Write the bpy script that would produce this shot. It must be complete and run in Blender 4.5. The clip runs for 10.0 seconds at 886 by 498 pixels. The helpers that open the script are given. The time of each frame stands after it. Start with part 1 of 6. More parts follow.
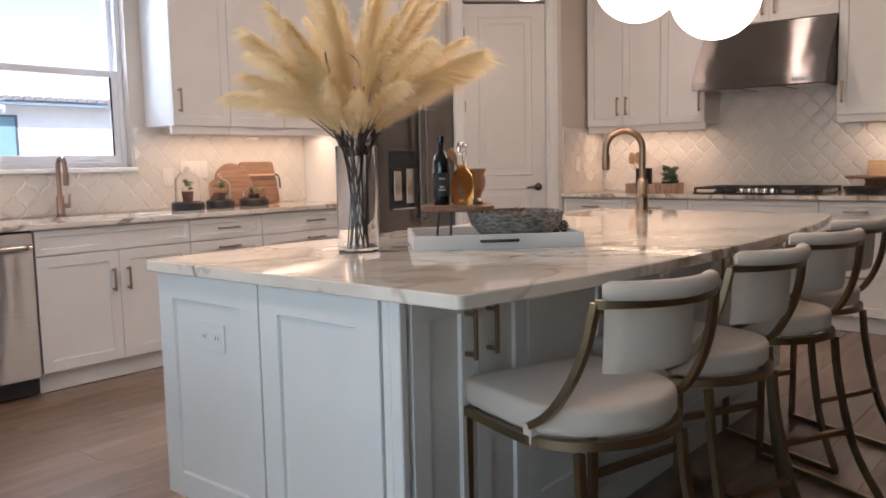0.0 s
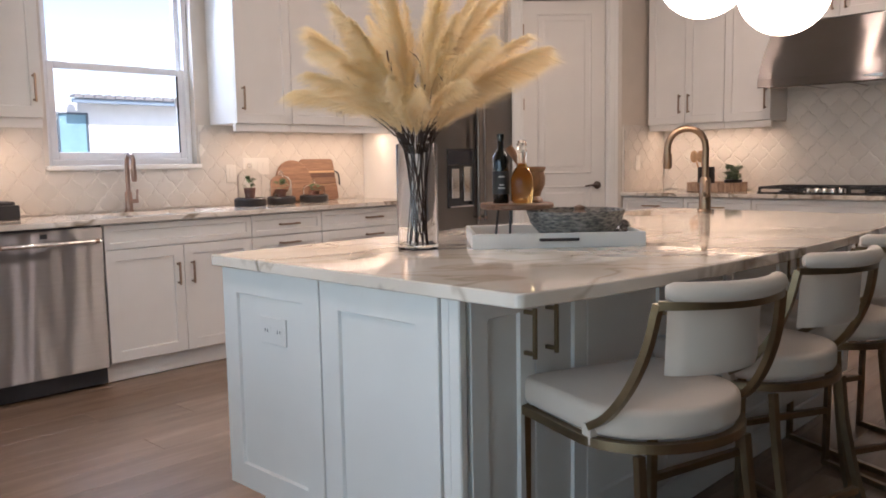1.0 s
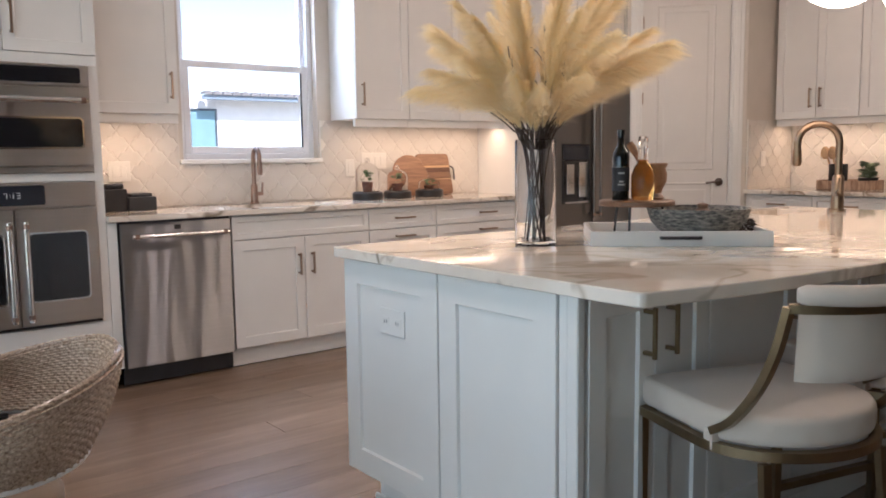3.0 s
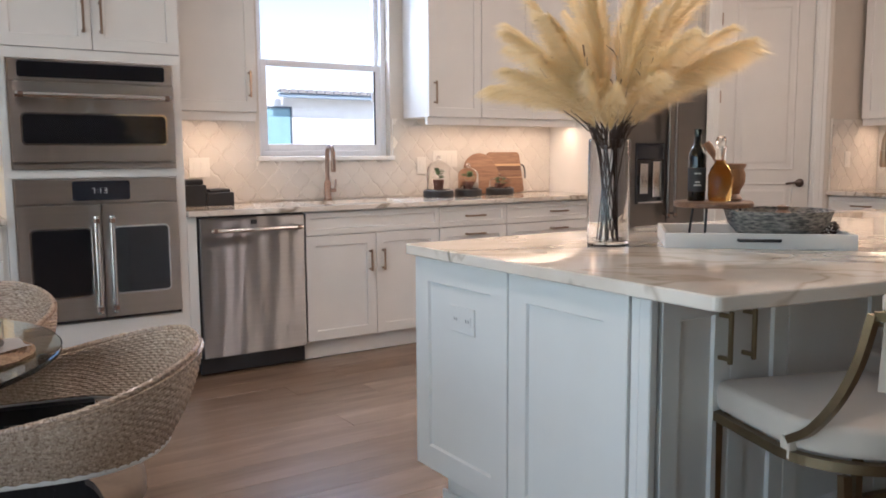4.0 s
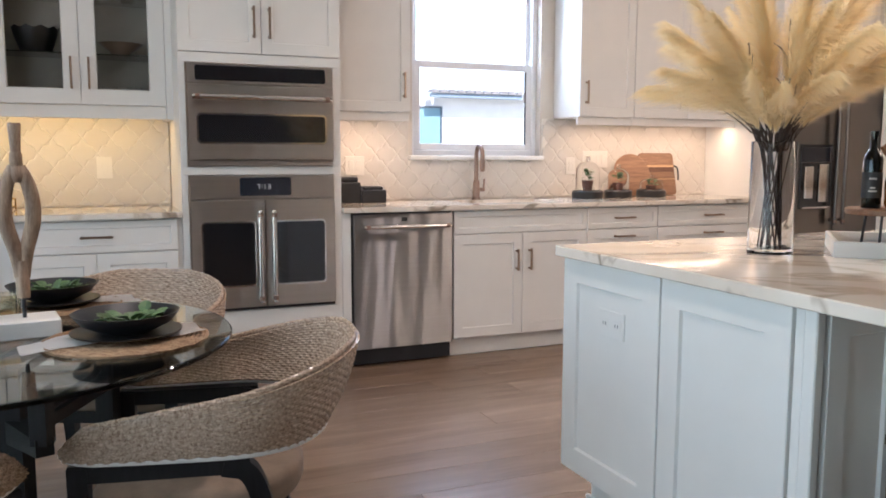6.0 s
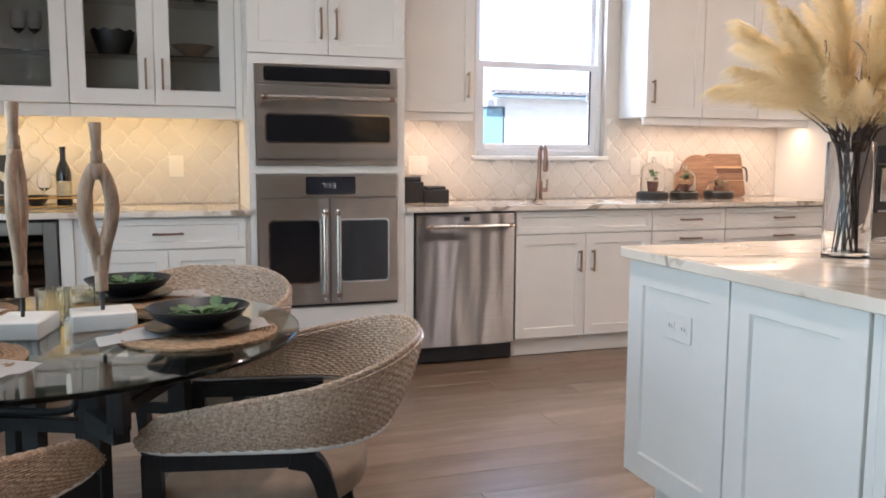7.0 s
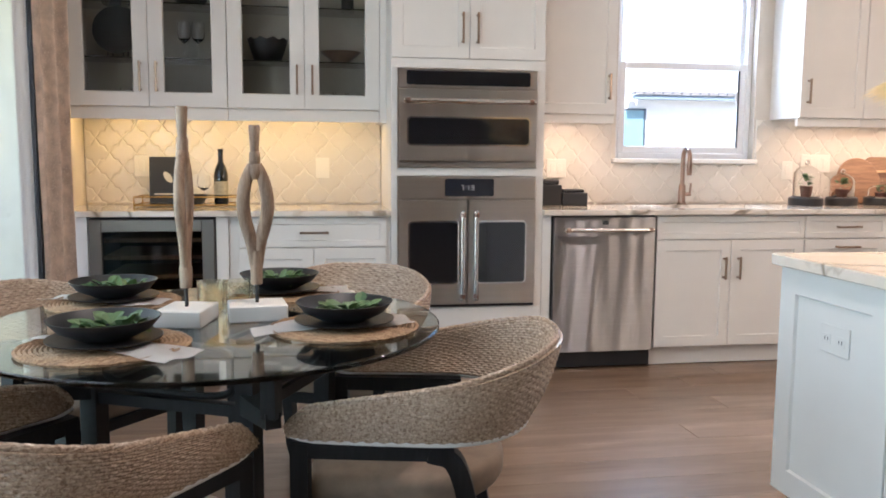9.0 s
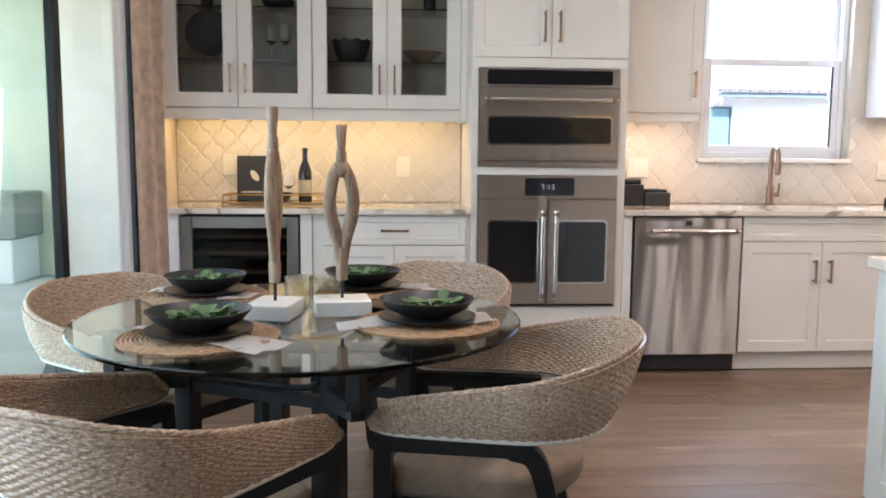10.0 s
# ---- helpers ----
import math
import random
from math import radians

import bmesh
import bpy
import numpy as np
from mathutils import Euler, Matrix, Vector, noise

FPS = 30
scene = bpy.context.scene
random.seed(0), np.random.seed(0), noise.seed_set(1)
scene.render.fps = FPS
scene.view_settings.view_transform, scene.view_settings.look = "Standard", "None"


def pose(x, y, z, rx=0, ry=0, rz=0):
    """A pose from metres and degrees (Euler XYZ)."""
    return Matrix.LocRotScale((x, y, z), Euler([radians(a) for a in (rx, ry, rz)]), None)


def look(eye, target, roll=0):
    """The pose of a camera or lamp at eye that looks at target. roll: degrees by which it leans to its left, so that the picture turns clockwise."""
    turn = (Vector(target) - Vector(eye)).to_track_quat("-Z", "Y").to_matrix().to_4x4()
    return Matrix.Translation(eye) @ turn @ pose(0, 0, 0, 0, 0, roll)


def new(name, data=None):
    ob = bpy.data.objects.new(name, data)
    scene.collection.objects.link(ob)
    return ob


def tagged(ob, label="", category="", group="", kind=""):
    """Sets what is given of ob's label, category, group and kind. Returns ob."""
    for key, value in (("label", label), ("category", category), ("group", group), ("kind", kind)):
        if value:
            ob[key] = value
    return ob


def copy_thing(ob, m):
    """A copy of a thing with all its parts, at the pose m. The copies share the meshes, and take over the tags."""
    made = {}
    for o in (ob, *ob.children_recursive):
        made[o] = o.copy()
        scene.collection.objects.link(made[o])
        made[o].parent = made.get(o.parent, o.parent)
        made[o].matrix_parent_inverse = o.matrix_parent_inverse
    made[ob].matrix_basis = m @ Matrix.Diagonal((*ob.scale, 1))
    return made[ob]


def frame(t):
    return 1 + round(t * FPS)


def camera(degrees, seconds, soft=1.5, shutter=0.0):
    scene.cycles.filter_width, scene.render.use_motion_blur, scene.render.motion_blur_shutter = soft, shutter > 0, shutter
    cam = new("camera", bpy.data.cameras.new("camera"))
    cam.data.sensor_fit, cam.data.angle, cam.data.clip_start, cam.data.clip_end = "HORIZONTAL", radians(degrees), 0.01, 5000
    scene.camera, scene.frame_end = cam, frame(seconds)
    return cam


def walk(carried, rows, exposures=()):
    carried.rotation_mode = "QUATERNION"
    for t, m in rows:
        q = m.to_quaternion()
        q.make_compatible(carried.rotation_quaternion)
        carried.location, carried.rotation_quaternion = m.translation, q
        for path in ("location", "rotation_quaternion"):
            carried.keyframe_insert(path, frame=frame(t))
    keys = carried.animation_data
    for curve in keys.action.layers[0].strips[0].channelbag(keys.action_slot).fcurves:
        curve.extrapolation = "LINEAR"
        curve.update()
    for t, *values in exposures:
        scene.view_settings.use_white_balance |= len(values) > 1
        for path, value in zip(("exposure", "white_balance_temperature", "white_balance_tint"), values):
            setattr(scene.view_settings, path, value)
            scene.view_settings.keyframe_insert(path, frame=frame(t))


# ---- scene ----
cam = camera(57.36, 10.0, soft=1.8)
PATH = [
    (0, (-1.1071, 0.3178, 1.1731), (83.945, 1.211, -50.028)),
    (0.5, (-1.1115, 0.3199, 1.1732), (83.918, 1.068, -48.002)),
    (1, (-1.1162, 0.3233, 1.1748), (83.848, 0.998, -46.050)),
    (1.5, (-1.1230, 0.3263, 1.1755), (83.773, 0.932, -44.187)),
    (2, (-1.1303, 0.3277, 1.1774), (83.681, 0.923, -42.315)),
    (2.5, (-1.1355, 0.3291, 1.1773), (83.638, 0.865, -40.349)),
    (4, (-1.1507, 0.3261, 1.1810), (83.492, 0.382, -33.270)),
    (4.5, (-1.1559, 0.3259, 1.1832), (83.415, 0.214, -30.536)),
    (5, (-1.1622, 0.3246, 1.1862), (83.382, 0.116, -27.860)),
    (5.5, (-1.1671, 0.3242, 1.1866), (83.424, 0.006, -25.339)),
    (7, (-1.1866, 0.3238, 1.1839), (83.467, -0.298, -18.748)),
    (7.5, (-1.1898, 0.3237, 1.1818), (83.486, -0.352, -16.551)),
    (8, (-1.1936, 0.3212, 1.1804), (83.538, -0.396, -14.238)),
    (8.5, (-1.1987, 0.3208, 1.1791), (83.604, -0.412, -11.802)),
    (9, (-1.2061, 0.3178, 1.1797), (83.631, -0.436, -9.249)),
    (9.5, (-1.2151, 0.3125, 1.1788), (83.631, -0.442, -6.583)),
    (10, (-1.2239, 0.3043, 1.1782), (83.545, -0.483, -3.827)),
]
walk(cam, [(t, pose(*eye, *turn)) for t, eye, turn in PATH], exposures=((0, 1.04, 5880, 18.5), (2.5, 1.10, 5840, 17), (4, 1.10, 5800, 16), (5, 1.20, 5790, 15.5), (8, 1.43, 5830, 15), (10, 1.56, 5830, 13.5)))

# ---- plan, in metres ----
WALL_N, WALL_E, WALL_W, WALL_S = 5.215, 5.275, -2.47, -7.0
CEIL = 2.9
TOP = 0.906          # counters
FRONT = 4.60         # north base fronts
UPPER = 4.88         # north upper fronts
rnd = random.Random(7)

# ---- light ----
world = bpy.data.worlds.new("world")
scene.world = world
world.use_nodes = True
wn = world.node_tree.nodes
sky = wn.new("ShaderNodeTexSky")
sky.sky_type, sky.sun_disc = "NISHITA", False
sky.sun_elevation, sky.sun_rotation = radians(50), radians(200)
world.node_tree.links.new(sky.outputs[0], wn["Background"].inputs[0])
wn["Background"].inputs[1].default_value = 0.15
sun = new("sun", bpy.data.lights.new("sun", "SUN"))
sun.data.energy, sun.data.angle, sun.data.color = 4.0, radians(0.6), (1, 0.95, 0.88)
sun.matrix_world = look((6, 0, 9), (6 - 0.15, 3.4, 9 - 4.0))


def area_lamp(name, eye, target, w, h, watts, colour):
    lamp = new(name, bpy.data.lights.new(name, "AREA"))
    lamp.data.shape, lamp.data.size, lamp.data.size_y = "RECTANGLE", w, h
    lamp.data.energy, lamp.data.color = watts, colour
    lamp.matrix_world = look(eye, target)
    return lamp


DAY = (0.82, 0.94, 1.0)
WARM = (1.0, 0.70, 0.45)
area_lamp("slider_daylight", (WALL_W - 0.02, 1.65, 1.25), (2, 1.75, 0.9), 3.0, 2.1, 15.0, DAY)
area_lamp("window_daylight", (1.15, 5.90, 2.75), (1.15, 4.2, 0.9), 1.0, 0.95, 38, (0.70, 0.85, 1.0))
area_lamp("undercabinet_light_right", (2.39, 4.97, 1.398), (2.39, 5.02, 0), 1.25, 0.03, 2.3, WARM)
area_lamp("undercabinet_light_left", (0.30, 4.97, 1.398), (0.30, 5.02, 0), 0.45, 0.03, 1.1, WARM)
area_lamp("undercabinet_light_bar", (-1.65, 4.97, 1.425), (-1.65, 5.02, 0), 1.5, 0.03, 1.9, (1.0, 0.66, 0.24))
area_lamp("undercabinet_light_hood_side", (5.07, 3.30, 1.398), (5.12, 3.30, 0), 0.9, 0.03, 1.5, WARM)
area_lamp("undercabinet_light_far_side", (5.07, 1.30, 1.398), (5.12, 1.30, 0), 0.9, 0.03, 1.5, WARM)
DOWNLIGHTS = ((-0.9, 2.35), (1.2, 3.15), (3.0, 3.6), (4.0, 2.44))
for k, (x, y) in enumerate(DOWNLIGHTS):
    lamp = area_lamp("downlight_lamp", (x, y, CEIL - 0.012), (x, y, 0), 0.13, 0.13, (7.6, 4.0, 4.0, 4.2)[k], (1.0, 0.82, 0.68) if k < 2 else (1.0, 0.74, 0.56))
    lamp.data.shape = "DISK"


# ---- materials ----
def node_mat(name):
    m = bpy.data.materials.new(name)
    m.use_nodes = True
    return m, m.node_tree.nodes, m.node_tree.links, m.node_tree.nodes["Principled BSDF"]


def mat(name, colour, rough=0.5, metal=0.0, vary=0.06, scale=6.0, bump=0.0, bump_scale=120.0, stretch=(1, 1, 1), coat=0.0,
        sheen=0.0, per_object=0.0):
    m, n, l, b = node_mat(name)
    tc = n.new("ShaderNodeTexCoord")
    mp = n.new("ShaderNodeMapping")
    mp.inputs["Scale"].default_value = stretch
    l.new(tc.outputs["Object"], mp.inputs["Vector"])
    big, fine = n.new("ShaderNodeTexNoise"), n.new("ShaderNodeTexNoise")
    big.inputs["Scale"].default_value, fine.inputs["Scale"].default_value = scale, bump_scale
    big.inputs["Detail"].default_value = 5
    l.new(mp.outputs[0], big.inputs["Vector"])
    l.new(mp.outputs[0], fine.inputs["Vector"])
    ramp = n.new("ShaderNodeValToRGB")
    ramp.color_ramp.elements[0].position, ramp.color_ramp.elements[1].position = 0.3, 0.7
    ramp.color_ramp.elements[0].color = (*[c * (1 - vary) for c in colour], 1)
    ramp.color_ramp.elements[1].color = (*[min(1, c * (1 + vary)) for c in colour], 1)
    l.new(big.outputs["Fac"], ramp.inputs["Fac"])
    out = ramp.outputs[0]
    if per_object:
        info, hsv, mr = n.new("ShaderNodeObjectInfo"), n.new("ShaderNodeHueSaturation"), n.new("ShaderNodeMapRange")
        mr.inputs["To Min"].default_value, mr.inputs["To Max"].default_value = 1 - per_object, 1 + per_object
        l.new(info.outputs["Random"], mr.inputs["Value"])
        l.new(mr.outputs[0], hsv.inputs["Value"])
        l.new(out, hsv.inputs["Color"])
        out = hsv.outputs[0]
    l.new(out, b.inputs["Base Color"])
    rr = n.new("ShaderNodeMapRange")
    rr.inputs["To Min"].default_value, rr.inputs["To Max"].default_value = max(0.02, rough * 0.85), min(1, rough * 1.15)
    l.new(fine.outputs["Fac"], rr.inputs["Value"])
    l.new(rr.outputs[0], b.inputs["Roughness"])
    b.inputs["Metallic"].default_value = metal
    b.inputs["Coat Weight"].default_value = coat
    b.inputs["Sheen Weight"].default_value = sheen
    if bump:
        bp = n.new("ShaderNodeBump")
        bp.inputs["Strength"].default_value, bp.inputs["Distance"].default_value = bump, 0.002
        l.new(fine.outputs["Fac"], bp.inputs["Height"])
        l.new(bp.outputs[0], b.inputs["Normal"])
    return m


def glass_mat(name, tint=(1, 1, 1), rough=0.0, ior=1.45):
    m, n, l, b = node_mat(name)
    b.inputs["Base Color"].default_value = (*tint, 1)
    b.inputs["Roughness"].default_value = rough
    b.inputs["IOR"].default_value = ior
    b.inputs["Transmission Weight"].default_value = 1.0
    return m


def glow_mat(name, colour, strength):
    m, n, l, b = node_mat(name)
    b.inputs["Base Color"].default_value = (0.9, 0.88, 0.84, 1)
    b.inputs["Emission Color"].default_value = (*colour, 1)
    b.inputs["Emission Strength"].default_value = strength
    return m


def quartz_mat():
    m, n, l, b = node_mat("veined quartz")
    tc, mp = n.new("ShaderNodeTexCoord"), n.new("ShaderNodeMapping")
    mp.inputs["Rotation"].default_value = (0, 0, 0.5)
    l.new(tc.outputs["Object"], mp.inputs["Vector"])
    out = None
    base = n.new("ShaderNodeTexNoise")
    base.inputs["Scale"].default_value, base.inputs["Detail"].default_value = 3.0, 6
    l.new(mp.outputs[0], base.inputs["Vector"])
    cloud = n.new("ShaderNodeValToRGB")
    cloud.color_ramp.elements[0].color, cloud.color_ramp.elements[1].color = (0.63, 0.545, 0.455, 1), (0.79, 0.715, 0.625, 1)
    cloud.color_ramp.elements[0].position, cloud.color_ramp.elements[1].position = 0.3, 0.62
    l.new(base.outputs["Fac"], cloud.inputs["Fac"])
    out = cloud.outputs[0]
    for k, (sc, wide, colour, strength) in enumerate((((0.55, 1.5, 1.0), 0.011, (0.20, 0.15, 0.10), 0.9),
                                                     ((1.2, 2.6, 1.7), 0.014, (0.42, 0.33, 0.24), 0.6))):
        m2, ns = n.new("ShaderNodeMapping"), n.new("ShaderNodeTexNoise")
        m2.inputs["Scale"].default_value, m2.inputs["Location"].default_value = sc, (k * 3.1 + 0.4, k * 1.7, 0)
        l.new(mp.outputs[0], m2.inputs["Vector"])
        ns.inputs["Scale"].default_value, ns.inputs["Detail"].default_value = 1.4, 4
        ns.inputs["Distortion"].default_value = 0.6
        l.new(m2.outputs[0], ns.inputs["Vector"])
        r = n.new("ShaderNodeValToRGB")
        e = r.color_ramp.elements
        e[0].position, e[0].color = 0.5 - wide * 2, (0, 0, 0, 1)
        e[1].position, e[1].color = 0.5 + wide * 2, (0, 0, 0, 1)
        mid = e.new(0.5)
        mid.color = (strength, strength, strength, 1)
        l.new(ns.outputs["Fac"], r.inputs["Fac"])
        mix = n.new("ShaderNodeMix")
        mix.data_type = "RGBA"
        mix.inputs[7].default_value = (*colour, 1)
        l.new(r.outputs[0], mix.inputs[0])
        l.new(out, mix.inputs[6])
        out = mix.outputs[2]
    l.new(out, b.inputs["Base Color"])
    b.inputs["Roughness"].default_value = 0.07
    b.inputs["Coat Weight"].default_value = 0.2
    return m


def wood_mat(name, dark, light, rough=0.4, axis=0, scale=3.0, per_object=0.15, bump=0.15, ratio=14.0, fine=0.35):
    """Grain runs along the given local axis."""
    m, n, l, b = node_mat(name)
    tc, mp, info = n.new("ShaderNodeTexCoord"), n.new("ShaderNodeMapping"), n.new("ShaderNodeObjectInfo")
    sc = [ratio] * 3
    sc[axis] = 1.0
    mp.inputs["Scale"].default_value = sc
    add = n.new("ShaderNodeVectorMath")
    mul = n.new("ShaderNodeVectorMath")
    mul.operation = "SCALE"
    mul.inputs[0].default_value, = ((13.0, 7.0, 3.0),)
    l.new(info.outputs["Random"], mul.inputs["Scale"])
    l.new(tc.outputs["Object"], add.inputs[0])
    l.new(mul.outputs[0], add.inputs[1])
    l.new(add.outputs[0], mp.inputs["Vector"])
    g, f = n.new("ShaderNodeTexNoise"), n.new("ShaderNodeTexNoise")
    g.inputs["Scale"].default_value, g.inputs["Detail"].default_value, g.inputs["Distortion"].default_value = scale, 6, 0.8
    f.inputs["Scale"].default_value, f.inputs["Detail"].default_value = scale * 9, 3
    l.new(mp.outputs[0], g.inputs["Vector"])
    l.new(mp.outputs[0], f.inputs["Vector"])
    mixf = n.new("ShaderNodeMath")
    mixf.operation = "MULTIPLY_ADD"
    mixf.inputs[1].default_value = fine
    l.new(f.outputs["Fac"], mixf.inputs[0])
    l.new(g.outputs["Fac"], mixf.inputs[2])
    r = n.new("ShaderNodeValToRGB")
    r.color_ramp.elements[0].position, r.color_ramp.elements[1].position = 0.275 + fine / 2, 0.725 + fine / 2
    r.color_ramp.elements[0].color, r.color_ramp.elements[1].color = (*dark, 1), (*light, 1)
    l.new(mixf.outputs[0], r.inputs["Fac"])
    hsv, mr = n.new("ShaderNodeHueSaturation"), n.new("ShaderNodeMapRange")
    mr.inputs["To Min"].default_value, mr.inputs["To Max"].default_value = 1 - per_object, 1 + per_object
    l.new(info.outputs["Random"], mr.inputs["Value"])
    l.new(mr.outputs[0], hsv.inputs["Value"])
    l.new(r.outputs[0], hsv.inputs["Color"])
    l.new(hsv.outputs[0], b.inputs["Base Color"])
    b.inputs["Roughness"].default_value = rough
    bp = n.new("ShaderNodeBump")
    bp.inputs["Strength"].default_value, bp.inputs["Distance"].default_value = bump, 0.001
    l.new(f.outputs["Fac"], bp.inputs["Height"])
    l.new(bp.outputs[0], b.inputs["Normal"])
    return m


WHITE = mat("white cabinet paint", (0.74, 0.71, 0.67), 0.38, vary=0.02, bump=0.05, bump_scale=200)
ISLAND = mat("white island paint", (0.74, 0.73, 0.70), 0.38, vary=0.02, bump=0.05, bump_scale=200)
PAINT = mat("warm wall paint", (0.62, 0.56, 0.49), 0.85, vary=0.03, bump=0.2, bump_scale=300)
CEILING = mat("ceiling paint", (0.8, 0.78, 0.74), 0.9, vary=0.02, bump=0.2, bump_scale=200)
TRIM = mat("white trim paint", (0.76, 0.74, 0.70), 0.4, vary=0.02)
DOORPAINT = mat("pantry door paint", (0.70, 0.66, 0.61), 0.42, vary=0.02)
VINYL = mat("white vinyl", (0.78, 0.78, 0.80), 0.35, vary=0.02)
QUARTZ = quartz_mat()
STEEL = mat("brushed stainless steel", (0.63, 0.60, 0.57), 0.44, 1.0, 0.03, 4, 0.02, 60, (0.2, 0.2, 16))
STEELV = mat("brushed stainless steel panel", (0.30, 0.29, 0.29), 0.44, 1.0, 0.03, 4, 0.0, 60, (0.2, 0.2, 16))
CHROME = mat("polished steel", (0.72, 0.69, 0.66), 0.13, 1.0, 0.02)
BRONZE = mat("brushed bronze", (0.34, 0.24, 0.17), 0.32, 1.0, 0.05)
COPPER = mat("rose copper", (0.30, 0.205, 0.165), 0.3, 1.0, 0.05)
GOLDEN = mat("brushed gold faucet metal", (0.33, 0.23, 0.155), 0.30, 1.0, 0.05)
BRASS = mat("antique brass frame", (0.27, 0.205, 0.125), 0.38, 1.0, 0.12, 20)
COOLERSTEEL = mat("dark satin steel", (0.20, 0.18, 0.165), 0.4, 1.0, 0.04, 4)
DARKSTEEL = mat("dark brushed stainless", (0.27, 0.25, 0.235), 0.44, 1.0, 0.04, 4, 0.0)
# brushed level, so that glints stretch upright
for st in (STEEL, STEELV, DARKSTEEL):
    n, l = st.node_tree.nodes, st.node_tree.links
    up, gl = n.new("ShaderNodeCombineXYZ"), n.new("ShaderNodeBsdfAnisotropic")
    gl.name = "brushed"
    up.inputs["Z"].default_value = 1.0
    gl.inputs["Roughness"].default_value, gl.inputs["Anisotropy"].default_value = 0.31, -0.84
    l.new(up.outputs[0], gl.inputs["Tangent"])
    l.new(n["Principled BSDF"].inputs["Base Color"].links[0].from_socket, gl.inputs["Color"])
    l.new(gl.outputs[0], n["Material Output"].inputs["Surface"])
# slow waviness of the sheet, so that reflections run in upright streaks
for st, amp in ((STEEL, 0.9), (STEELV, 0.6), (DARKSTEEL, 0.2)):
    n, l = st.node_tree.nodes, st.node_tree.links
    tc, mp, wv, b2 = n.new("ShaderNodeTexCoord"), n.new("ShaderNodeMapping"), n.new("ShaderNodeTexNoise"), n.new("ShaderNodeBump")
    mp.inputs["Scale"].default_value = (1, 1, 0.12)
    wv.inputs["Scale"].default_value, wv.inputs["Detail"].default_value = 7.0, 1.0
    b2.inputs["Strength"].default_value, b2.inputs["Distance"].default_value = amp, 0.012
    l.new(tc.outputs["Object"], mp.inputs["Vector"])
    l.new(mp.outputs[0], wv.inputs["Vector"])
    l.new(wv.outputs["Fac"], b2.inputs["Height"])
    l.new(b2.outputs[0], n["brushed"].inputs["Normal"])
BLACKGLASS = mat("black oven glass", (0.012, 0.012, 0.014), 0.06, 0.0, 0.1, coat=0.3)
BLACK = mat("black satin", (0.018, 0.018, 0.02), 0.42, 0.0, 0.15, 10, 0.1)
BLACKWOOD = mat("black stained wood", (0.009, 0.009, 0.010), 0.5, 0.0, 0.3, 12, 0.15, 80, (8, 8, 1))
BLACKWOOD.node_tree.nodes["Principled BSDF"].inputs["Specular IOR Level"].default_value = 0.28
CERAMIC = mat("glazed cream tile", (0.61, 0.57, 0.52), 0.09, vary=0.03, scale=9, bump=0.06, bump_scale=18, coat=0.3, per_object=0.025)
GROUT = mat("tile grout", (0.72, 0.675, 0.61), 0.9, vary=0.05, bump=0.3, bump_scale=300)
LINEN = mat("off-white upholstery", (0.60, 0.51, 0.425), 0.85, vary=0.04, bump=0.35, bump_scale=500, sheen=0.2)
SEATFAB = mat("tan velvet seat fabric", (0.25, 0.175, 0.122), 0.8, vary=0.14, scale=25, bump=0.4, bump_scale=350, sheen=0.08)
NAPKIN = mat("pale linen napkin", (0.74, 0.70, 0.66), 0.9, vary=0.06, bump=0.4, bump_scale=500)
GLASS = glass_mat("clear glass")
THIN = glass_mat("thin blown glass", ior=1.13)
TABLEGLASS = glass_mat("table glass", (0.86, 0.94, 0.90))
PANE = glass_mat("window glass", (1, 1, 1), ior=1.1)
TINTED = glass_mat("greenish door glass", (0.74, 0.86, 0.76), ior=1.15)
STONEWARE = mat("black stoneware", (0.011, 0.011, 0.012), 0.45, vary=0.3, scale=14, bump=0.1)
MARBLE = mat("white marble", (0.72, 0.69, 0.65), 0.3, vary=0.07, scale=10)
FLOORWOOD = wood_mat("oak floor plank", (0.170, 0.111, 0.074), (0.262, 0.172, 0.116), 0.25, 0, 1.5, 0.11, 0.03, 8.0, 0.14)
ACACIA = wood_mat("acacia board", (0.14, 0.07, 0.040), (0.285, 0.16, 0.092), 0.5, 0, 6, 0.15)
GREYWOOD = wood_mat("weathered carved wood", (0.17, 0.10, 0.062), (0.44, 0.31, 0.215), 0.6, 2, 9, 0.05, 0.3, 6)
RATTAN = wood_mat("woven rattan", (0.19, 0.118, 0.074), (0.62, 0.46, 0.335), 0.25, 0, 55, 0.06, 0.2, 3)
JUTE = wood_mat("braided jute", (0.17, 0.092, 0.046), (0.46, 0.295, 0.165), 0.8, 0, 45, 0.08, 0.5, 2)
LEAF = mat("dusty green leaf", (0.10, 0.17, 0.065), 0.5, vary=0.35, scale=30)
CURTAIN = mat("taupe embroidered curtain", (0.63, 0.50, 0.40), 0.85, vary=0.22, scale=22, bump=0.3, bump_scale=260, stretch=(1, 1, 0.7))
STUCCO = mat("white stucco", (0.80, 0.79, 0.76), 0.9, vary=0.03, bump=0.4, bump_scale=90)
PATIO = mat("patio pavers", (0.58, 0.55, 0.48), 0.8, vary=0.12, scale=3)


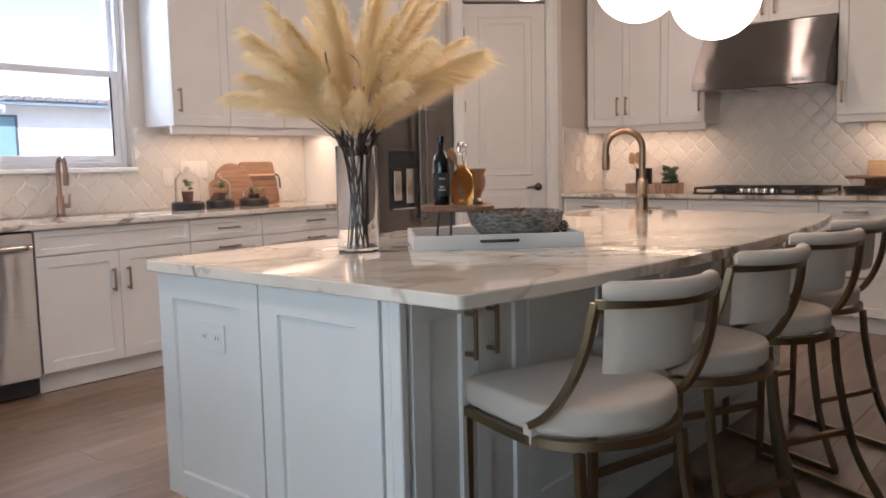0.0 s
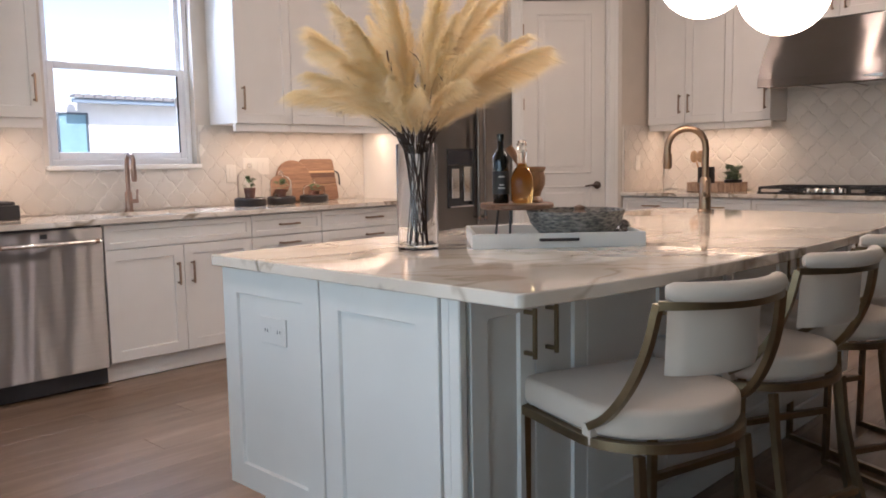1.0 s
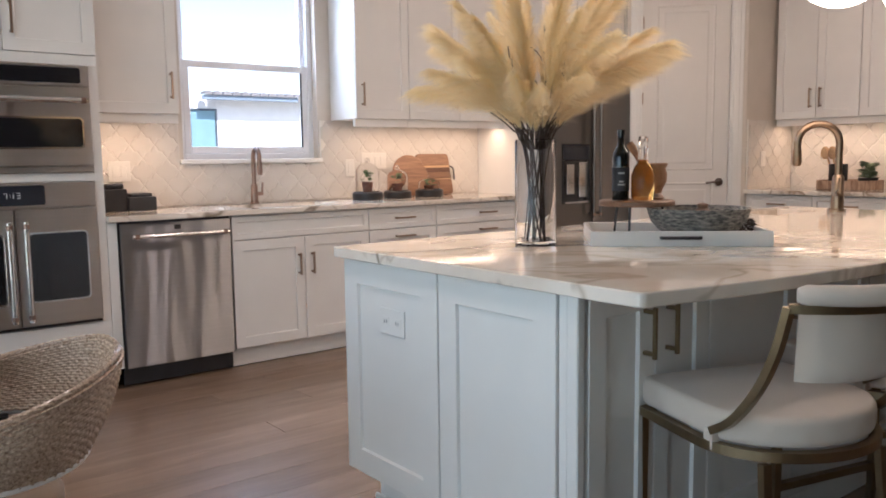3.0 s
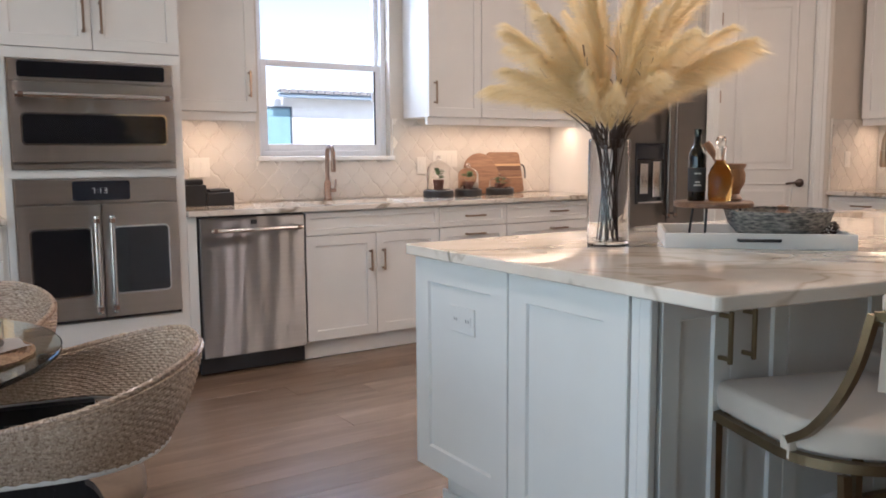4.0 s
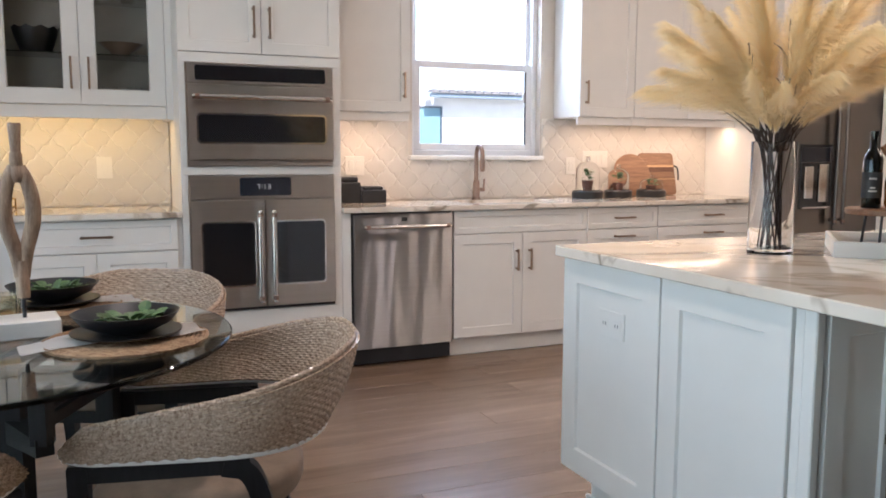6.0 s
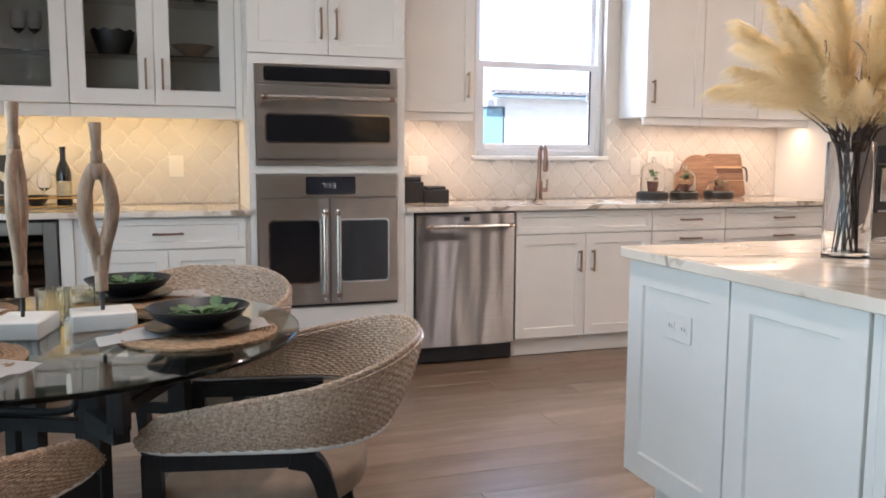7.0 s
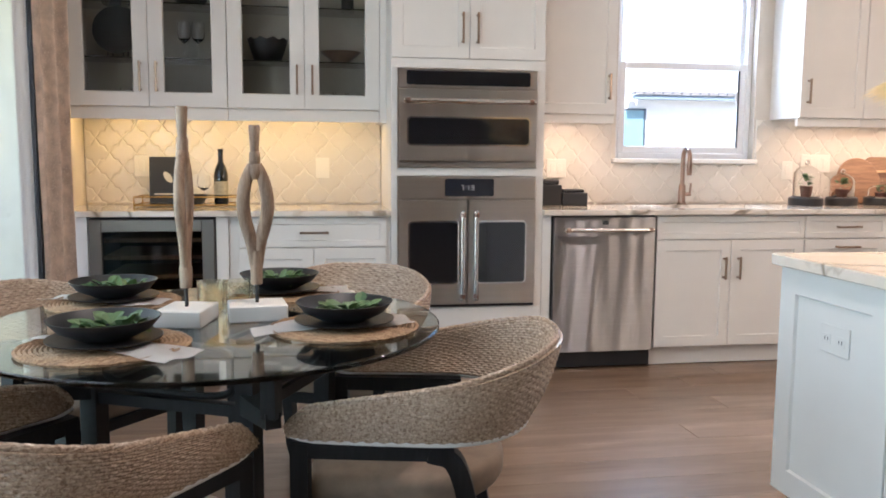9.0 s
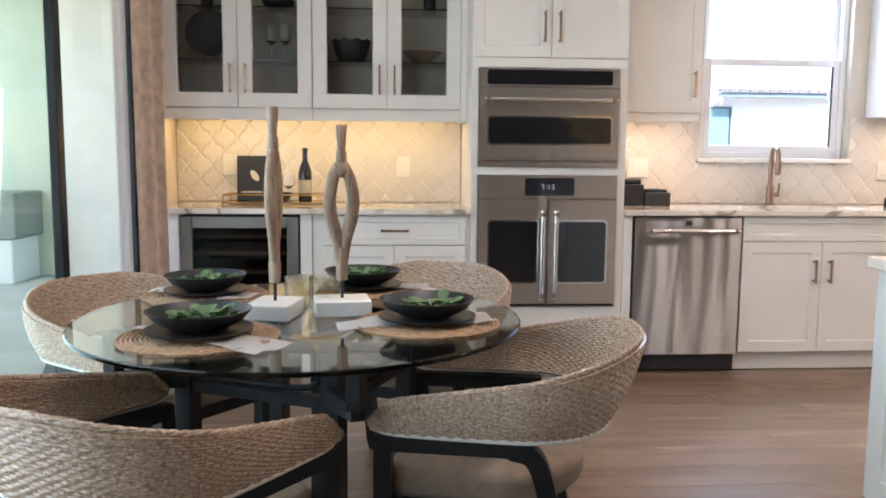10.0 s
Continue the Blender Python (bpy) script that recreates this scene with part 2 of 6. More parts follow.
# raised pale sprigs on the curtain
n, l = CURTAIN.node_tree.nodes, CURTAIN.node_tree.links
b = n["Principled BSDF"]
tc, mp, vo, rp, mx = (n.new("ShaderNode" + q) for q in ("TexCoord", "Mapping", "TexVoronoi", "ValToRGB", "Mix"))
mp.inputs["Scale"].default_value = (26, 26, 15)
rp.color_ramp.elements[0].position, rp.color_ramp.elements[0].color = 0.18, (1, 1, 1, 1)
rp.color_ramp.elements[1].position, rp.color_ramp.elements[1].color = 0.30, (0, 0, 0, 1)
mx.data_type = "RGBA"
mx.inputs[7].default_value = (0.74, 0.63, 0.52, 1)
l.new(tc.outputs["Object"], mp.inputs["Vector"])
l.new(mp.outputs[0], vo.inputs["Vector"])
l.new(vo.outputs["Distance"], rp.inputs["Fac"])
l.new(rp.outputs[0], mx.inputs[0])
l.new(b.inputs["Base Color"].links[0].from_socket, mx.inputs[6])
l.new(mx.outputs[2], b.inputs["Base Color"])


# ---- mesh helpers ----
def part(name, bm, material, parent, label="", smooth=False):
    me = bpy.data.meshes.new(name)
    bm.normal_update()
    bm.to_mesh(me)
    bm.free()
    me.materials.append(material)
    if smooth:
        me.polygons.foreach_set("use_smooth", [True] * len(me.polygons))
        me.set_sharp_from_angle(angle=radians(40))
    ob = new(name, me)
    ob.parent = parent
    return tagged(ob, label) if label else ob


def thing(name, m, label, category, group="", kind=""):
    ob = new(name)
    ob.empty_display_size = 0.1
    ob.matrix_basis = m
    return tagged(ob, label, category, group, kind)


def structure(name, bm, material, label, category, smooth=False):
    ob = part(name, bm, material, None, "", smooth)
    return tagged(ob, label, category, "", "structure")


def box(x0, y0, z0, x1, y1, z1, bev=0.0, bm=None, seg=1):
    """A box between two corners, with bevelled edges, added to bm."""
    own = bmesh.new()
    bmesh.ops.create_cube(own, size=1)
    bmesh.ops.transform(own, matrix=Matrix.Translation(((x0 + x1) / 2, (y0 + y1) / 2, (z0 + z1) / 2))
                        @ Matrix.Diagonal((abs(x1 - x0), abs(y1 - y0), abs(z1 - z0), 1)), verts=own.verts)
    if bev:
        bmesh.ops.bevel(own, geom=own.edges[:], offset=bev, segments=seg, affect="EDGES", profile=0.5)
    return merge(bm, own)


def merge(bm, own, m=None):
    if m is not None:
        bmesh.ops.transform(own, matrix=m, verts=own.verts)
    if bm is None:
        return own
    me = bpy.data.meshes.new("tmp")
    own.to_mesh(me)
    own.free()
    bm.from_mesh(me)
    bpy.data.meshes.remove(me)
    return bm


def lathe(profile, seg=32, bm=None, m=None):
    """Turned body from (radius, height) pairs."""
    own = bmesh.new()
    rings = []
    for r, z in profile:
        if r < 1e-5:
            rings.append([own.verts.new((0, 0, z))])
        else:
            rings.append([own.verts.new((r * math.cos(a), r * math.sin(a), z)) for a in [2 * math.pi * k / seg for k in range(seg)]])
    for a, b in zip(rings, rings[1:]):
        for k in range(seg):
            k2 = (k + 1) % seg
            if len(a) == 1 and len(b) > 1:
                own.faces.new((a[0], b[k2], b[k]))
            elif len(b) == 1 and len(a) > 1:
                own.faces.new((a[k], a[k2], b[0]))
            elif len(a) > 1:
                own.faces.new((a[k], a[k2], b[k2], b[k]))
    bmesh.ops.recalc_face_normals(own, faces=own.faces[:])
    return merge(bm, own, m)


def tube(points, r, seg=10, bm=None, square=False, flat=1.0):
    """A rod along points; r may be one radius or one per point. square: a four-sided bar."""
    own = bmesh.new()
    pts = [Vector(p) for p in points]
    rs = r if isinstance(r, (list, tuple)) else [r] * len(pts)
    n = 4 if square else seg
    rings, side = [], None
    for i, p in enumerate(pts):
        d = (pts[min(i + 1, len(pts) - 1)] - pts[max(i - 1, 0)]).normalized()
        if side is None:
            ref = Vector((0, 0, 1)) if abs(d.z) < 0.9 else Vector((1, 0, 0))
            side = d.cross(ref).normalized()
        side = (side - d * side.dot(d)).normalized()
        up = side.cross(d)
        off = math.pi / 4 if square else 0
        k2 = math.sqrt(2) if square else 1
        rings.append([own.verts.new(p + (side * math.cos(a) + up * math.sin(a) * flat) * rs[i] * k2)
                      for a in [off + 2 * math.pi * k / n for k in range(n)]])
    for a, b in zip(rings, rings[1:]):
        for k in range(n):
            own.faces.new((a[k], a[(k + 1) % n], b[(k + 1) % n], b[k]))
    own.faces.new(rings[0][::-1])
    own.faces.new(rings[-1])
    bmesh.ops.recalc_face_normals(own, faces=own.faces[:])
    return merge(bm, own)


def curve_pts(ctrl, n=12):
    """A smooth run of points through control points."""
    c = [Vector(p) for p in ctrl]
    c = [c[0] * 2 - c[1]] + c + [c[-1] * 2 - c[-2]]
    out = []
    for i in range(1, len(c) - 2):
        for k in range(n):
            t = k / n
            a, b, d, e = c[i - 1], c[i], c[i + 1], c[i + 2]
            out.append(0.5 * ((2 * b) + (d - a) * t + (2 * a - 5 * b + 4 * d - e) * t * t + (3 * b - a - 3 * d + e) * t ** 3))
    return out + [c[-2]]


def shaker(w, h, t=0.02, stile=0.058, rec=0.009, hole=False):
    """A framed front, its face on y = 0 looking to -y, its corner at the origin. hole: an open frame for glass."""
    bm = bmesh.new()
    c = 0.0018

    def ring(ins, y):
        return [bm.verts.new((ins if a < 1 else w - ins, y, ins if b < 1 else h - ins)) for a, b in ((0, 0), (1, 0), (1, 1), (0, 1))]
    rs = [ring(0, t), ring(0, c), ring(c, 0), ring(stile, 0), ring(stile + 0.004, rec)]
    if hole:
        rs += [ring(stile + 0.004, t)]
        rs.append(rs[0])
    for a, b in zip(rs, rs[1:]):
        for k in range(4):
            bm.faces.new((a[k], a[(k + 1) % 4], b[(k + 1) % 4], b[k]))
    if not hole:
        bm.faces.new(rs[-1])
        bm.faces.new(rs[0][::-1])
    bmesh.ops.recalc_face_normals(bm, faces=bm.faces[:])
    return bm


def pull(length, upright, r=0.0055, stand=0.032):
    """A squared bar pull centred on the origin, standing off to -y."""
    bm = bmesh.new()
    hl = length / 2
    for s in (-1, 1):
        a = s * (hl - 0.012)
        if upright:
            box(-r, -stand, a - r, r, 0, a + r, 0.001, bm)
        else:
            box(a - r, -stand, -r, a + r, 0, r, 0.001, bm)
    if upright:
        box(-r, -stand - r, -hl, r, -stand + r, hl, 0.0015, bm)
    else:
        box(-hl, -stand - r, -r, hl, -stand + r, r, 0.0015, bm)
    return bm


def cabinet(name, m, w, d, z0, z1, fronts, label, group, paint=None, toe=0.0, body_label="", rail=0.0, metal=None):
    """A cabinet whose fronts look to -y; local x from its left end, z from the floor. fronts: (kind, x0, z0, x1, z1, pull or None),
    pull = ("v" or "h", x, z, length)."""
    paint, metal = paint or WHITE, metal or BRONZE
    root = thing(name, m, label, "cabinet", group)
    bm = box(0, 0.021, z0, w, d, z1, 0.001)
    if toe:
        box(0, 0.075, 0.0, w, d, toe, 0, bm)
    part("body", bm, paint, root)
    if toe:
        part("toe_kick", box(0, 0.062, 0.004, w, 0.0745, toe - 0.002, 0.001), paint, root)
    if rail:
        part("light_rail", box(0, 0.022, z0 - rail, w, 0.045, z0 - 0.001, 0.002), paint, root)
    for kind, x0, a, x1, b, grip in fronts:
        nm = {"door": "door", "drawer": "drawer_front", "glass": "glass_door"}[kind]
        f = part(nm, shaker(x1 - x0 - 0.003, b - a - 0.003, stile=0.058 if b - a > 0.2 else 0.032, hole=kind == "glass"), paint, root)
        f.location = (x0 + 0.0015, 0, a + 0.0015)
        if kind == "glass":
            p = part("pane", box(0.055, 0.012, 0.055, x1 - x0 - 0.058, 0.016, b - a - 0.058), PANE, f)
            p.visible_shadow = False
        if grip:
            hnd = part("handle", pull(grip[3], grip[0] == "v"), metal, f, "bar pull")
            hnd.location = (grip[1] - x0 - 0.0015, 0, grip[2] - a - 0.0015)
    return root


def at_north(x, y=FRONT):
    return pose(x, y, 0)


# ---- structure ----
structure("floor", box(WALL_W - 0.15, WALL_S - 0.15, -0.12, WALL_E + 0.15, WALL_N + 0.15, -0.012), BLACKWOOD, "subfloor under wide oak planks", "floor")
structure("ceiling", box(WALL_W - 0.15, WALL_S - 0.15, CEIL, WALL_E + 0.15, WALL_N + 0.15, CEIL + 0.12), CEILING, "plain white ceiling", "ceiling")
# north wall round the window opening
WX0, WX1, WZ0, WZ1 = 0.69, 1.625, 1.19, 2.42
bm = box(WALL_W - 0.15, WALL_N, 0, WX0, WALL_N + 0.15, CEIL)
box(WX1, WALL_N, 0, WALL_E + 0.15, WALL_N + 0.15, CEIL, 0, bm)
box(WX0, WALL_N, 0, WX1, WALL_N + 0.15, WZ0, 0, bm)
box(WX0, WALL_N, WZ1, WX1, WALL_N + 0.15, CEIL, 0, bm)
structure("wall_north", bm, PAINT, "warm off-white painted kitchen wall with a window", "wall")
structure("wall_east", box(WALL_E, WALL_S, 0, WALL_E + 0.15, WALL_N, CEIL), PAINT, "warm off-white painted wall behind the cooktop", "wall")
# unseen wall, its colour darkened to cut light bounced onto the island
structure("wall_south", box(WALL_W - 0.15, WALL_S - 0.15, 0, WALL_E + 0.15, WALL_S, CEIL), mat("dark bounce-cutting taupe", (0.30, 0.265, 0.235), 0.85, vary=0.03), "plain unseen wall closing the room, dark to cut bounce", "wall")
# west wall round the sliding door opening
SY0, SY1, SZ1 = -1.4, 4.60, 2.45
bm = box(WALL_W - 0.15, WALL_S, 0, WALL_W, SY0, CEIL)
box(WALL_W - 0.15, SY1, 0, WALL_W, WALL_N, CEIL, 0, bm)
box(WALL_W - 0.15, SY0, SZ1, WALL_W, SY1, CEIL, 0, bm)
structure("wall_west", bm, PAINT, "painted wall with a wide sliding door opening", "wall")
# corner pantry walls
A, B = Vector((4.60, 3.84, 0)), Vector((3.96, 4.48, 0))
structure("wall_return", box(4.60, 3.84, 0, WALL_E, 3.94, CEIL), PAINT, "short painted return wall at the end of the counter", "wall")
DG = pose(3.96, 4.48, 0, 0, 0, -45)     # local x along the diagonal, -y to the room
DL = (A - B).length
D0, D1, DH = 0.10, 0.80, 2.44
bm = box(0, 0, 0, D0, 0.1, CEIL)
box(D1, 0, 0, DL, 0.1, CEIL, 0, bm)
box(D0, 0, DH, D1, 0.1, CEIL, 0, bm)
merge(None, bm, DG)
structure("wall_pantry", bm, PAINT, "diagonal painted wall of the corner pantry", "wall")
structure("wall_fridge_side", box(4.02, 4.43, 0, 4.10, WALL_N, CEIL), PAINT, "painted wall beside the refrigerator", "wall")

# pantry door with its casing
door = thing("door_1", DG, "tall off-white two-panel pantry door, closed", "door", kind="structure")
bm = box(D0 + 0.02, 0.03, 0.01, D1 - 0.02, 0.07, DH - 0.015, 0.002)
leaf = part("door_leaf", bm, DOORPAINT, door)
for a, b in ((1.06, 2.325), (0.22, 0.965)):
    bm = bmesh.new()
    x0, x1 = D0 + 0.13, D1 - 0.13
    vs = [[bm.verts.new(v) for v in ((x0 + i, y, a + i), (x1 - i, y, a + i), (x1 - i, y, b - i), (x0 + i, y, b - i))]
          for i, y in ((0, 0.0295), (0.008, 0.023), (0.020, 0.0285), (0.05, 0.0285), (0.065, 0.024))]
    for r0, r1 in zip(vs, vs[1:]):
        for k in range(4):
            bm.faces.new((r0[k], r0[(k + 1) % 4], r1[(k + 1) % 4], r1[k]))
    bm.faces.new(vs[-1])
    bmesh.ops.recalc_face_normals(bm, faces=bm.faces[:])
    part("moulded_panel", bm, DOORPAINT, door)
bm = box(D0 + 0.001, -0.001, 0, D0 + 0.018, 0.09, DH - 0.002)
box(D1 - 0.018, -0.001, 0, D1 - 0.001, 0.09, DH - 0.002, 0, bm)
part("door_jamb", bm, TRIM, door)
for x0, x1 in ((D0 - 0.075, D0 + 0.006), (D1 - 0.006, D1 + 0.075)):
    bm = box(x0, -0.018, 0, x1, -0.001, DH + 0.07, 0.004)
    box(x0 + 0.012, -0.024, 0, x1 - 0.03, -0.017, DH + 0.07, 0.003, bm)
    part("casing", bm, TRIM, door)
part("casing", box(D0 + 0.007, -0.018, DH + 0.002, D1 - 0.007, -0.001, DH + 0.075, 0.004), TRIM, door)
bm = lathe(((0, 0), (0.03, 0), (0.032, 0.006), (0.012, 0.012), (0.011, 0.045), (0, 0.045)), 20, None, pose(D1 - 0.085, 0.03, 0.965, 90))
tube(curve_pts(((D1 - 0.085, -0.012, 0.965), (D1 - 0.13, -0.016, 0.967), (D1 - 0.19, -0.012, 0.960)), 6), [0.010] * 7 + [0.008] * 6, 10, bm)
part("lever_handle", bm, mat("dark bronze lever metal", (0.13, 0.10, 0.085), 0.35, 1.0), door, "dark bronze lever handle", True)
for z in (1.62, 2.2, 0.25):
    part("hinge", box(D0 + 0.012, 0.018, z - 0.045, D0 + 0.03, 0.032, z + 0.045, 0.003), BRONZE, door)

# window in the north wall
win = thing("window_1", pose(0, WALL_N, 0), "white vinyl single-hung window with a stool sill", "window", kind="structure")
part("window_sill", box(WX0 - 0.03, -0.045, WZ0 - 0.028, WX1 + 0.012, 0.055, WZ0, 0.004), TRIM, win)


def rect_frame(x0, z0, x1, z1, y0, y1, wide, bev=0.003):
    bm = box(x0, y0, z0, x0 + wide, y1, z1, bev)
    box(x1 - wide, y0, z0, x1, y1, z1, bev, bm)
    box(x0 + wide, y0, z0, x1 - wide, y1, z0 + wide, bev, bm)
    box(x0 + wide, y0, z1 - wide, x1 - wide, y1, z1, bev, bm)
    return bm


part("window_frame", rect_frame(WX0 + 0.001, WZ0 + 0.001, WX1 - 0.001, WZ1 - 0.001, 0.055, 0.145, 0.035), VINYL, win)
part("sash", rect_frame(WX0 + 0.037, WZ0 + 0.037, WX1 - 0.037, 1.80, 0.060, 0.095, 0.042), VINYL, win, "lower window sash")
part("sash", rect_frame(WX0 + 0.037, 1.775, WX1 - 0.037, WZ1 - 0.037, 0.100, 0.135, 0.030), VINYL, win, "upper window sash")
for z0, z1, y in ((WZ0 + 0.07, 1.77, 0.078), (1.80, WZ1 - 0.06, 0.118)):
    p = part("pane", box(WX0 + 0.06, y, z0, WX1 - 0.06, y + 0.004, z1), PANE, win)
    p.visible_shadow = False
part("screen_edge", box(WX1 - 0.092, 0.056, WZ0 + 0.075, WX1 - 0.080, 0.0595, 1.757, 0.001), BLACK, win, "dark insect screen edge")
part("sash_lock", box(WX1 - 0.11, 0.048, 1.55, WX1 - 0.095, 0.06, 1.62, 0.003), VINYL, win)

# sliding door in the west wall
sl = thing("sliding_door", pose(WALL_W, 0, 0), "black aluminium sliding glass door with greenish panes", "door", kind="structure")
DARKMETAL = mat("dark bronze aluminium", (0.02, 0.021, 0.024), 0.35, 0.6, 0.1)
bm = box(-0.075, SY1 - 0.03, 0, -0.05, SY1 - 0.001, SZ1 - 0.001, 0.003)
box(-0.14, SY0 + 0.001, 0, -0.01, SY0 + 0.05, SZ1 - 0.001, 0.003, bm)
box(-0.14, SY0 + 0.05, SZ1 - 0.05, -0.01, SY1 - 0.03, SZ1 - 0.001, 0.003, bm)
box(-0.14, SY0 + 0.05, 0.0, -0.01, SY1 - 0.03, 0.02, 0.003, bm)
part("door_frame", bm, DARKMETAL, sl)
for k, (y0, y1, gm) in enumerate(((3.60, 4.565, PANE), (2.00, 3.61, TINTED), (0.35, 2.02, TINTED), (-1.33, 0.40, TINTED))):
    x = -0.045 if k % 2 else -0.10
    bm = bmesh.new()
    if k:
        box(x - 0.02, y0, 0.02, x + 0.02, y0 + 0.055, SZ1 - 0.05, 0.003, bm)
        box(x - 0.02, y1 - 0.06, 0.02, x + 0.02, y1, SZ1 - 0.05, 0.003, bm)
    box(x - 0.02, y0 + 0.055, 0.02, x + 0.02, y1 - 0.06, 0.09, 0.003, bm)
    box(x - 0.02, y0 + 0.055, SZ1 - 0.12, x + 0.02, y1 - 0.06, SZ1 - 0.05, 0.003, bm)
    part("panel_frame", bm, DARKMETAL, sl)
    p = part("pane", box(x - 0.003, y0 + 0.05, 0.09, x + 0.003, y1 - 0.055 if k else SY1 - 0.002, SZ1 - 0.12), gm, sl)
    p.visible_shadow = False

# curtain gathered beside the sliding door
bm = bmesh.new()
rows = []
N = 90
for i in range(N + 1):
    s = i / N
    y = 4.17 + 0.34 * s
    x = WALL_W + 0.07 + 0.05 * s + 0.016 * math.sin(s * 2 * math.pi * 2.5 + 0.6) + 0.01 * math.sin(s * 31)
    rows.append([bm.verts.new((x + 0.006 * math.sin(z * 3 + s * 9), y, z)) for z in (0.02, 0.6, 1.2, 1.8, 2.4, 2.72)])
for a, b in zip(rows, rows[1:]):
    for k in range(5):
        bm.faces.new((a[k], b[k], b[k + 1], a[k + 1]))
bmesh.ops.solidify(bm, geom=bm.faces[:], thickness=0.004)
cur = thing("curtain", pose(0, 0, 0), "taupe embroidered curtain gathered beside the sliding door", "curtain")
part("drape", bm, CURTAIN, cur, smooth=True)
part("curtain_rod", tube(((WALL_W + 0.075, -1.7, 2.74), (WALL_W + 0.075, 4.55, 2.74)), 0.016), BRASS, cur)
for y in (-1.6, 1.6, 4.5):
    part("rod_bracket", box(WALL_W + 0.001, y - 0.012, 2.72, WALL_W + 0.06, y + 0.012, 2.75, 0.002), BRASS, cur)

# ---- outdoors ----
structure("ground", box(-60, -60, -0.30, 60, 80, -0.16), PATIO, "pale ground outside the house", "ground")
structure("patio", box(-9, -8, -0.15, WALL_W - 0.151, 14, -0.03), PATIO, "covered patio floor outside the sliding door", "patio")
structure("patio_wall", box(-9.0, 8.6, -0.15, WALL_W - 0.16, 8.8, 3.0), mat("pale green stucco", (0.66, 0.68, 0.55), 0.9, vary=0.03, bump=0.3, bump_scale=90), "white stucco patio wall", "wall")
bench = thing("patio_bench", pose(-5.3, 8.0, -0.03), "grey outdoor counter against the patio wall", "counter")
part("body", box(-0.9, 0, 0, 0.6, 0.58, 0.42, 0.01), STUCCO, bench)
part("worktop", box(-0.95, -0.03, 0.42, 0.65, 0.59, 0.85, 0.01), mat("grey outdoor stone", (0.26, 0.28, 0.25), 0.6), bench)

# slab out of view, added to keep sun off the patio wall
structure("patio_roof", box(-5.1, -8, 2.75, WALL_W - 0.151, 8.8, 2.95), STUCCO, "unseen white slab added to shade the patio", "ceiling")

# neighbour's house beyond the window
NH = thing("neighbor_house", pose(0, 9.6, -0.15), "white stucco house with a tiled roof edge", "house")
part("wall", box(-6, 0, 0, 12, 5, 2.06, 0), STUCCO, NH)
nw = part("window", rect_frame(2.41, 1.31, 2.75, 1.94, -0.03, 0.02, 0.022), mat("grey window trim", (0.08, 0.10, 0.115), 0.5), NH)
part("pane", box(2.43, -0.012, 1.33, 2.73, -0.004, 1.92), mat("pale reflecting glass", (0.20, 0.33, 0.38), 0.1), nw)
part("fascia", box(2.52, -0.20, 2.035, 12, -0.16, 2.085, 0.004), mat("grey fascia", (0.20, 0.25, 0.30), 0.6), NH)
ROOFTILE = mat("clay barrel tile", (0.20, 0.19, 0.185), 0.8, vary=0.2)
bm = bmesh.new()
for k in range(80):
    x = 2.58 + k * 0.115
    prof = [(x + 0.05 * math.cos(a), 0.045 * math.sin(a)) for a in [math.pi * j / 8 for j in range(9)]]
    lo = [bm.verts.new((px, -0.22, 2.092 + pz)) for px, pz in prof]
    f = min(1.0, max(0.05, (x - 2.52) / 2.8))    # hipped end
    hi = [bm.verts.new((px, -0.22 + 2.62 * f, 2.092 + 0.045 * f + pz)) for px, pz in prof]
    for j in range(8):
        bm.faces.new((lo[j], lo[j + 1], hi[j + 1], hi[j]))
    bm.faces.new(lo)
part("roof_tiles", bm, ROOFTILE, NH, smooth=True)
bm = bmesh.new()
v = [bm.verts.new(c) for c in ((2.52, -0.22, 2.09), (12, -0.22, 2.09), (12, 2.4, 2.13), (5.32, 2.4, 2.13), (2.52, -0.22, 2.087), (12, -0.22, 2.087), (12, 2.4, 2.065), (5.32, 2.4, 2.065))]
for f in ((0, 1, 2, 3), (7, 6, 5, 4), (0, 4, 5, 1), (1, 5, 6, 2), (2, 6, 7, 3), (3, 7, 4, 0)):
    bm.faces.new([v[i] for i in f])
part("roof", bm, ROOFTILE, NH)

# ---- north run: oven tower, base cabinets, uppers ----
TW0, TW1 = -0.785, 0.045
tower = cabinet("oven_tower", at_north(TW0), TW1 - TW0, 0.612, 0.11, 2.51,
                [("door", 0, 1.703, 0.415, 2.51, ("v", 0.375, 1.86, 0.16)), ("door", 0.415, 1.703, 0.83, 2.51, ("v", 0.455, 1.86, 0.16)),
                 ("drawer", 0, 0.115, 0.83, 0.25, None)], "tall white oven cabinet with paired doors over two built-in ovens", "kitchen cabinets", toe=0.11)
# face frame between the appliances
bm = box(0.0, 0.004, 0.253, 0.83, 0.020, 0.374)
box(0.0, 0.004, 1.091, 0.83, 0.020, 1.128, 0, bm)
box(0.0, 0.004, 1.652, 0.83, 0.020, 1.700, 0, bm)
box(0.0, 0.004, 0.3745, 0.030, 0.020, 1.0905, 0, bm)
box(0.788, 0.004, 0.3745, 0.83, 0.020, 1.0905, 0, bm)
box(0.0, 0.004, 1.1285, 0.030, 0.020, 1.6515, 0, bm)
box(0.788, 0.004, 1.1285, 0.83, 0.020, 1.6515, 0, bm)
part("face_frame", bm, WHITE, tower)

SCREEN = mat("dark control display", (0.02, 0.022, 0.03), 0.08, 0.0, 0.1)
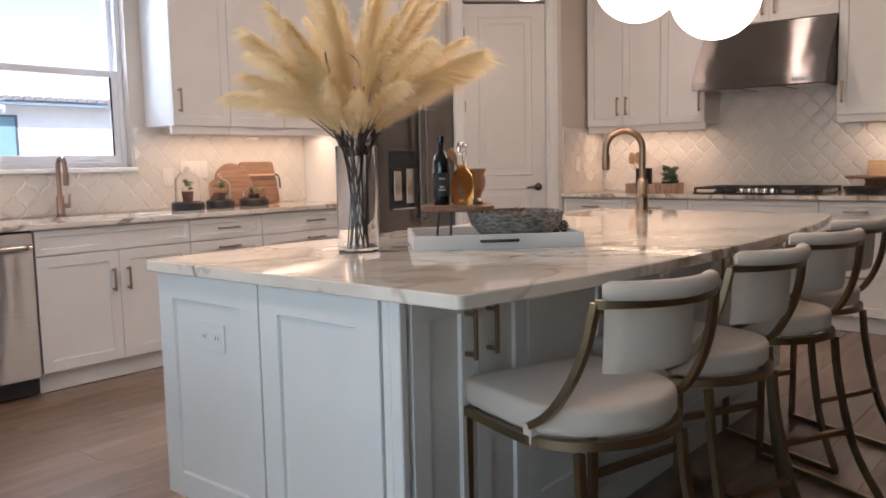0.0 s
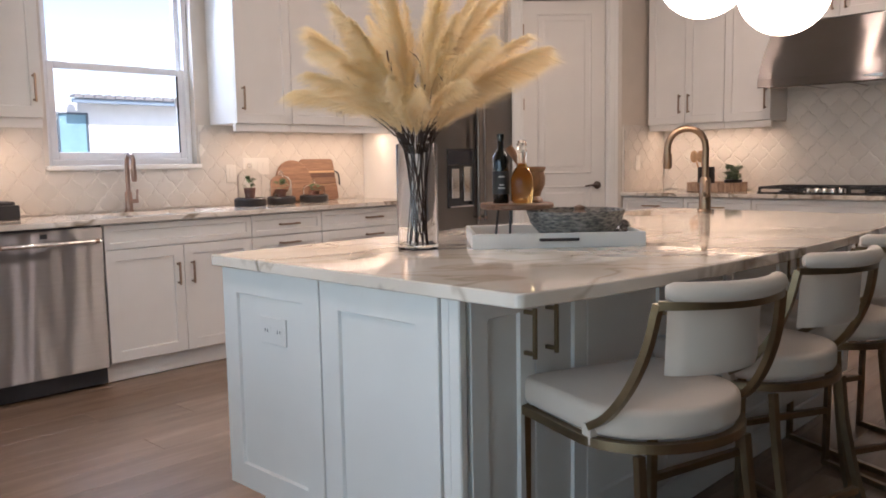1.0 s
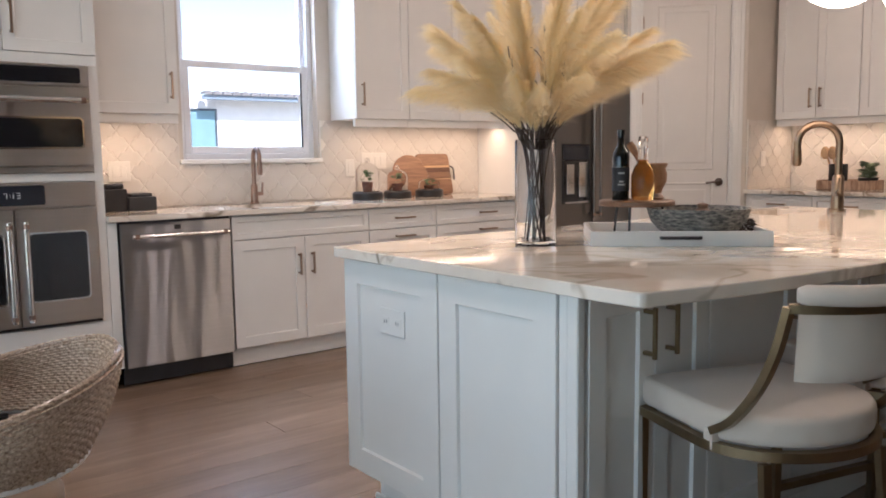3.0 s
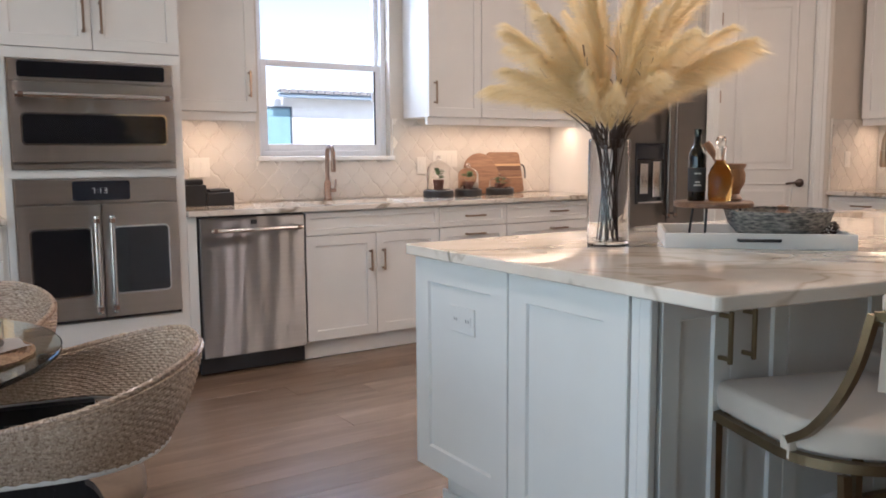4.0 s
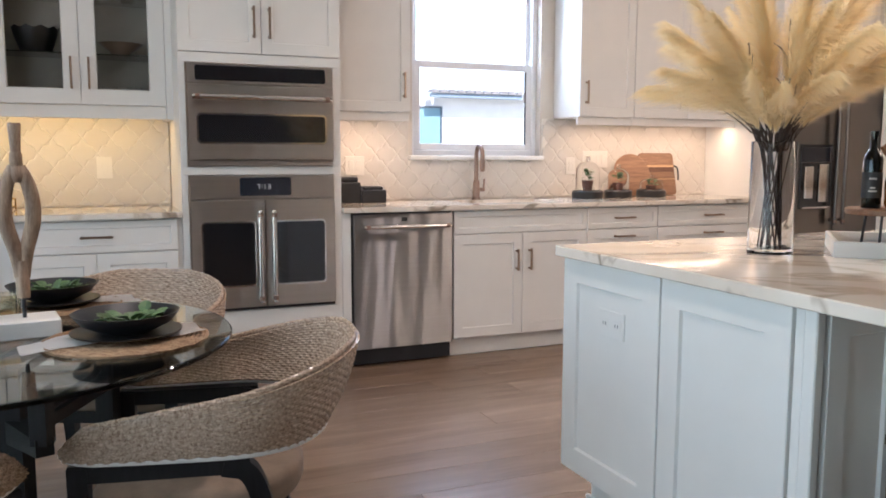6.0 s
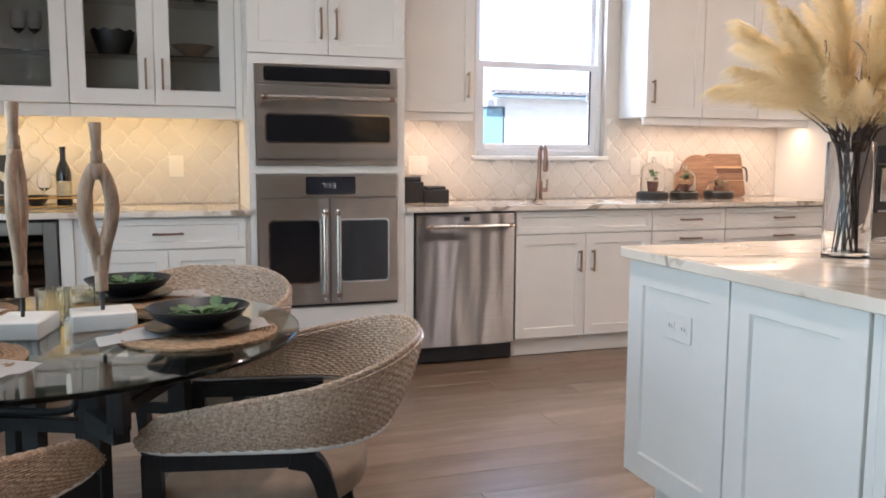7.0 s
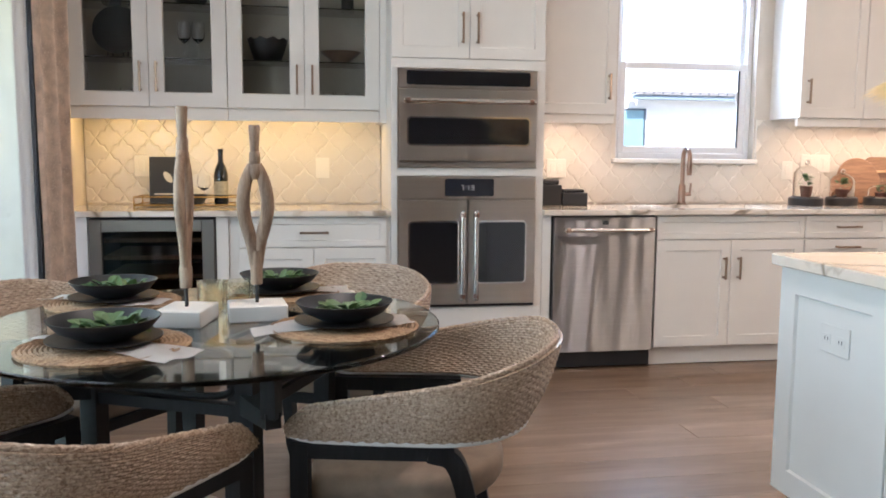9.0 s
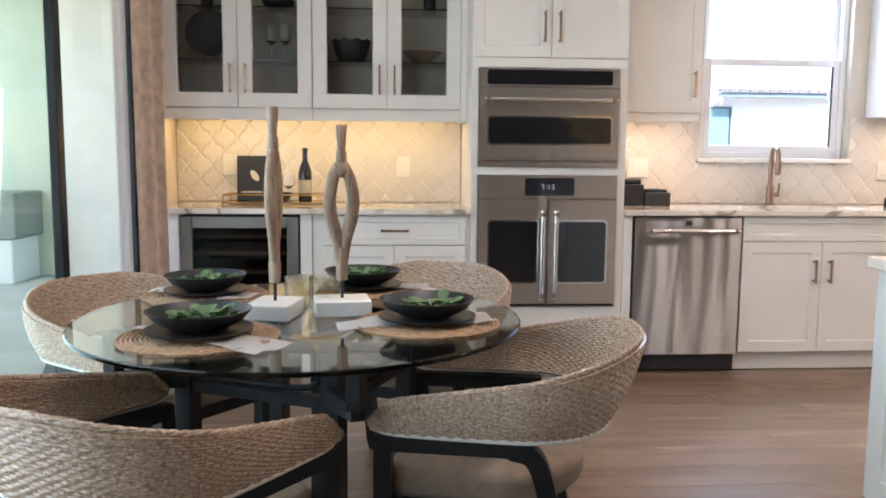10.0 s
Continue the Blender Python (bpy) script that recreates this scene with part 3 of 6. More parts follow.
DIGIT = glow_mat("display digits", (0.45, 0.55, 0.7), 0.06)


def tube_handle(parent, a, b, stand, r=0.0145, metal=None):
    a, b = Vector(a), Vector(b)
    bm = tube((a + Vector((0, -stand, 0)), b + Vector((0, -stand, 0))), r, 14)
    d = (b - a).normalized()
    for p in (a + d * 0.03, b - d * 0.03):
        tube((p, p + Vector((0, -stand, 0))), r * 0.75, 10, bm)
    h = part("handle", bm, metal or CHROME, parent, "polished bar handle", True)
    for p, s in ((a, 1), (b, -1)):
        q = p + Vector((0, -stand, 0))
        part("collar", tube((q + d * s * 0.012, q + d * s * 0.034), r * 1.06, 14), COPPER, h, "copper collar", True)
    return h


def round_panel(x0, z0, x1, z1, y0, y1, r, c=0.0015):
    """An upright plate with rounded corners and a softened front edge, its face on y0."""
    bm = bmesh.new()
    out = []
    for cx, cz, a0 in ((x1 - r, z1 - r, 0), (x0 + r, z1 - r, 90), (x0 + r, z0 + r, 180), (x1 - r, z0 + r, 270)):
        out += [(cx, cz, radians(a0 + 15 * k)) for k in range(7)]
    rings = [[bm.verts.new((cx + (r - i) * math.cos(a), y, cz + (r - i) * math.sin(a))) for cx, cz, a in out] for i, y in ((0, y1), (0, y0 + c), (c, y0))]
    n = len(out)
    for a, b in zip(rings, rings[1:]):
        for k in range(n):
            bm.faces.new((a[k], a[(k + 1) % n], b[(k + 1) % n], b[k]))
    bm.faces.new(rings[0])
    bm.faces.new(rings[-1])
    bmesh.ops.recalc_face_normals(bm, faces=bm.faces[:])
    return bm


def window_glass(parent, x0, z0, x1, z1, y=-0.004):
    part("window_trim", round_panel(x0 - 0.009, z0 - 0.009, x1 + 0.009, z1 + 0.009, y - 0.001, y + 0.01, 0.026), CHROME, parent)
    return part("oven_window", round_panel(x0, z0, x1, z1, y - 0.004, y + 0.008, 0.019), BLACKGLASS, parent, "black glass window")


# built-in oven (microwave size)
mw = thing("speed_oven", pose(-0.753, FRONT, 0), "stainless steel built-in speed oven with a black glass window", "oven")
part("body", box(0.004, -0.004, 1.132, 0.752, 0.5, 1.648, 0.003), STEEL, mw)
pn = part("control_panel", box(0.004, -0.022, 1.548, 0.752, -0.005, 1.648, 0.004), STEEL, mw)
part("control_glass", round_panel(0.045, 1.562, 0.71, 1.636, -0.026, -0.0225, 0.012), BLACKGLASS, pn, "black control glass")
drd = part("door", box(0.004, -0.028, 1.165, 0.752, -0.005, 1.543, 0.004), STEEL, mw)
window_glass(drd, 0.055, 1.255, 0.705, 1.392, -0.030)
tube_handle(drd, (0.025, -0.028, 1.478), (0.728, -0.028, 1.478), 0.045)
part("vent_trim", box(0.004, -0.022, 1.134, 0.752, -0.005, 1.158, 0.003), STEEL, mw)

# french-door wall oven
ov = thing("wall_oven", pose(-0.753, FRONT, 0), "stainless steel french-door wall oven with a clock display", "oven")
part("body", box(0.004, -0.004, 0.380, 0.752, 0.5, 1.086, 0.003), STEEL, ov)
pn = part("control_panel", box(0.004, -0.022, 0.965, 0.752, -0.005, 1.086, 0.004), STEEL, ov)
dsp = part("display", round_panel(0.252, 0.980, 0.518, 1.074, -0.026, -0.0225, 0.010), SCREEN, pn, "dark touch display with a pale clock")
def seven(ch, x, z, w=0.012, h=0.024, y=-0.0275, t=0.0020):
    bm = bmesh.new()
    segs = {"7": "abc", "1": "bc", "3": "abgcd"}[ch]
    pos = {"a": (0, h, w, h), "g": (0, h / 2, w, h / 2), "d": (0, 0, w, 0), "b": (w, h / 2, w, h), "c": (w, 0, w, h / 2)}
    for s in segs:
        x0, z0, x1, z1 = pos[s]
        box(x + x0 - t / 2, y, z + z0 - t / 2, x + x1 + t / 2, y + 0.001, z + z1 + t / 2, 0, bm)
    return bm


for ch, x in (("7", 0.340), ("1", 0.368), ("3", 0.396)):
    part("digit", seven(ch, x, 1.015), DIGIT, dsp, "pale clock digit")
for z in (1.020, 1.031):
    part("colon_dot", box(0.3655, -0.0275, z, 0.3680, -0.0265, z + 0.0025, 0), DIGIT, dsp)
for x0, x1, hx, wx0, wx1 in ((0.004, 0.376, 0.345, 0.062, 0.322), (0.380, 0.752, 0.417, 0.436, 0.694)):
    d = part("door", box(x0, -0.028, 0.396, x1, -0.005, 0.960, 0.004), STEEL, ov)
    window_glass(d, wx0, 0.515, wx1, 0.842, -0.030)
    tube_handle(d, (hx, -0.028, 0.425), (hx, -0.028, 0.905), 0.045)
part("vent_trim", box(0.004, -0.012, 0.380, 0.752, -0.005, 0.394, 0.002), BLACK, ov)

# dishwasher
dw = thing("dishwasher", pose(0.102, FRONT, 0), "stainless steel dishwasher with a bar handle and black toe plate", "dishwasher")
part("body", box(-0.004, 0.012, 0.10, 0.604, 0.58, 0.872), BLACK, dw)
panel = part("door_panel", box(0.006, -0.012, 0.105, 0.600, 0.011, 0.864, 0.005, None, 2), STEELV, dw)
tube_handle(panel, (0.055, -0.012, 0.795), (0.575, -0.012, 0.795), 0.04, 0.012)
part("badge", box(0.285, -0.0145, 0.822, 0.32, -0.0125, 0.846, 0.001), BLACK, panel, "small dark badge")
part("toe_plate", box(-0.002, 0.03, 0.012, 0.602, 0.05, 0.098, 0.002), BLACK, dw, "black toe plate")
structure("filler_panel", box(0.047, FRONT + 0.002, 0.11, 0.096, FRONT + 0.02, 0.873, 0.001), WHITE, "narrow white filler beside the dishwasher", "panel")

cabinet("sink_cabinet", at_north(0.714), 0.908, 0.60, 0.115, 0.873,
        [("drawer", 0, 0.735, 0.908, 0.868, None), ("door", 0, 0.115, 0.454, 0.732, ("v", 0.41, 0.57, 0.13)), ("door", 0.454, 0.115, 0.908, 0.732, ("v", 0.498, 0.57, 0.13))],
        "white sink cabinet with a false drawer front and two doors", "kitchen cabinets", toe=0.11)
cabinet("drawer_cabinet", at_north(1.624), 0.534, 0.60, 0.115, 0.873,
        [("drawer", 0, 0.735, 0.534, 0.868, ("h", 0.267, 0.802, 0.15)), ("drawer", 0, 0.425, 0.534, 0.732, ("h", 0.267, 0.685, 0.15)), ("drawer", 0, 0.115, 0.534, 0.422, ("h", 0.267, 0.375, 0.15))],
        "white three-drawer base cabinet with bar pulls", "kitchen cabinets", toe=0.11)
cabinet("drawer_cabinet", at_north(2.160), 0.888, 0.60, 0.115, 0.873,
        [("drawer", 0, 0.735, 0.888, 0.868, ("h", 0.444, 0.802, 0.15)), ("drawer", 0, 0.425, 0.888, 0.732, ("h", 0.444, 0.685, 0.15)), ("drawer", 0, 0.115, 0.888, 0.422, ("h", 0.444, 0.375, 0.15))],
        "wide white three-drawer base cabinet with bar pulls", "kitchen cabinets", toe=0.11)
cabinet("wall_cabinet", at_north(0.05, UPPER), 0.505, 0.33, 1.443, 2.51, [("door", 0, 1.443, 0.505, 2.51, ("v", 0.46, 1.60, 0.15))],
        "white wall cabinet with one shaker door", "kitchen cabinets", rail=0.05)
cabinet("wall_cabinet", at_north(1.728, UPPER), 0.427, 0.33, 1.443, 2.51, [("door", 0, 1.443, 0.427, 2.51, ("v", 0.045, 1.60, 0.15))],
        "white wall cabinet with one shaker door", "kitchen cabinets", rail=0.05)
cabinet("wall_cabinet", at_north(2.157, UPPER), 0.888, 0.33, 1.443, 2.51, [("door", 0, 1.443, 0.444, 2.51, ("v", 0.40, 1.60, 0.15)), ("door", 0.444, 1.443, 0.888, 2.51, ("v", 0.488, 1.60, 0.15))],
        "wide white wall cabinet with two shaker doors", "kitchen cabinets", rail=0.05)

# worktop of the sink run, open over the sink
SK = (0.86, 4.70, 1.50, 5.06)
wt = thing("worktop", pose(0, 0, 0), "veined cream quartz worktop with an undermount sink cut-out", "worktop")


def basin(name, x0, y0, x1, y1, z1, deep, label):
    root = thing(name, pose(0, 0, 0), label, "sink")
    bm = bmesh.new()
    vs = [[bm.verts.new(c) for c in ((x0 + i, y0 + i, z), (x1 - i, y0 + i, z), (x1 - i, y1 - i, z), (x0 + i, y1 - i, z))]
          for i, z in ((-0.012, z1), (0, z1), (0.004, z1 - deep + 0.02), (0.02, z1 - deep))]
    for a, b in zip(vs, vs[1:]):
        for k in range(4):
            bm.faces.new((a[k], a[(k + 1) % 4], b[(k + 1) % 4], b[k]))
    bm.faces.new(vs[-1])
    bmesh.ops.recalc_face_normals(bm, faces=bm.faces[:])
    part("bowl", bm, mat("satin sink steel", (0.55, 0.53, 0.51), 0.32, 1.0, 0.03), root)
    part("drain", lathe(((0, 0.002), (0.035, 0.002), (0.04, 0)), 20, None, Matrix.Translation(((x0 + x1) / 2, (y0 + y1) / 2, z1 - deep + 0.001))), CHROME, root)
    return root


basin("sink", SK[0], SK[1], SK[2], SK[3], 0.875, 0.2, "stainless undermount sink below the window")


def faucet(m, height, reach, r, metal, label, side=1.0, low=0.14):
    root = thing("faucet", m, label, "faucet")
    part("base", lathe(((0, 0), (r * 2.1, 0), (r * 2.1, 0.008), (r * 1.7, 0.014), (r * 1.6, low), (r * 1.1, low + 0.012), (0, low + 0.012)), 20), metal, root, "", True)
    pts = [(0, 0, low)] + [(0, 0, low + (height - reach / 2 - low) * k / 3) for k in (1, 2, 3)]
    pts += [(0, -reach / 2 + reach / 2 * math.cos(a), height - reach / 2 + reach / 2 * math.sin(a)) for a in [math.pi * k / 12 for k in range(1, 13)]]
    pts.append((0, -reach, height - reach / 2 - 0.03))
    part("spout", tube(pts, r, 14), metal, root, "", True)
    z = height - reach / 2 - 0.03
    part("spray_head", lathe(((0, z - 0.075), (r * 1.0, z - 0.075), (r * 1.25, z - 0.06), (r * 1.2, z), (0, z + 0.002)), 16, None, Matrix.Translation((0, -reach, 0))), metal, root, "", True)
    bm = tube(((0, 0, low * 0.55), (side * 0.055, 0, low * 0.55)), r * 0.95, 12)
    tube(((side * 0.05, 0, low * 0.55), (side * 0.056, 0, low * 0.55 + 0.07)), r * 0.5, 10, bm)
    part("lever", bm, metal, root, "", True)
    return root


faucet(pose(1.10, 5.115, TOP, 0, 0, -6), 0.345, 0.115, 0.0135, COPPER, "rose copper gooseneck faucet behind the window sink", 1.0, 0.115)

# fridge recess
structure("fridge_panel", box(3.052, 4.50, 0.0, 3.075, WALL_N - 0.001, 2.51, 0.001), WHITE, "tall white side panel of the refrigerator recess", "panel")
cabinet("over_fridge_cabinet", pose(3.08, 4.56, 0), 0.935, 0.64, 1.86, 2.51, [("door", 0, 1.86, 0.467, 2.51, ("v", 0.43, 1.98, 0.15)), ("door", 0.467, 1.86, 0.935, 2.51, ("v", 0.505, 1.98, 0.15))],
        "white cabinet above the refrigerator", "kitchen cabinets")
fr = thing("refrigerator", pose(3.10, 4.46, 0), "stainless french-door refrigerator with a dark water dispenser", "refrigerator")
part("body", box(0.0, 0.07, 0.02, 0.90, 0.72, 1.80, 0.004), mat("dark grey fridge case", (0.08, 0.08, 0.085), 0.5), fr)
for k, (x0, x1) in enumerate(((0.003, 0.447), (0.453, 0.897))):
    d = part("door", box(x0, 0.0, 0.66, x1, 0.066, 1.79, 0.008, None, 2), DARKSTEEL, fr)
    hx = x1 - 0.035 if k == 0 else x0 + 0.035
    tube_handle(d, (hx, 0.0, 0.72), (hx, 0.0, 1.68), 0.05, 0.013, COOLERSTEEL)
    if k == 0:
        ds = part("dispenser", rect_frame(x0 + 0.110, 0.83, x0 + 0.410, 1.27, -0.008, 0.002, 0.014), BLACK, d, "dark water dispenser")
        part("recess", box(x0 + 0.125, -0.003, 0.845, x0 + 0.395, 0.002, 1.145, 0.002), BLACKGLASS, ds)
        part("control_glass", box(x0 + 0.125, -0.006, 1.150, x0 + 0.395, 0.002, 1.255, 0.002), SCREEN, ds)
        part("paddle", box(x0 + 0.285, -0.014, 0.875, x0 + 0.375, -0.004, 1.135, 0.004), CHROME, ds, "bright dispenser paddle")
        part("paddle", box(x0 + 0.155, -0.012, 0.90, x0 + 0.235, -0.004, 1.12, 0.004), CHROME, ds, "bright dispenser paddle")
        part("drip_tray", box(x0 + 0.130, -0.022, 0.832, x0 + 0.390, -0.009, 0.846, 0.003), CHROME, ds)
for z0, z1 in ((0.06, 0.35), (0.356, 0.652)):
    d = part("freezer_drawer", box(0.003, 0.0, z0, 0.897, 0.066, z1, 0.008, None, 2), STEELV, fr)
    tube_handle(d, (0.06, 0.0, z1 - 0.06), (0.84, 0.0, z1 - 0.06), 0.05, 0.013)
part("toe_grille", box(0.01, 0.05, 0.0, 0.89, 0.07, 0.055, 0.002), BLACK, fr)

# ---- bar run ----
BX0 = WALL_W + 0.002
cabinet("bar_cabinet", at_north(-1.625), 0.838, 0.60, 0.115, 0.873,
        [("drawer", 0.05, 0.712, 0.815, 0.868, ("h", 0.435, 0.79, 0.15)), ("door", 0.05, 0.115, 0.432, 0.709, ("v", 0.39, 0.42, 0.13)), ("door", 0.432, 0.115, 0.815, 0.709, ("v", 0.474, 0.42, 0.13))],
        "white bar cabinet with a drawer over two doors", "kitchen cabinets", toe=0.11)
structure("bar_filler", box(BX0, FRONT + 0.003, 0.0, -2.316, 5.19, 0.873, 0.001), WHITE, "white filler panel beside the wine cooler", "panel")
structure("bar_stile", box(-1.688, FRONT + 0.003, 0.0, -1.627, 5.19, 0.873, 0.001), WHITE, "white filler stile between wine cooler and cabinet", "panel")
wc = thing("wine_cooler", pose(-2.312, FRONT, 0), "stainless framed wine cooler with dark glass and racks", "wine cooler")
part("body", rect_frame(0.0, 0.09, 0.62, 0.866, 0.03, 0.56, 0.03), BLACK, wc)
part("back_panel", box(0.03, 0.55, 0.12, 0.59, 0.558, 0.836), BLACK, wc)
part("door_frame", rect_frame(0.004, 0.095, 0.616, 0.862, -0.012, 0.026, 0.062), COOLERSTEEL, wc)
part("pane", box(0.064, 0.002, 0.155, 0.556, 0.008, 0.802), glass_mat("smoked glass", (0.42, 0.385, 0.35), ior=1.16), wc, "smoked glass pane")
for z in (0.25, 0.35, 0.45, 0.55, 0.65, 0.74):
    part("rack", box(0.06, 0.05, z, 0.56, 0.52, z + 0.022, 0.003), GREYWOOD, wc, "wooden wine rack")
part("toe_grille", box(0.0, 0.04, 0.0, 0.62, 0.06, 0.085, 0.002), BLACK, wc)
bt = thing("bar_worktop", pose(0, 0, 0), "veined cream quartz bar counter", "worktop")
part("slab", box(BX0, FRONT - 0.036, 0.876, -0.789, 5.198, TOP, 0.003), QUARTZ, bt)

# glass-front cabinets above the bar
GX = [-2.452, -2.047, -1.642, -1.232, -0.822]


# colour of the added inner sheets, darker than the white body
LINER = mat("darker taupe inner sheet", (0.46, 0.42, 0.34), 0.6, vary=0.04)


def glass_cabinet(x0, x1):
    root = thing("glass_cabinet", pose(x0, UPPER, 0), "white glass-front cabinet with glass shelves of dark dishes", "cabinet", "glass cabinets")
    w = x1 - x0
    bm = box(0, 0.021, 1.443, 0.018, 0.33, 2.51)
    box(w - 0.018, 0.021, 1.443, w, 0.33, 2.51, 0, bm)
    box(0.018, 0.021, 1.443, w - 0.018, 0.33, 1.463, 0, bm)
    box(0.018, 0.021, 2.49, w - 0.018, 0.33, 2.51, 0, bm)
    part("back_panel", box(0.0185, 0.312, 1.4635, w - 0.0185, 0.329, 2.4895), LINER, root, "taupe cabinet back")
    for x in (0.0185, w - 0.0225):
        part("side_liner", box(x, 0.045, 1.4635, x + 0.004, 0.3115, 2.4895), LINER, root, "darker taupe inner sheet")
    box(w / 2 - 0.02, 0.021, 1.463, w / 2 + 0.02, 0.04, 2.49, 0, bm)
    part("body", bm, WHITE, root)
    part("light_rail", box(0, 0.022, 1.376, w, 0.045, 1.442, 0.002), WHITE, root)
    for k in (0, 1):
        a, b = (0, w / 2) if k == 0 else (w / 2, w)
        f = part("glass_door", shaker(b - a - 0.003, 1.064, stile=0.075, hole=True), WHITE, root)
        f.location = (a + 0.0015, 0, 1.4445)
        part("pane", box(0.072, 0.012, 0.072, b - a - 0.075, 0.016, 0.99), PANE, f)
        h = part("handle", pull(0.16, True), BRONZE, f, "bar pull")
        h.location = (b - a - 0.043 if k == 0 else 0.04, 0, 0.155)
    for z in (1.70, 1.99, 2.25):
        s = part("glass_shelf", box(0.02, 0.045, z, w - 0.02, 0.30, z + 0.006, 0.001), GLASS, root)
        s.visible_shadow = False
    return root


structure("cabinet_filler", box(GX[4] + 0.001, UPPER + 0.003, 1.376, TW0 - 0.001, 5.19, 2.51, 0.001), WHITE, "white filler strip beside the oven tower", "panel")
glass_cabinet(GX[0], GX[2] - 0.002)
glass_cabinet(GX[2], GX[4])

# ---- island ----
IX0, IX1, IY0, IY1 = 0.15, 2.88, 1.337, 2.540
BOW = 0.13
PX, PY = 0.18, 1.528
ISK = (2.26, 2.24, 2.66, 2.47)
isl = thing("island_worktop", pose(0, 0, 0), "polished veined cream quartz island top with a prep sink", "worktop")


def rounded_slab(x0, y0, x1, y1, z0, z1, r, c, holes=None):
    bm = bmesh.new()
    out = []
    for cx, cy, a0 in ((x1 - r, y1 - r, 0), (x0 + r, y1 - r, 90), (x0 + r, y0 + r, 180), (x1 - r, y0 + r, 270)):
        for k in range(6):
            a = radians(a0 + 90 * k / 5)
            out.append((cx, cy, math.cos(a), math.sin(a)))
    rings = [[bm.verts.new((cx + (r - i) * ca, cy + (r - i) * sa, z)) for cx, cy, ca, sa in out] for i, z in ((c, z0), (0, z0 + c), (0, z1 - c), (c, z1))]
    n = len(out)
    for a, b in zip(rings, rings[1:]):
        for k in range(n):
            bm.faces.new((a[k], a[(k + 1) % n], b[(k + 1) % n], b[k]))
    bm.faces.new(rings[0][::-1])
    top = rings[-1]
    if not holes:
        bm.faces.new(top)
    else:
        hx0, hy0, hx1, hy1 = holes
        hv = {}
        for z, key in ((z1, "t"), (z0, "b")):
            hv[key] = [bm.verts.new(v) for v in ((hx1, hy1, z), (hx0, hy1, z), (hx0, hy0, z), (hx1, hy0, z))]
        for q in range(4):
            seq = top[q * 6 + 2:q * 6 + 6] + top[((q + 1) * 6) % n:((q + 1) * 6) % n + 3]
            bm.faces.new(seq + [hv["t"][(q + 1) % 4], hv["t"][q]])
            bm.faces.new((hv["t"][q], hv["t"][(q + 1) % 4], hv["b"][(q + 1) % 4], hv["b"][q]))
    bmesh.ops.recalc_face_normals(bm, faces=bm.faces[:])
    return bm


part("slab", rounded_slab(0.047, FRONT - 0.036, 3.046, 5.198, 0.876, TOP, 0.004, 0.003, SK), QUARTZ, wt)
bm = rounded_slab(IX0, IY0, IX1, IY1, TOP - 0.032, TOP, 0.018, 0.003, ISK)
# the seating side bows outwards
edge = [e for e in bm.edges if abs(e.verts[0].co.x - e.verts[1].co.x) > 1.0 and max(v.co.y for v in e.verts) < IY0 + 0.03]
bmesh.ops.subdivide_edges(bm, edges=edge, cuts=22)
for v in bm.verts:
    if v.co.y < IY0 + 0.03:
        q = (v.co.x - IX0) / (IX1 - IX0)
        v.co.y -= BOW * (1 - abs(2 * q - 1) ** 2.3)
part("slab", bm, QUARTZ, isl)
basin("prep_sink", ISK[0], ISK[1], ISK[2], ISK[3], TOP - 0.033, 0.18, "stainless prep sink in the island")
faucet(pose(2.655, 2.17, TOP, 0, 0, 218), 0.41, 0.182, 0.0165, GOLDEN, "brushed gold gooseneck faucet on the island", 1.0, 0.16)

# island carcass: end panels to the west, doors to the south
body = thing("island_cabinet", pose(0, 0, 0), "white island cabinet with shaker end panels and bar pulls", "island")
part("body", box(PX + 0.021, PY + 0.021, 0.19, IX1 - 0.06, IY1 - 0.02, TOP - 0.033), ISLAND, body)
part("plinth", box(PX + 0.075, PY + 0.075, 0.0, IX1 - 0.10, IY1 - 0.09, 0.189), ISLAND, body)
bm = box(PX + 0.060, PY + 0.060, 0.0, PX + 0.0745, IY1 - 0.076, 0.10, 0.004)
part("base_board", bm, ISLAND, body)
part("base_board", box(PX + 0.076, PY + 0.060, 0.0, IX1 - 0.10, PY + 0.0745, 0.10, 0.004), ISLAND, body)
for y1, y0 in ((2.520, 2.043), (2.037, 1.599)):
    f = part("end_panel", shaker(y1 - y0, 0.872 - 0.19, stile=0.075), ISLAND, body)
    f.matrix_basis = pose(PX, y1, 0.19, 0, 0, -90)
part("corner_post", box(PX + 0.004, 1.566, 0.19, PX + 0.0205, 1.594, 0.872, 0.003), ISLAND, body)
part("corner_post", box(PX - 0.004, PY, 0.19, PX + 0.0205, 1.562, 0.872, 0.003), ISLAND, body)
xs = [0.215, 0.453, 0.680, 1.12, 1.572, 2.024, 2.476, 2.80]
for k, (a, b) in enumerate(zip(xs, xs[1:])):
    f = part("door", shaker(b - a - 0.003, 0.680, stile=0.058), ISLAND, body)
    f.location = (a, PY, 0.19)
    hx = (b - a - 0.045) if k % 2 == 0 else 0.042
    h = part("handle", pull(0.125, True, 0.005), BRASS, f, "brass bar pull")
    h.location = (hx, 0, 0.570)
# outlet on the end panel
out = thing("outlet", pose(PX + 0.0085, 2.265, 0.70, 0, 0, -90), "white horizontal double outlet plate on the island end panel", "outlet", "outlets")


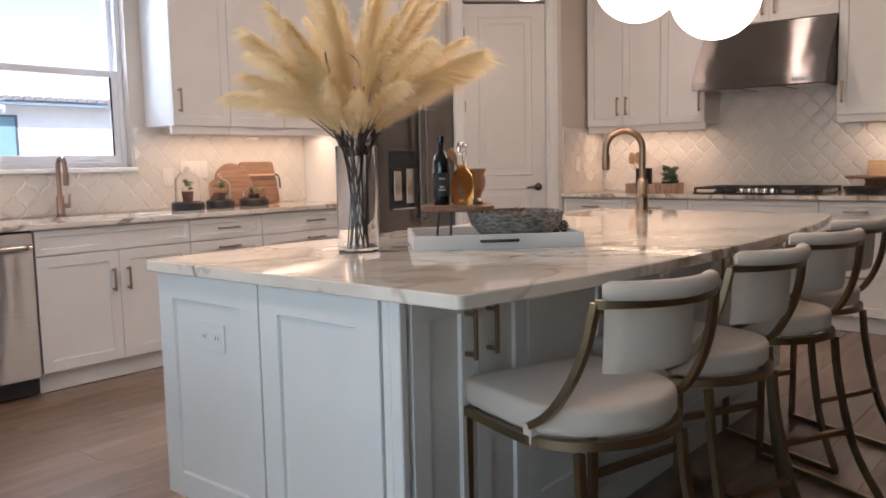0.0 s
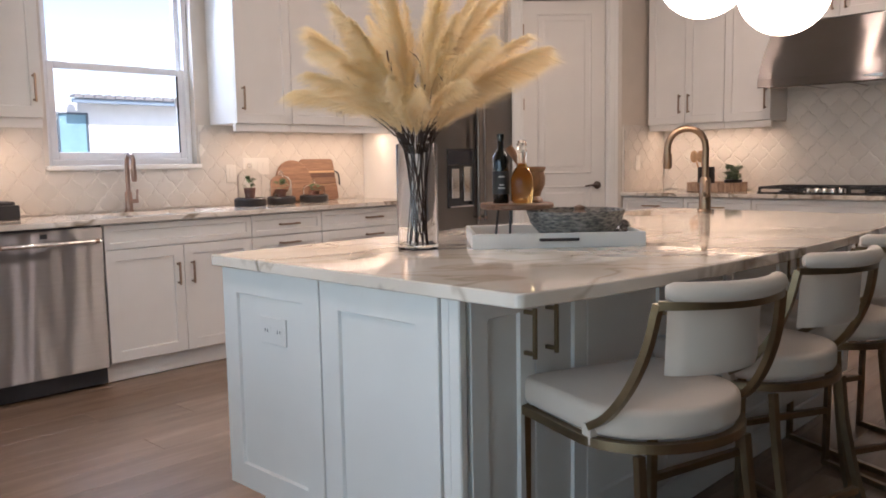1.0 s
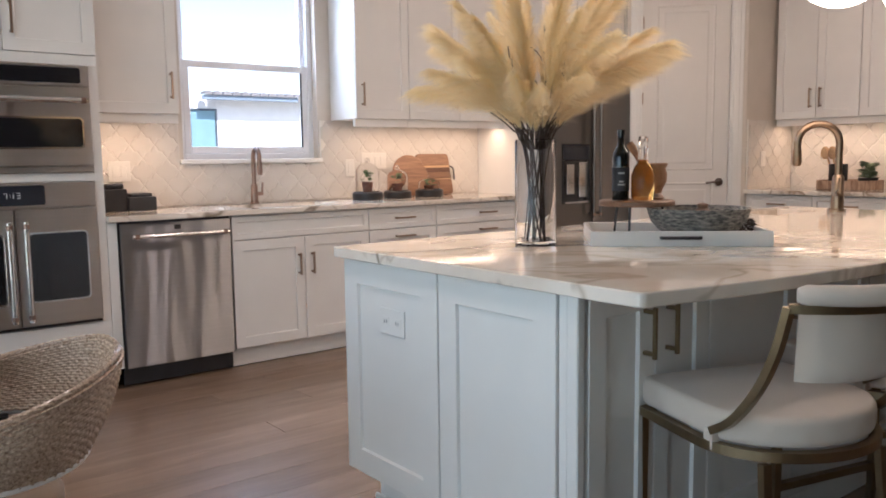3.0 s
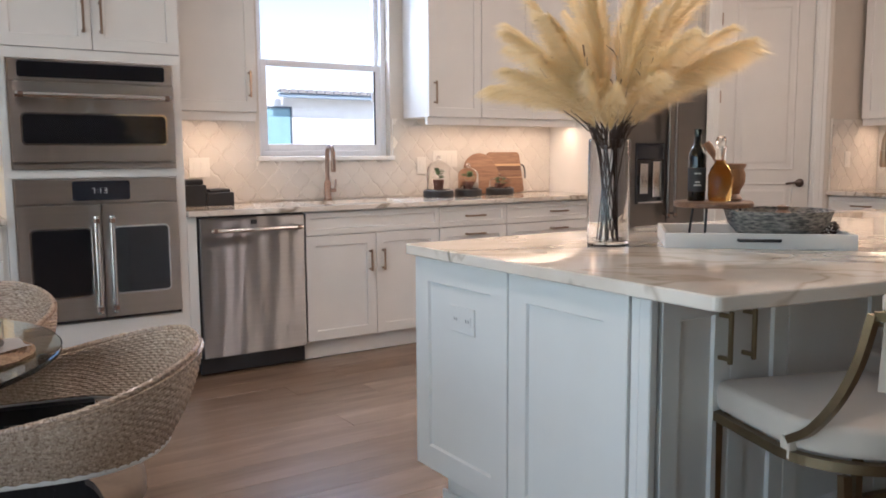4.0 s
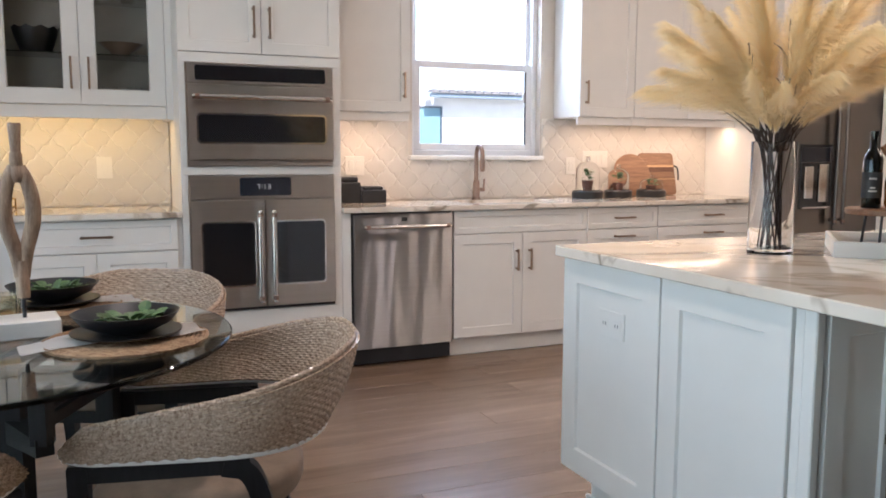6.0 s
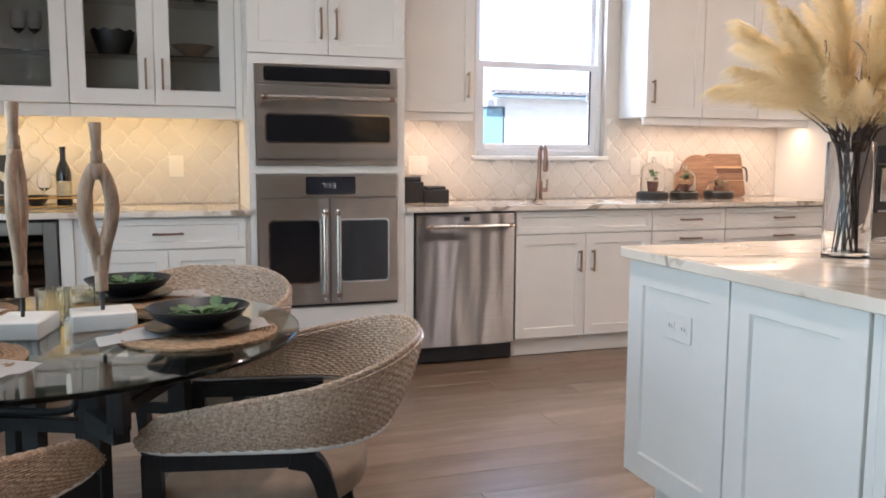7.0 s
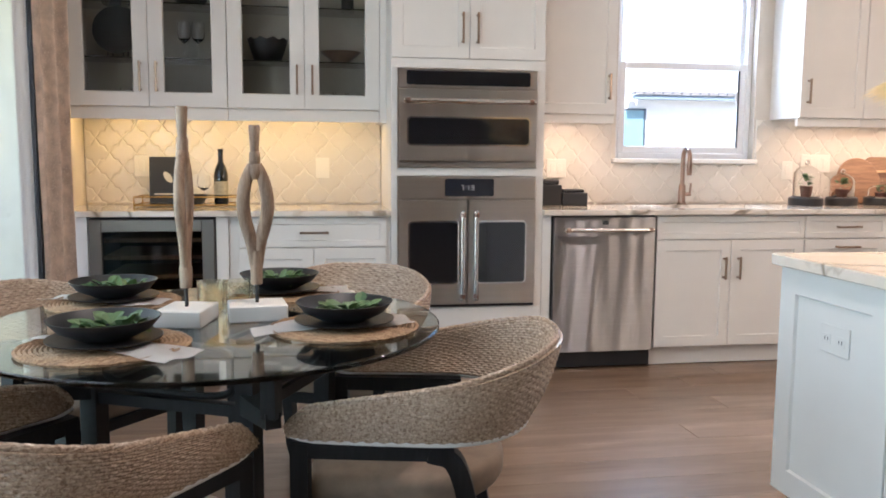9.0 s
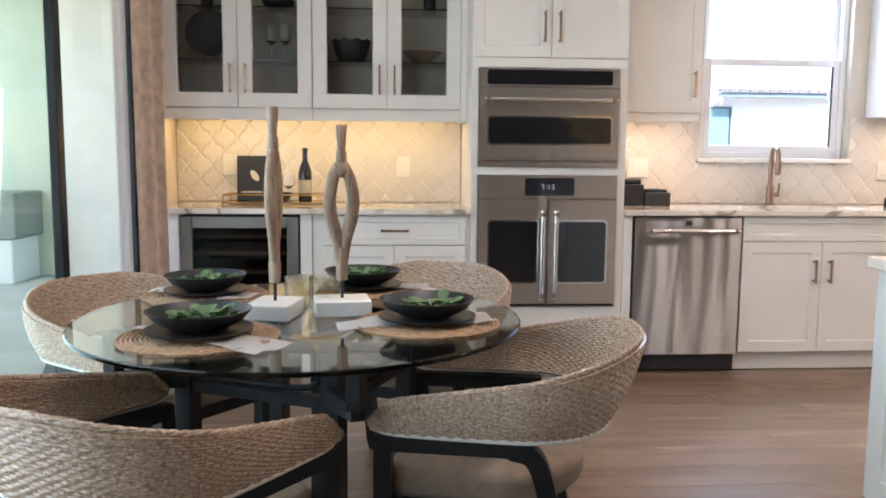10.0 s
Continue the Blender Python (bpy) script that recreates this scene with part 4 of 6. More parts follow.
def outlet_plate(root, w, h, paint):
    part("plate", box(-w / 2, -0.005, -h / 2, w / 2, 0, h / 2, 0.0025, None, 2), paint, root)
    for s in (-1, 1):
        along = w > h
        cx, cz = (s * w * 0.24, 0) if along else (0, s * h * 0.24)
        part("socket", box(cx - 0.017, -0.0065, cz - 0.014, cx + 0.017, -0.0052, cz + 0.014, 0.001), paint, root)
        for d in (-0.006, 0.006):
            part("slot", box(cx + d - 0.0012, -0.0072, cz - 0.005, cx + d + 0.0012, -0.0066, cz + 0.005), BLACK, root)


outlet_plate(out, 0.125, 0.08, ISLAND)

# ---- east run: cooktop wall ----
EF, EU = 4.62, 4.945     # base and upper fronts


def at_e(y, x):
    return pose(x, y, 0, 0, 0, -90)


def base_fronts(w):
    h = w / 2
    return [("drawer", 0, 0.735, h, 0.868, ("h", h / 2, 0.802, 0.15)), ("drawer", h, 0.735, w, 0.868, ("h", h * 1.5, 0.802, 0.15)),
            ("door", 0, 0.115, h, 0.732, ("v", h - 0.045, 0.60, 0.13)), ("door", h, 0.115, w, 0.732, ("v", h + 0.045, 0.60, 0.13))]


cabinet("base_cabinet", at_e(3.836, EF), 1.058, 0.65, 0.115, 0.873, base_fronts(1.058), "white base cabinet with two drawers over doors", "kitchen cabinets", toe=0.11)
cabinet("cooktop_cabinet", at_e(2.776, EF), 0.908, 0.65, 0.115, 0.873,
        [("drawer", 0, 0.735, 0.908, 0.868, None), ("drawer", 0, 0.425, 0.908, 0.732, ("h", 0.454, 0.685, 0.2)), ("drawer", 0, 0.115, 0.908, 0.422, ("h", 0.454, 0.375, 0.2))],
        "white drawer cabinet under the cooktop", "kitchen cabinets", toe=0.11)
cabinet("drawer_cabinet", at_e(1.866, EF), 0.46, 0.65, 0.115, 0.873,
        [("drawer", 0, 0.735, 0.46, 0.868, ("h", 0.23, 0.802, 0.15)), ("drawer", 0, 0.425, 0.46, 0.732, ("h", 0.23, 0.685, 0.15)), ("drawer", 0, 0.115, 0.46, 0.422, ("h", 0.23, 0.375, 0.15))],
        "white three-drawer base cabinet beside the cooktop", "kitchen cabinets", toe=0.11)
cabinet("base_cabinet", at_e(1.404, EF), 1.0, 0.65, 0.115, 0.873, base_fronts(1.0), "white base cabinet with two drawers over doors", "kitchen cabinets", toe=0.11)
cabinet("wall_cabinet", at_e(3.80, EU), 0.648, 0.328, 1.443, 2.51, [("door", 0, 1.443, 0.324, 2.51, ("v", 0.285, 1.60, 0.15)), ("door", 0.324, 1.443, 0.648, 2.51, ("v", 0.363, 1.60, 0.15))],
        "white wall cabinet with two narrow shaker doors", "kitchen cabinets", rail=0.05)
cabinet("wall_cabinet", at_e(3.150, EU), 0.36, 0.328, 1.443, 2.51, [("door", 0, 1.443, 0.36, 2.51, ("v", 0.325, 1.60, 0.15))],
        "white wall cabinet beside the range hood", "kitchen cabinets", rail=0.05)
cabinet("hood_cabinet", at_e(2.788, EU), 0.926, 0.328, 2.13, 2.51, [("door", 0, 2.13, 0.463, 2.51, ("v", 0.42, 2.24, 0.13)), ("door", 0.463, 2.13, 0.926, 2.51, ("v", 0.506, 2.24, 0.13))],
        "white cabinet above the range hood", "kitchen cabinets")
cabinet("wall_cabinet", at_e(1.860, EU), 0.44, 0.328, 1.443, 2.51, [("door", 0, 1.443, 0.44, 2.51, ("v", 0.035, 1.60, 0.15))],
        "white wall cabinet beside the range hood", "kitchen cabinets", rail=0.05)
cabinet("wall_cabinet", at_e(1.418, EU), 0.9, 0.328, 1.443, 2.51, [("door", 0, 1.443, 0.45, 2.51, ("v", 0.41, 1.60, 0.15)), ("door", 0.45, 1.443, 0.9, 2.51, ("v", 0.49, 1.60, 0.15))],
        "wide white wall cabinet with two shaker doors", "kitchen cabinets", rail=0.05)
ew = thing("cooktop_worktop", pose(0, 0, 0), "veined cream quartz worktop holding the cooktop", "worktop")
part("slab", rounded_slab(EF - 0.036, 0.40, WALL_E - 0.018, 3.838, 0.876, TOP, 0.004, 0.003), QUARTZ, ew)

# range hood, its front leaning back
hood = thing("range_hood", at_e(2.784, 4.70), "stainless steel range hood with a sloping front", "range hood")
prof = [(0.0, 1.665), (0.0, 1.725), (0.03, 1.80), (0.075, 1.88), (0.135, 1.96), (0.20, 2.04), (0.243, 2.122), (0.57, 2.122), (0.57, 1.665)]
bm = bmesh.new()
e0 = [bm.verts.new((0.0, y, z)) for y, z in prof]
e1 = [bm.verts.new((0.92, y, z)) for y, z in prof]
for k in range(len(prof)):
    k2 = (k + 1) % len(prof)
    bm.faces.new((e0[k], e0[k2], e1[k2], e1[k]))
bm.faces.new(e0)
bm.faces.new(e1[::-1])
bmesh.ops.recalc_face_normals(bm, faces=bm.faces[:])
part("shell", bm, DARKSTEEL, hood, smooth=True)
part("front_lip", box(-0.003, -0.006, 1.658, 0.923, 0.006, 1.722, 0.003), DARKSTEEL, hood)
for x in (0.05, 0.335, 0.62):
    part("filter", box(x, 0.06, 1.655, x + 0.25, 0.50, 1.664, 0.003), CHROME, hood, "baffle filter")
part("badge", box(0.70, -0.008, 1.68, 0.82, -0.0062, 1.70, 0.001), CHROME, hood)

ck = thing("cooktop", at_e(2.775, 4.70), "black gas cooktop with cast-iron grates and steel knobs", "cooktop")
part("tray", box(0, 0, TOP, 0.91, 0.50, TOP + 0.012, 0.005, None, 2), BLACKGLASS, ck)
IRON = mat("cast iron", (0.02, 0.02, 0.02), 0.6, 0.0, 0.2, 30, 0.3)
for k, x in enumerate((0.015, 0.315, 0.615)):
    bm = bmesh.new()
    y0 = 0.12 if k == 1 else 0.02
    for a, b in (((x, y0), (x + 0.28, y0)), ((x, 0.48), (x + 0.28, 0.48)), ((x, y0), (x, 0.48)), ((x + 0.28, y0), (x + 0.28, 0.48)), ((x + 0.14, y0), (x + 0.14, 0.48)), ((x, 0.30), (x + 0.28, 0.30))):
        tube(((*a, TOP + 0.042), (*b, TOP + 0.042)), 0.008, 4, bm, True)
    for a in ((x, y0), (x + 0.28, y0), (x, 0.48), (x + 0.28, 0.48)):
        tube(((*a, TOP + 0.010), (*a, TOP + 0.042)), 0.008, 4, bm, True)
    part("grate", bm, IRON, ck)
    for y in ((0.15, 0.38) if k != 1 else (0.30,)):
        part("burner", lathe(((0, 0.018), (0.032, 0.018), (0.034, 0.008), (0.05, 0.006), (0.05, 0)), 20, None, Matrix.Translation((x + 0.14, y, TOP + 0.012))), BLACK, ck)
for k in range(5):
    part("knob", lathe(((0, 0.030), (0.016, 0.030), (0.018, 0.026), (0.019, 0), (0.024, 0)), 18, None, Matrix.Translation((0.345 + k * 0.055, 0.05, TOP + 0.012))), CHROME, ck, "", True)

# ---- lights that are seen ----
GLOBE = glow_mat("opal globe", (1.0, 0.79, 0.58), 5.6)
LAMPGLOW = glow_mat("lit downlight", (1.0, 0.85, 0.68), 6.0)
for k, (x, y, z) in enumerate(((1.920, 1.831, 1.887), (2.113, 1.594, 1.814), (1.656, 2.164, 1.985))):
    pn = thing("globe_pendant", pose(x, y, z), "glowing white opal globe pendant on a brass stem over the island", "pendant lamp", "globe pendants")
    part("globe", lathe([(0.175 * math.sin(a), -0.175 * math.cos(a)) for a in [math.pi * j / 24 for j in range(25)]], 40), GLOBE, pn, "opal glass globe", True)
    part("stem", tube(((0, 0, 0.176), (0, 0, CEIL - z - 0.02)), 0.008), BRASS, pn)
    part("collar", lathe(((0, 0.21), (0.03, 0.21), (0.034, 0.17), (0, 0.168)), 20), BRASS, pn)
    part("canopy", lathe(((0, CEIL - z - 0.001), (0.06, CEIL - z - 0.001), (0.06, CEIL - z - 0.02), (0, CEIL - z - 0.022)), 24), BRASS, pn)
for x, y in DOWNLIGHTS:
    dl = thing("downlight", pose(x, y, CEIL), "round recessed ceiling downlight, lit", "downlight", "downlights")
    part("trim_ring", lathe(((0.075, -0.001), (0.095, -0.001), (0.095, -0.006), (0.072, -0.008), (0.072, -0.001)), 28), TRIM, dl)
    part("lens", lathe(((0, -0.002), (0.07, -0.002)), 28), LAMPGLOW, dl)

# ---- stools ----
stool = thing("counter_stool", pose(0.540, 1.285, 0, 0, 0, -20), "brass-framed counter stool with a cream cushion and curved padded back", "stool", "stools along the island")


def d_outline(hw, yf, yb, n=36):
    """Straight-fronted, round-backed seat outline."""
    pts = [(hw, yf - 0.03), (hw - 0.01, yf - 0.008), (hw - 0.035, yf), (-hw + 0.035, yf), (-hw + 0.01, yf - 0.008), (-hw, yf - 0.03)]
    cy = yb + hw * 0.80
    for k in range(n + 1):
        a = math.pi + math.pi * k / n
        pts.append((hw * math.cos(a), cy + hw * 0.80 * math.sin(a)))
    return pts


def cushion(outline, z0, z1, r, steps=5):
    bm = bmesh.new()
    cx = sum(p[0] for p in outline) / len(outline)
    cy = sum(p[1] for p in outline) / len(outline)
    rings = []
    prof = [(r, z0)] + [(r * (1 - math.sin(a)), z0 + r * (1 - math.cos(a))) for a in [math.pi / 2 * k / steps for k in range(1, steps + 1)]]
    prof += [(r * (1 - math.cos(a)), z1 - r * (1 - math.sin(a))) for a in [math.pi / 2 * k / steps for k in range(steps + 1)]]
    prof += [(0.09, z1 + 0.006), (0.15, z1 + 0.009)]
    for ins, z in prof:
        ring = []
        for x, y in outline:
            d = math.hypot(x - cx, y - cy)
            f = max(0.05, 1 - ins / d)
            ring.append(bm.verts.new((cx + (x - cx) * f, cy + (y - cy) * f, z)))
        rings.append(ring)
    n = len(outline)
    for a, b in zip(rings, rings[1:]):
        for k in range(n):
            bm.faces.new((a[k], a[(k + 1) % n], b[(k + 1) % n], b[k]))
    bm.faces.new(rings[0][::-1])
    bm.faces.new(rings[-1])
    bmesh.ops.recalc_face_normals(bm, faces=bm.faces[:])
    return bm


ol = d_outline(0.210, 0.205, -0.215)
part("seat", cushion(d_outline(0.210, 0.207, -0.212), 0.583, 0.650, 0.019), LINEN, stool, "cream upholstered seat cushion", True)
part("seat_frame", tube([(x, y, 0.570) for x, y in ol + ol[:1]], 0.0105, 4, None, True), BRASS, stool)
for s in (-1, 1):
    pts = curve_pts(((s * 0.208, -0.082, 0.602), (s * 0.201, -0.138, 0.640), (s * 0.190, -0.192, 0.710), (s * 0.179, -0.230, 0.795), (s * 0.168, -0.250, 0.890)), 6)
    part("back_post", tube(pts, 0.0085, 4, None, True), BRASS, stool)
    part("leg", tube(((s * 0.200, 0.192, 0.562), (s * 0.200, 0.197, 0.0)), 0.0095, 4, None, True), BRASS, stool)
    pts = curve_pts(((s * 0.15, -0.175, 0.555), (s * 0.155, -0.195, 0.40), (s * 0.172, -0.250, 0.18), (s * 0.200, -0.345, 0.012)), 6)
    part("leg", tube(pts, 0.0095, 4, None, True), BRASS, stool)
    part("floor_bar", tube(((s * 0.200, 0.20, 0.0105), (s * 0.200, -0.350, 0.0105)), 0.0105, 4, None, True), BRASS, stool)
    part("post_bracket", box(s * 0.205 - 0.010, -0.092, 0.562, s * 0.205 + 0.010, -0.062, 0.606, 0.002), LINEN, stool)
part("foot_rest", tube(((-0.200, 0.195, 0.215), (0.200, 0.195, 0.215)), 0.011, 4, None, True), BRASS, stool)
part("stretcher", tube(((-0.168, -0.228, 0.24), (0.168, -0.228, 0.24)), 0.009, 4, None, True), BRASS, stool)


def arc_back(s, deep=0.060, hw=0.168, y0=-0.250):
    """Across the back, s from -1 to 1."""
    return hw * s, y0 - deep * (1 - s * s)


pts = [(*arc_back(k / 10), 0.888) for k in range(-10, 11)]
part("top_rail", tube(pts, 0.0085, 4, None, True), BRASS, stool)
pts = [(*arc_back(k / 12, hw=0.154, y0=-0.254), 0.9135) for k in range(-12, 13)]
part("head_roll", tube(pts, [0.013] + [0.0205] * 23 + [0.013], 14, None, False, 1.0), LINEN, stool, "padded cream top roll", True)
bm = bmesh.new()
grid = []
for side in (0, 1):
    g = []
    for j in range(9):
        z = 0.735 + 0.145 * j / 8
        row = []
        for k in range(-8, 9):
            x, y = arc_back(k / 8, hw=0.125, deep=0.036)
            edge = min(1, (8 - abs(k)) / 1.5, j / 1.2 + 0.2, 2)
            lean = -0.05 * (z - 0.86)
            row.append(bm.verts.new((x, y + 0.024 + lean + (0.017 if side else -0.017) * math.sqrt(edge), z)))
        g.append(row)
    grid.append(g)
for g, flip in zip(grid, (False, True)):
    for j in range(8):
        for k in range(16):
            f = (g[j][k], g[j][k + 1], g[j + 1][k + 1], g[j + 1][k])
            bm.faces.new(f[::-1] if flip else f)
a, b = grid
rim = [(j, 0) for j in range(9)] + [(8, k) for k in range(1, 17)] + [(j, 16) for j in range(7, -1, -1)] + [(0, k) for k in range(15, 0, -1)]
for (j0, k0), (j1, k1) in zip(rim, rim[1:] + rim[:1]):
    bm.faces.new((a[j0][k0], a[j1][k1], b[j1][k1], b[j0][k0]))
bmesh.ops.recalc_face_normals(bm, faces=bm.faces[:])
part("backrest", bm, LINEN, stool, "curved cream back pad", True)
for x, y, turn in ((1.158, 1.279, -14), (1.770, 1.273, -26), (2.345, 1.315, -24)):
    copy_thing(stool, pose(x, y, 0, 0, 0, turn))

# ---- dining set ----
TC, TR, TZ = (-1.455, 2.47), 0.585, 0.752
TURN = -25
table = thing("dining_table", pose(TC[0], TC[1], 0, 0, 0, TURN), "round clear glass dining table on a black openwork wooden base", "table")
part("tabletop", lathe(((0, TZ - 0.012), (TR - 0.003, TZ - 0.012), (TR, TZ - 0.009), (TR, TZ - 0.003), (TR - 0.003, TZ), (0, TZ)), 96), TABLEGLASS, table, "clear glass top with a greenish edge", True)
LR = 0.30
for k in range(4):
    a = radians(45 + 90 * k)
    c, s = math.cos(a), math.sin(a)
    x, y = LR * c, LR * s
    part("leg", tube(((x, y, 0), (x, y, TZ - 0.013)), 0.023, 4, None, True), BLACKWOOD, table)
    part("arm", tube(((x, y, 0.615), (x * 1.62, y * 1.62, 0.625)), [0.024, 0.017], 4, None, True), BLACKWOOD, table)
    part("arm_post", tube(((x * 1.58, y * 1.58, 0.63), (x * 1.58, y * 1.58, TZ - 0.013)), 0.017, 4, None, True), BLACKWOOD, table)
    a2 = radians(45 + 90 * (k + 1))
    q = Vector((LR * math.cos(a2), LR * math.sin(a2), 0))
    p = Vector((x, y, 0))
    z = Vector((0, 0, 1))
    part("apron", tube((p + z * 0.595, q + z * 0.595), 0.014, 4, None, True), BLACKWOOD, table)
    loop = []
    ctr = (p + q) / 2 + z * 0.675
    u = (q - p).normalized()
    for j in range(25):
        t = 2 * math.pi * j / 24
        ex = math.copysign(abs(math.cos(t)) ** 0.45, math.cos(t))
        ez = math.copysign(abs(math.sin(t)) ** 0.45, math.sin(t))
        loop.append(ctr + u * 0.175 * ex + z * 0.055 * ez)
    part("openwork_loop", tube(loop, 0.0095, 8), BLACKWOOD, table, "", True)
    part("floor_stretcher", tube(((x, y, 0.09), (0, 0, 0.09)), 0.02, 4, None, True), BLACKWOOD, table)

chair = thing("dining_chair", pose(0, 0, 0), "woven rattan tub chair with a black wood frame and tan seat", "chair", "chairs round the table")


def shell_point(s, v):
    """The woven back: s from -1 to 1 round the chair, v from 0 (bottom) to 1 (rim)."""
    a = abs(s)
    if a < 0.62:
        f = a / 0.62
        ang = f * math.pi / 2
        x, y = 0.285 * math.sin(ang) ** 0.85, -0.285 + 0.23 * (1 - math.cos(ang) ** 0.9)
    else:
        f = (a - 0.62) / 0.38
        x, y = 0.285 - 0.012 * f * f, -0.055 + 0.305 * f
    x = math.copysign(x, s)
    k = max(0.0, (a - 0.10) / 0.90)
    top = 0.754 - 0.130 * (k * k / (k + 0.12)) * 1.12 if k > 0 else 0.754
    low = 0.562 + 0.004 * min(1, a / 0.6)
    if a > 0.93:
        g = (a - 0.93) / 0.07
        top -= 0.035 * g * g
        low += 0.012 * g * g
    z = low + (top - low) * v
    out = (z - 0.56) * (0.40 * max(0, 1 - a * 0.75) + 0.02) - 0.012 * max(0, 1 - a / 0.6)
    r = Vector((x, y - 0.02, 0)).normalized()
    bulge = 0.012 * math.sin(math.pi * v)
    return Vector((x, y, z)) + r * (out + bulge)


def woven_shell():
    bm = bmesh.new()
    NS, NV = 400, 112
    cols, rows = 100, 24
    inner, outer = [], []
    for i in range(NS + 1):
        s = -1 + 2 * i / NS
        pi_, po = [], []
        for j in range(NV + 1):
            v = j / NV
            p = shell_point(s, v)
            d1 = shell_point(min(1, s + 0.004), v) - shell_point(max(-1, s - 0.004), v)
            d2 = shell_point(s, min(1, v + 0.01)) - shell_point(s, max(0, v - 0.01))
            nr = d1.cross(d2).normalized()
            row = v * rows
            par = 1 if int(row) % 2 == 0 else -1
            prof = math.sin(math.pi * (row % 1.0)) ** 0.6
            wave = par * math.cos(math.pi * (s + 1) / 2 * cols)
            h = 0.0042 * prof * (0.55 + 0.45 * wave)
            if v > 0.965:
                h = 0.003 + 0.001 * math.sin(s * 170)
            po.append(bm.verts.new(p + nr * (0.009 + h)))
            h2 = 0.0042 * prof * (0.55 - 0.45 * wave)
            pi_.append(bm.verts.new(p - nr * (0.009 + h2)))
        outer.append(po)
        inner.append(pi_)
    for i in range(NS):
        for j in range(NV):
            bm.faces.new((outer[i][j], outer[i + 1][j], outer[i + 1][j + 1], outer[i][j + 1]))
            bm.faces.new((inner[i][j], inner[i][j + 1], inner[i + 1][j + 1], inner[i + 1][j]))
        for j in (0, NV):
            f = (outer[i][j], inner[i][j], inner[i + 1][j], outer[i + 1][j])
            bm.faces.new(f if j == 0 else f[::-1])
    for i in (0, NS):
        for j in range(NV):
            f = (outer[i][j], outer[i][j + 1], inner[i][j + 1], inner[i][j])
            bm.faces.new(f if i == 0 else f[::-1])
    return bm


part("woven_back", woven_shell(), RATTAN, chair, "woven rattan wrap-round back", True)
pts = [shell_point(s, 1.0) + Vector((0, 0, 0.004)) for s in [-1 + 2 * k / 120 for k in range(121)]]
bm = bmesh.new()
for ph in (0, 2.1, 4.2):
    tube([p + Vector((0.0028 * math.cos(k * 1.1 + ph), 0, 0.0028 * math.sin(k * 1.1 + ph))) for k, p in enumerate(pts)], 0.0060, 7, bm)
part("braided_rim", bm, RATTAN, chair, "braided rattan rim", True)
part("piping", tube([shell_point(s, 0.0) + Vector((shell_point(s, 0.0).x, shell_point(s, 0.0).y, 0)).normalized() * 0.007 + Vector((0, 0, -0.003)) for s in [-1 + 2 * k / 60 for k in range(61)]], 0.0070, 8), NAPKIN, chair, "pale cord along the lower edge", True)
for s in (-1, 1):
    x = s * 0.262
    part("front_leg", tube(((x * 1.02, 0.232, 0.556), (x * 1.0, 0.232, 0.3), (x * 0.98, 0.225, 0)), [0.020, 0.020, 0.014], 4, None, True), BLACKWOOD, chair)
    part("arm_rail", tube(((x * 1.02, 0.25, 0.541), (x * 1.02, -0.11, 0.541)), 0.019, 4, None, True), BLACKWOOD, chair)
    part("back_leg", tube(curve_pts(((x * 1.02, -0.055, 0.540), (x * 1.01, -0.108, 0.518), (x, -0.140, 0.42), (x, -0.165, 0.25), (x * 1.02, -0.215, 0)), 5), [0.021] * 12 + [0.020] * 8 + [0.014], 4, None, True), BLACKWOOD, chair)
    part("seat_rail", tube(((x, 0.225, 0.385), (x, -0.14, 0.385)), 0.017, 4, None, True), BLACKWOOD, chair)
part("seat_rail", tube(((-0.262, 0.225, 0.385), (0.262, 0.225, 0.385)), 0.017, 4, None, True), BLACKWOOD, chair)
part("seat_rail", tube(((-0.262, -0.135, 0.385), (0.262, -0.135, 0.385)), 0.017, 4, None, True), BLACKWOOD, chair)
part("seat", cushion(d_outline(0.248, 0.235, -0.225), 0.395, 0.468, 0.025), SEATFAB, chair, "tan upholstered seat", True)
SEATS = ((-0.952, 2.295, 78), (-1.712, 1.965, -37), (-1.99, 2.92, -128), (-1.13, 3.19, 155))   # x, y, turn
chair.matrix_basis = pose(SEATS[0][0], SEATS[0][1], 0, 0, 0, SEATS[0][2])
for x, y, turn in SEATS[1:]:
    copy_thing(chair, pose(x, y, 0, 0, 0, turn))

# place settings
MATS = ((-1.665, 2.20, -120), (-1.125, 2.345, -27), (-1.775, 2.775, 142), (-1.305, 2.875, 64))


def leaf_mesh(bm, base, direction, length, width, rng):
    d = Vector(direction).normalized()
    side = d.cross(Vector((0, 0, 1)))
    side = side.normalized() if side.length > 0.05 else Vector((1, 0, 0))
    up = side.cross(d)
    b = Vector(base)
    L = []
    for t, w in ((0, 0.1), (0.2, 0.75), (0.5, 1.05), (0.8, 0.85), (1, 0.25)):
        c = b + d * length * t - up * length * 0.22 * t * t
        L.append([bm.verts.new(c - side * width * w * 0.5 + up * 0.004 * w), bm.verts.new(c), bm.verts.new(c + side * width * w * 0.5 + up * 0.004 * w)])
    for p, q in zip(L, L[1:]):
        bm.faces.new((p[0], p[1], q[1], q[0]))
        bm.faces.new((p[1], p[2], q[2], q[1]))


